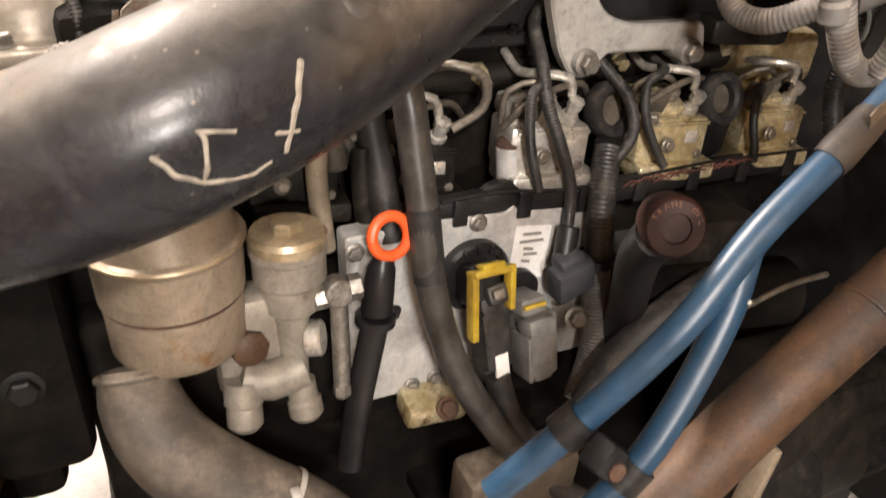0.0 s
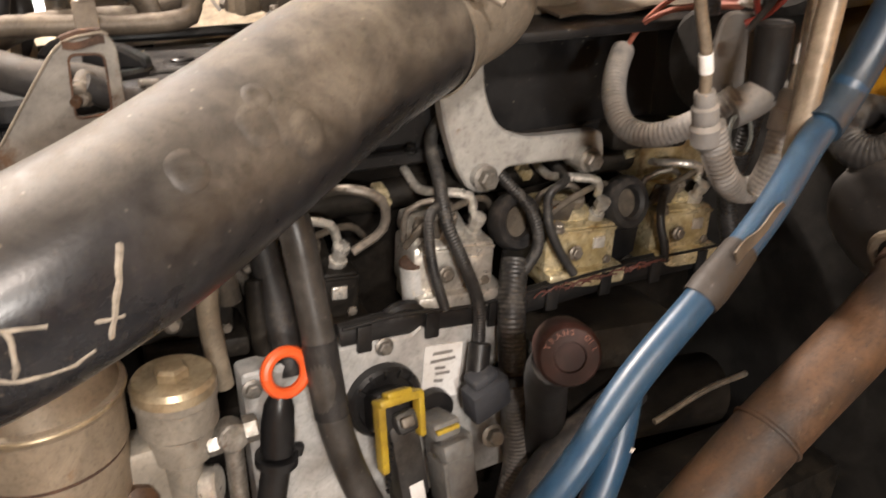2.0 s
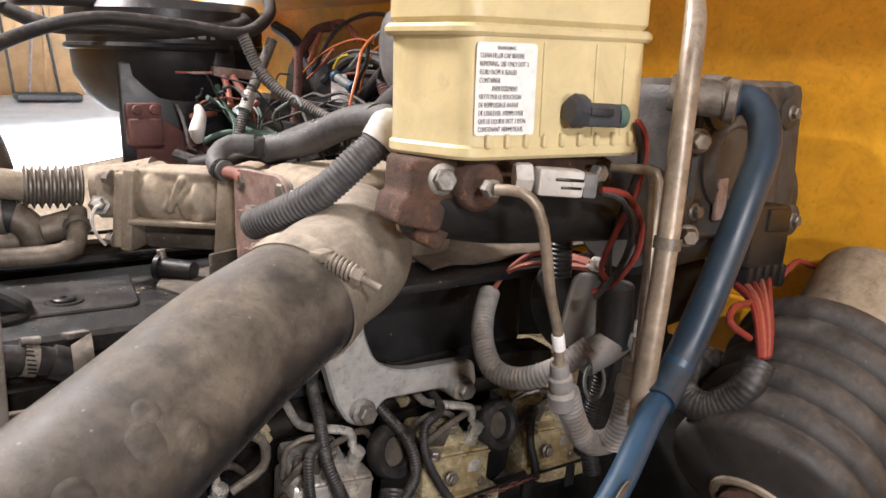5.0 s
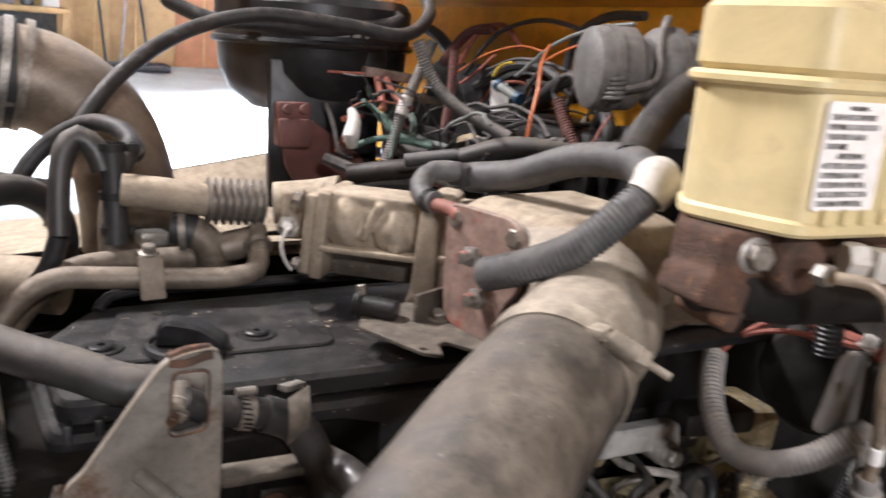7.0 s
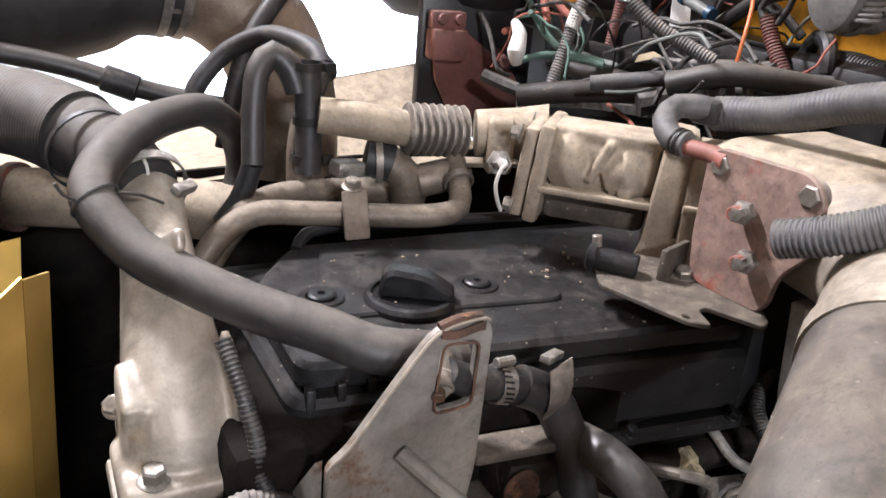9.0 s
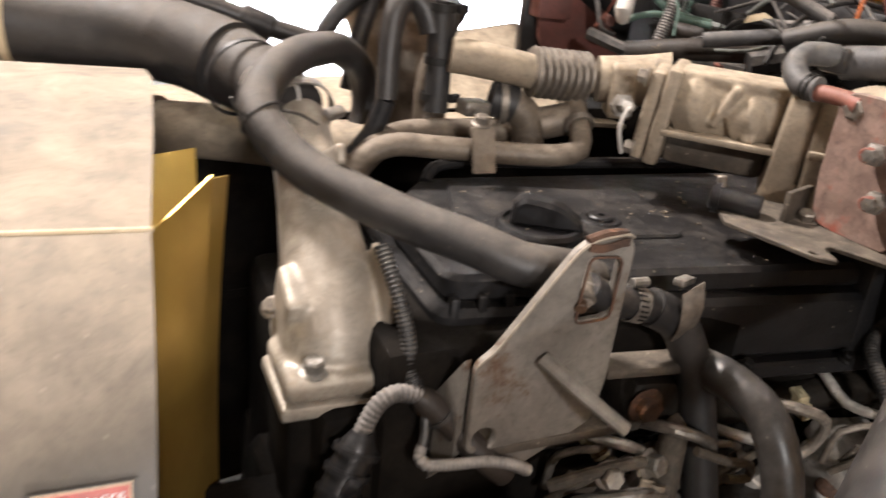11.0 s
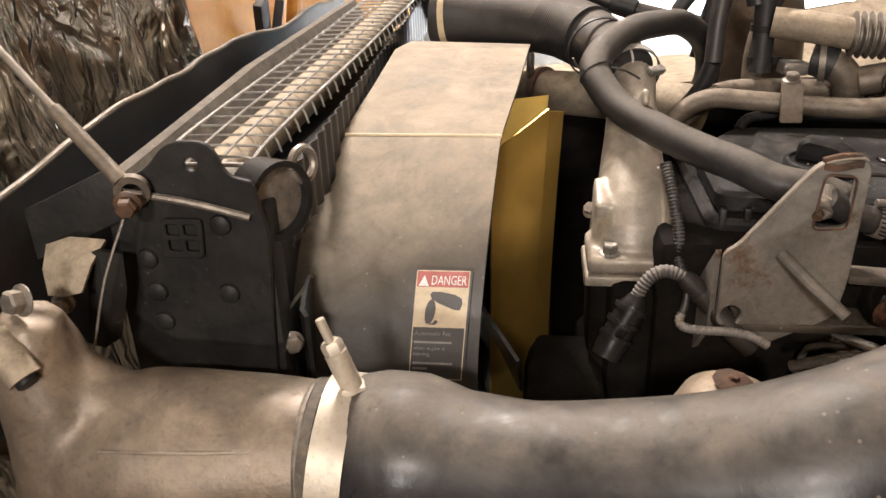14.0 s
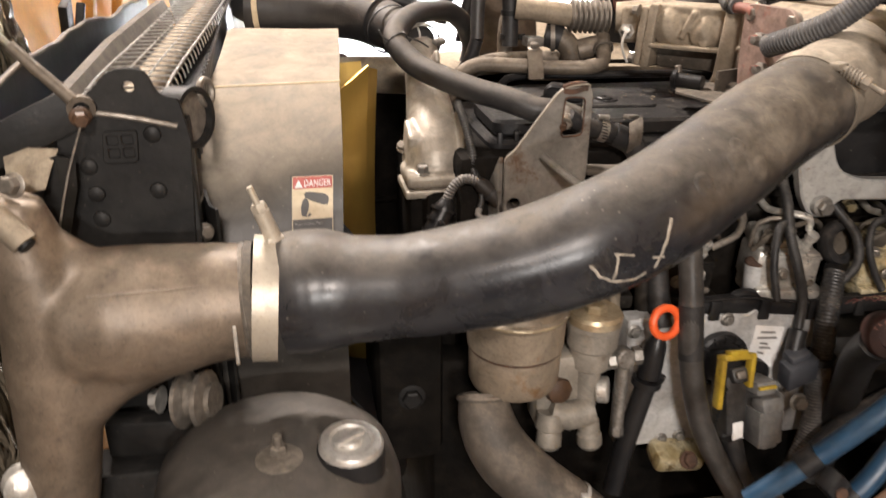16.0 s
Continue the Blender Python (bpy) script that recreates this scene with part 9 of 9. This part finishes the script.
part("loop", corrugated([(-0.041, 0.856, 1.360), (-0.036, 0.8575, 1.371), (-0.026, 0.860, 1.384), (-0.0134, 0.861, 1.3896), (0.002, 0.861, 1.3855), (0.012, 0.860, 1.378)], 0.0078, 0.005, 0.0018, 12), conduit_mat, lm)
plg = part("plug", tube([(-0.040, 0.8555, 1.362), (-0.044, 0.853, 1.350), (-0.054, 0.848, 1.331), (-0.067, 0.838, 1.3075), (-0.074, 0.832, 1.295)], [0.009, 0.0155, 0.0165, 0.0175, 0.016], 14), black_plastic, lm)
for k, (a, b, c) in enumerate(((-0.046, 0.852, 1.346), (-0.054, 0.848, 1.331), (-0.062, 0.842, 1.316))):
    part("plug_ring", ring_band((a, b, c), (0.4, 0.3, 0.86), 0.0165, 0.005, 0.0030, 18), black_plastic, plg)
part("latch", box((-0.060, 0.829, 1.326), (0.010, 0.008, 0.030), (20, 24, 0), 0.002), black_plastic, plg)
part("pale_lead", corrugated([(0.006, 0.842, 1.348), (0.003, 0.838, 1.341), (0.007, 0.833, 1.337), (0.024, 0.830, 1.335), (0.056, 0.821, 1.339), (0.075, 0.812, 1.339), (0.090, 0.812, 1.330)], 0.0052, 0.0045, 0.001, 12), conduit_pale, lm)
part("lead_stub", tube([(0.012, 0.856, 1.368), (0.010, 0.848, 1.356), (0.006, 0.842, 1.347)], 0.0042, 10), conduit_dark, lm)
hs = thing("head_fittings", (0.22, 0.84, 1.3), "tangle of steel pipes and fittings on the cylinder head", "fittings")
# Most parts here get dark colours to paint the shade under the bracket.
part("bracket_foot", box((0.22, 0.845, 1.395), (0.11, 0.03, 0.010), (0, 4, 0), 0.003), grimy_shade_plate, hs)
part("casting", box((0.245, 0.86, 1.355), (0.10, 0.06, 0.05), (0, 8, 0), 0.014), block_paint, hs)
part("plug", hexbolt((0.212, 0.828, 1.362), (0, -1, 0), 0.026, 0.010), rust_heavy, hs)
part("pipe", tube([(0.255, 0.83, 1.335), (0.235, 0.81, 1.325), (0.228, 0.80, 1.29), (0.23, 0.80, 1.25)], 0.013, 14), grimy_shade_plate, hs)
part("pipe", tube([(0.12, 0.82, 1.30), (0.16, 0.80, 1.325), (0.20, 0.80, 1.325), (0.235, 0.81, 1.30)], 0.0058, 10), grimy_shade_plate, hs)
part("pipe", tube([(0.14, 0.81, 1.285), (0.19, 0.79, 1.30), (0.245, 0.80, 1.275), (0.255, 0.82, 1.245)], 0.0058, 10), steel, hs)
part("union", hexbolt((0.165, 0.80, 1.318), (-0.3, -1, 0.4), 0.02, 0.014), dull_steel, hs)
part("union", hexbolt((0.205, 0.80, 1.322), (0.3, -1, 0.4), 0.02, 0.014), steel, hs)
part("wire_loop", tube([(0.245, 0.79, 1.335), (0.285, 0.785, 1.318), (0.315, 0.79, 1.305), (0.318, 0.79, 1.29), (0.29, 0.79, 1.295)], 0.0045, 8), grimy_shade_plate, hs)
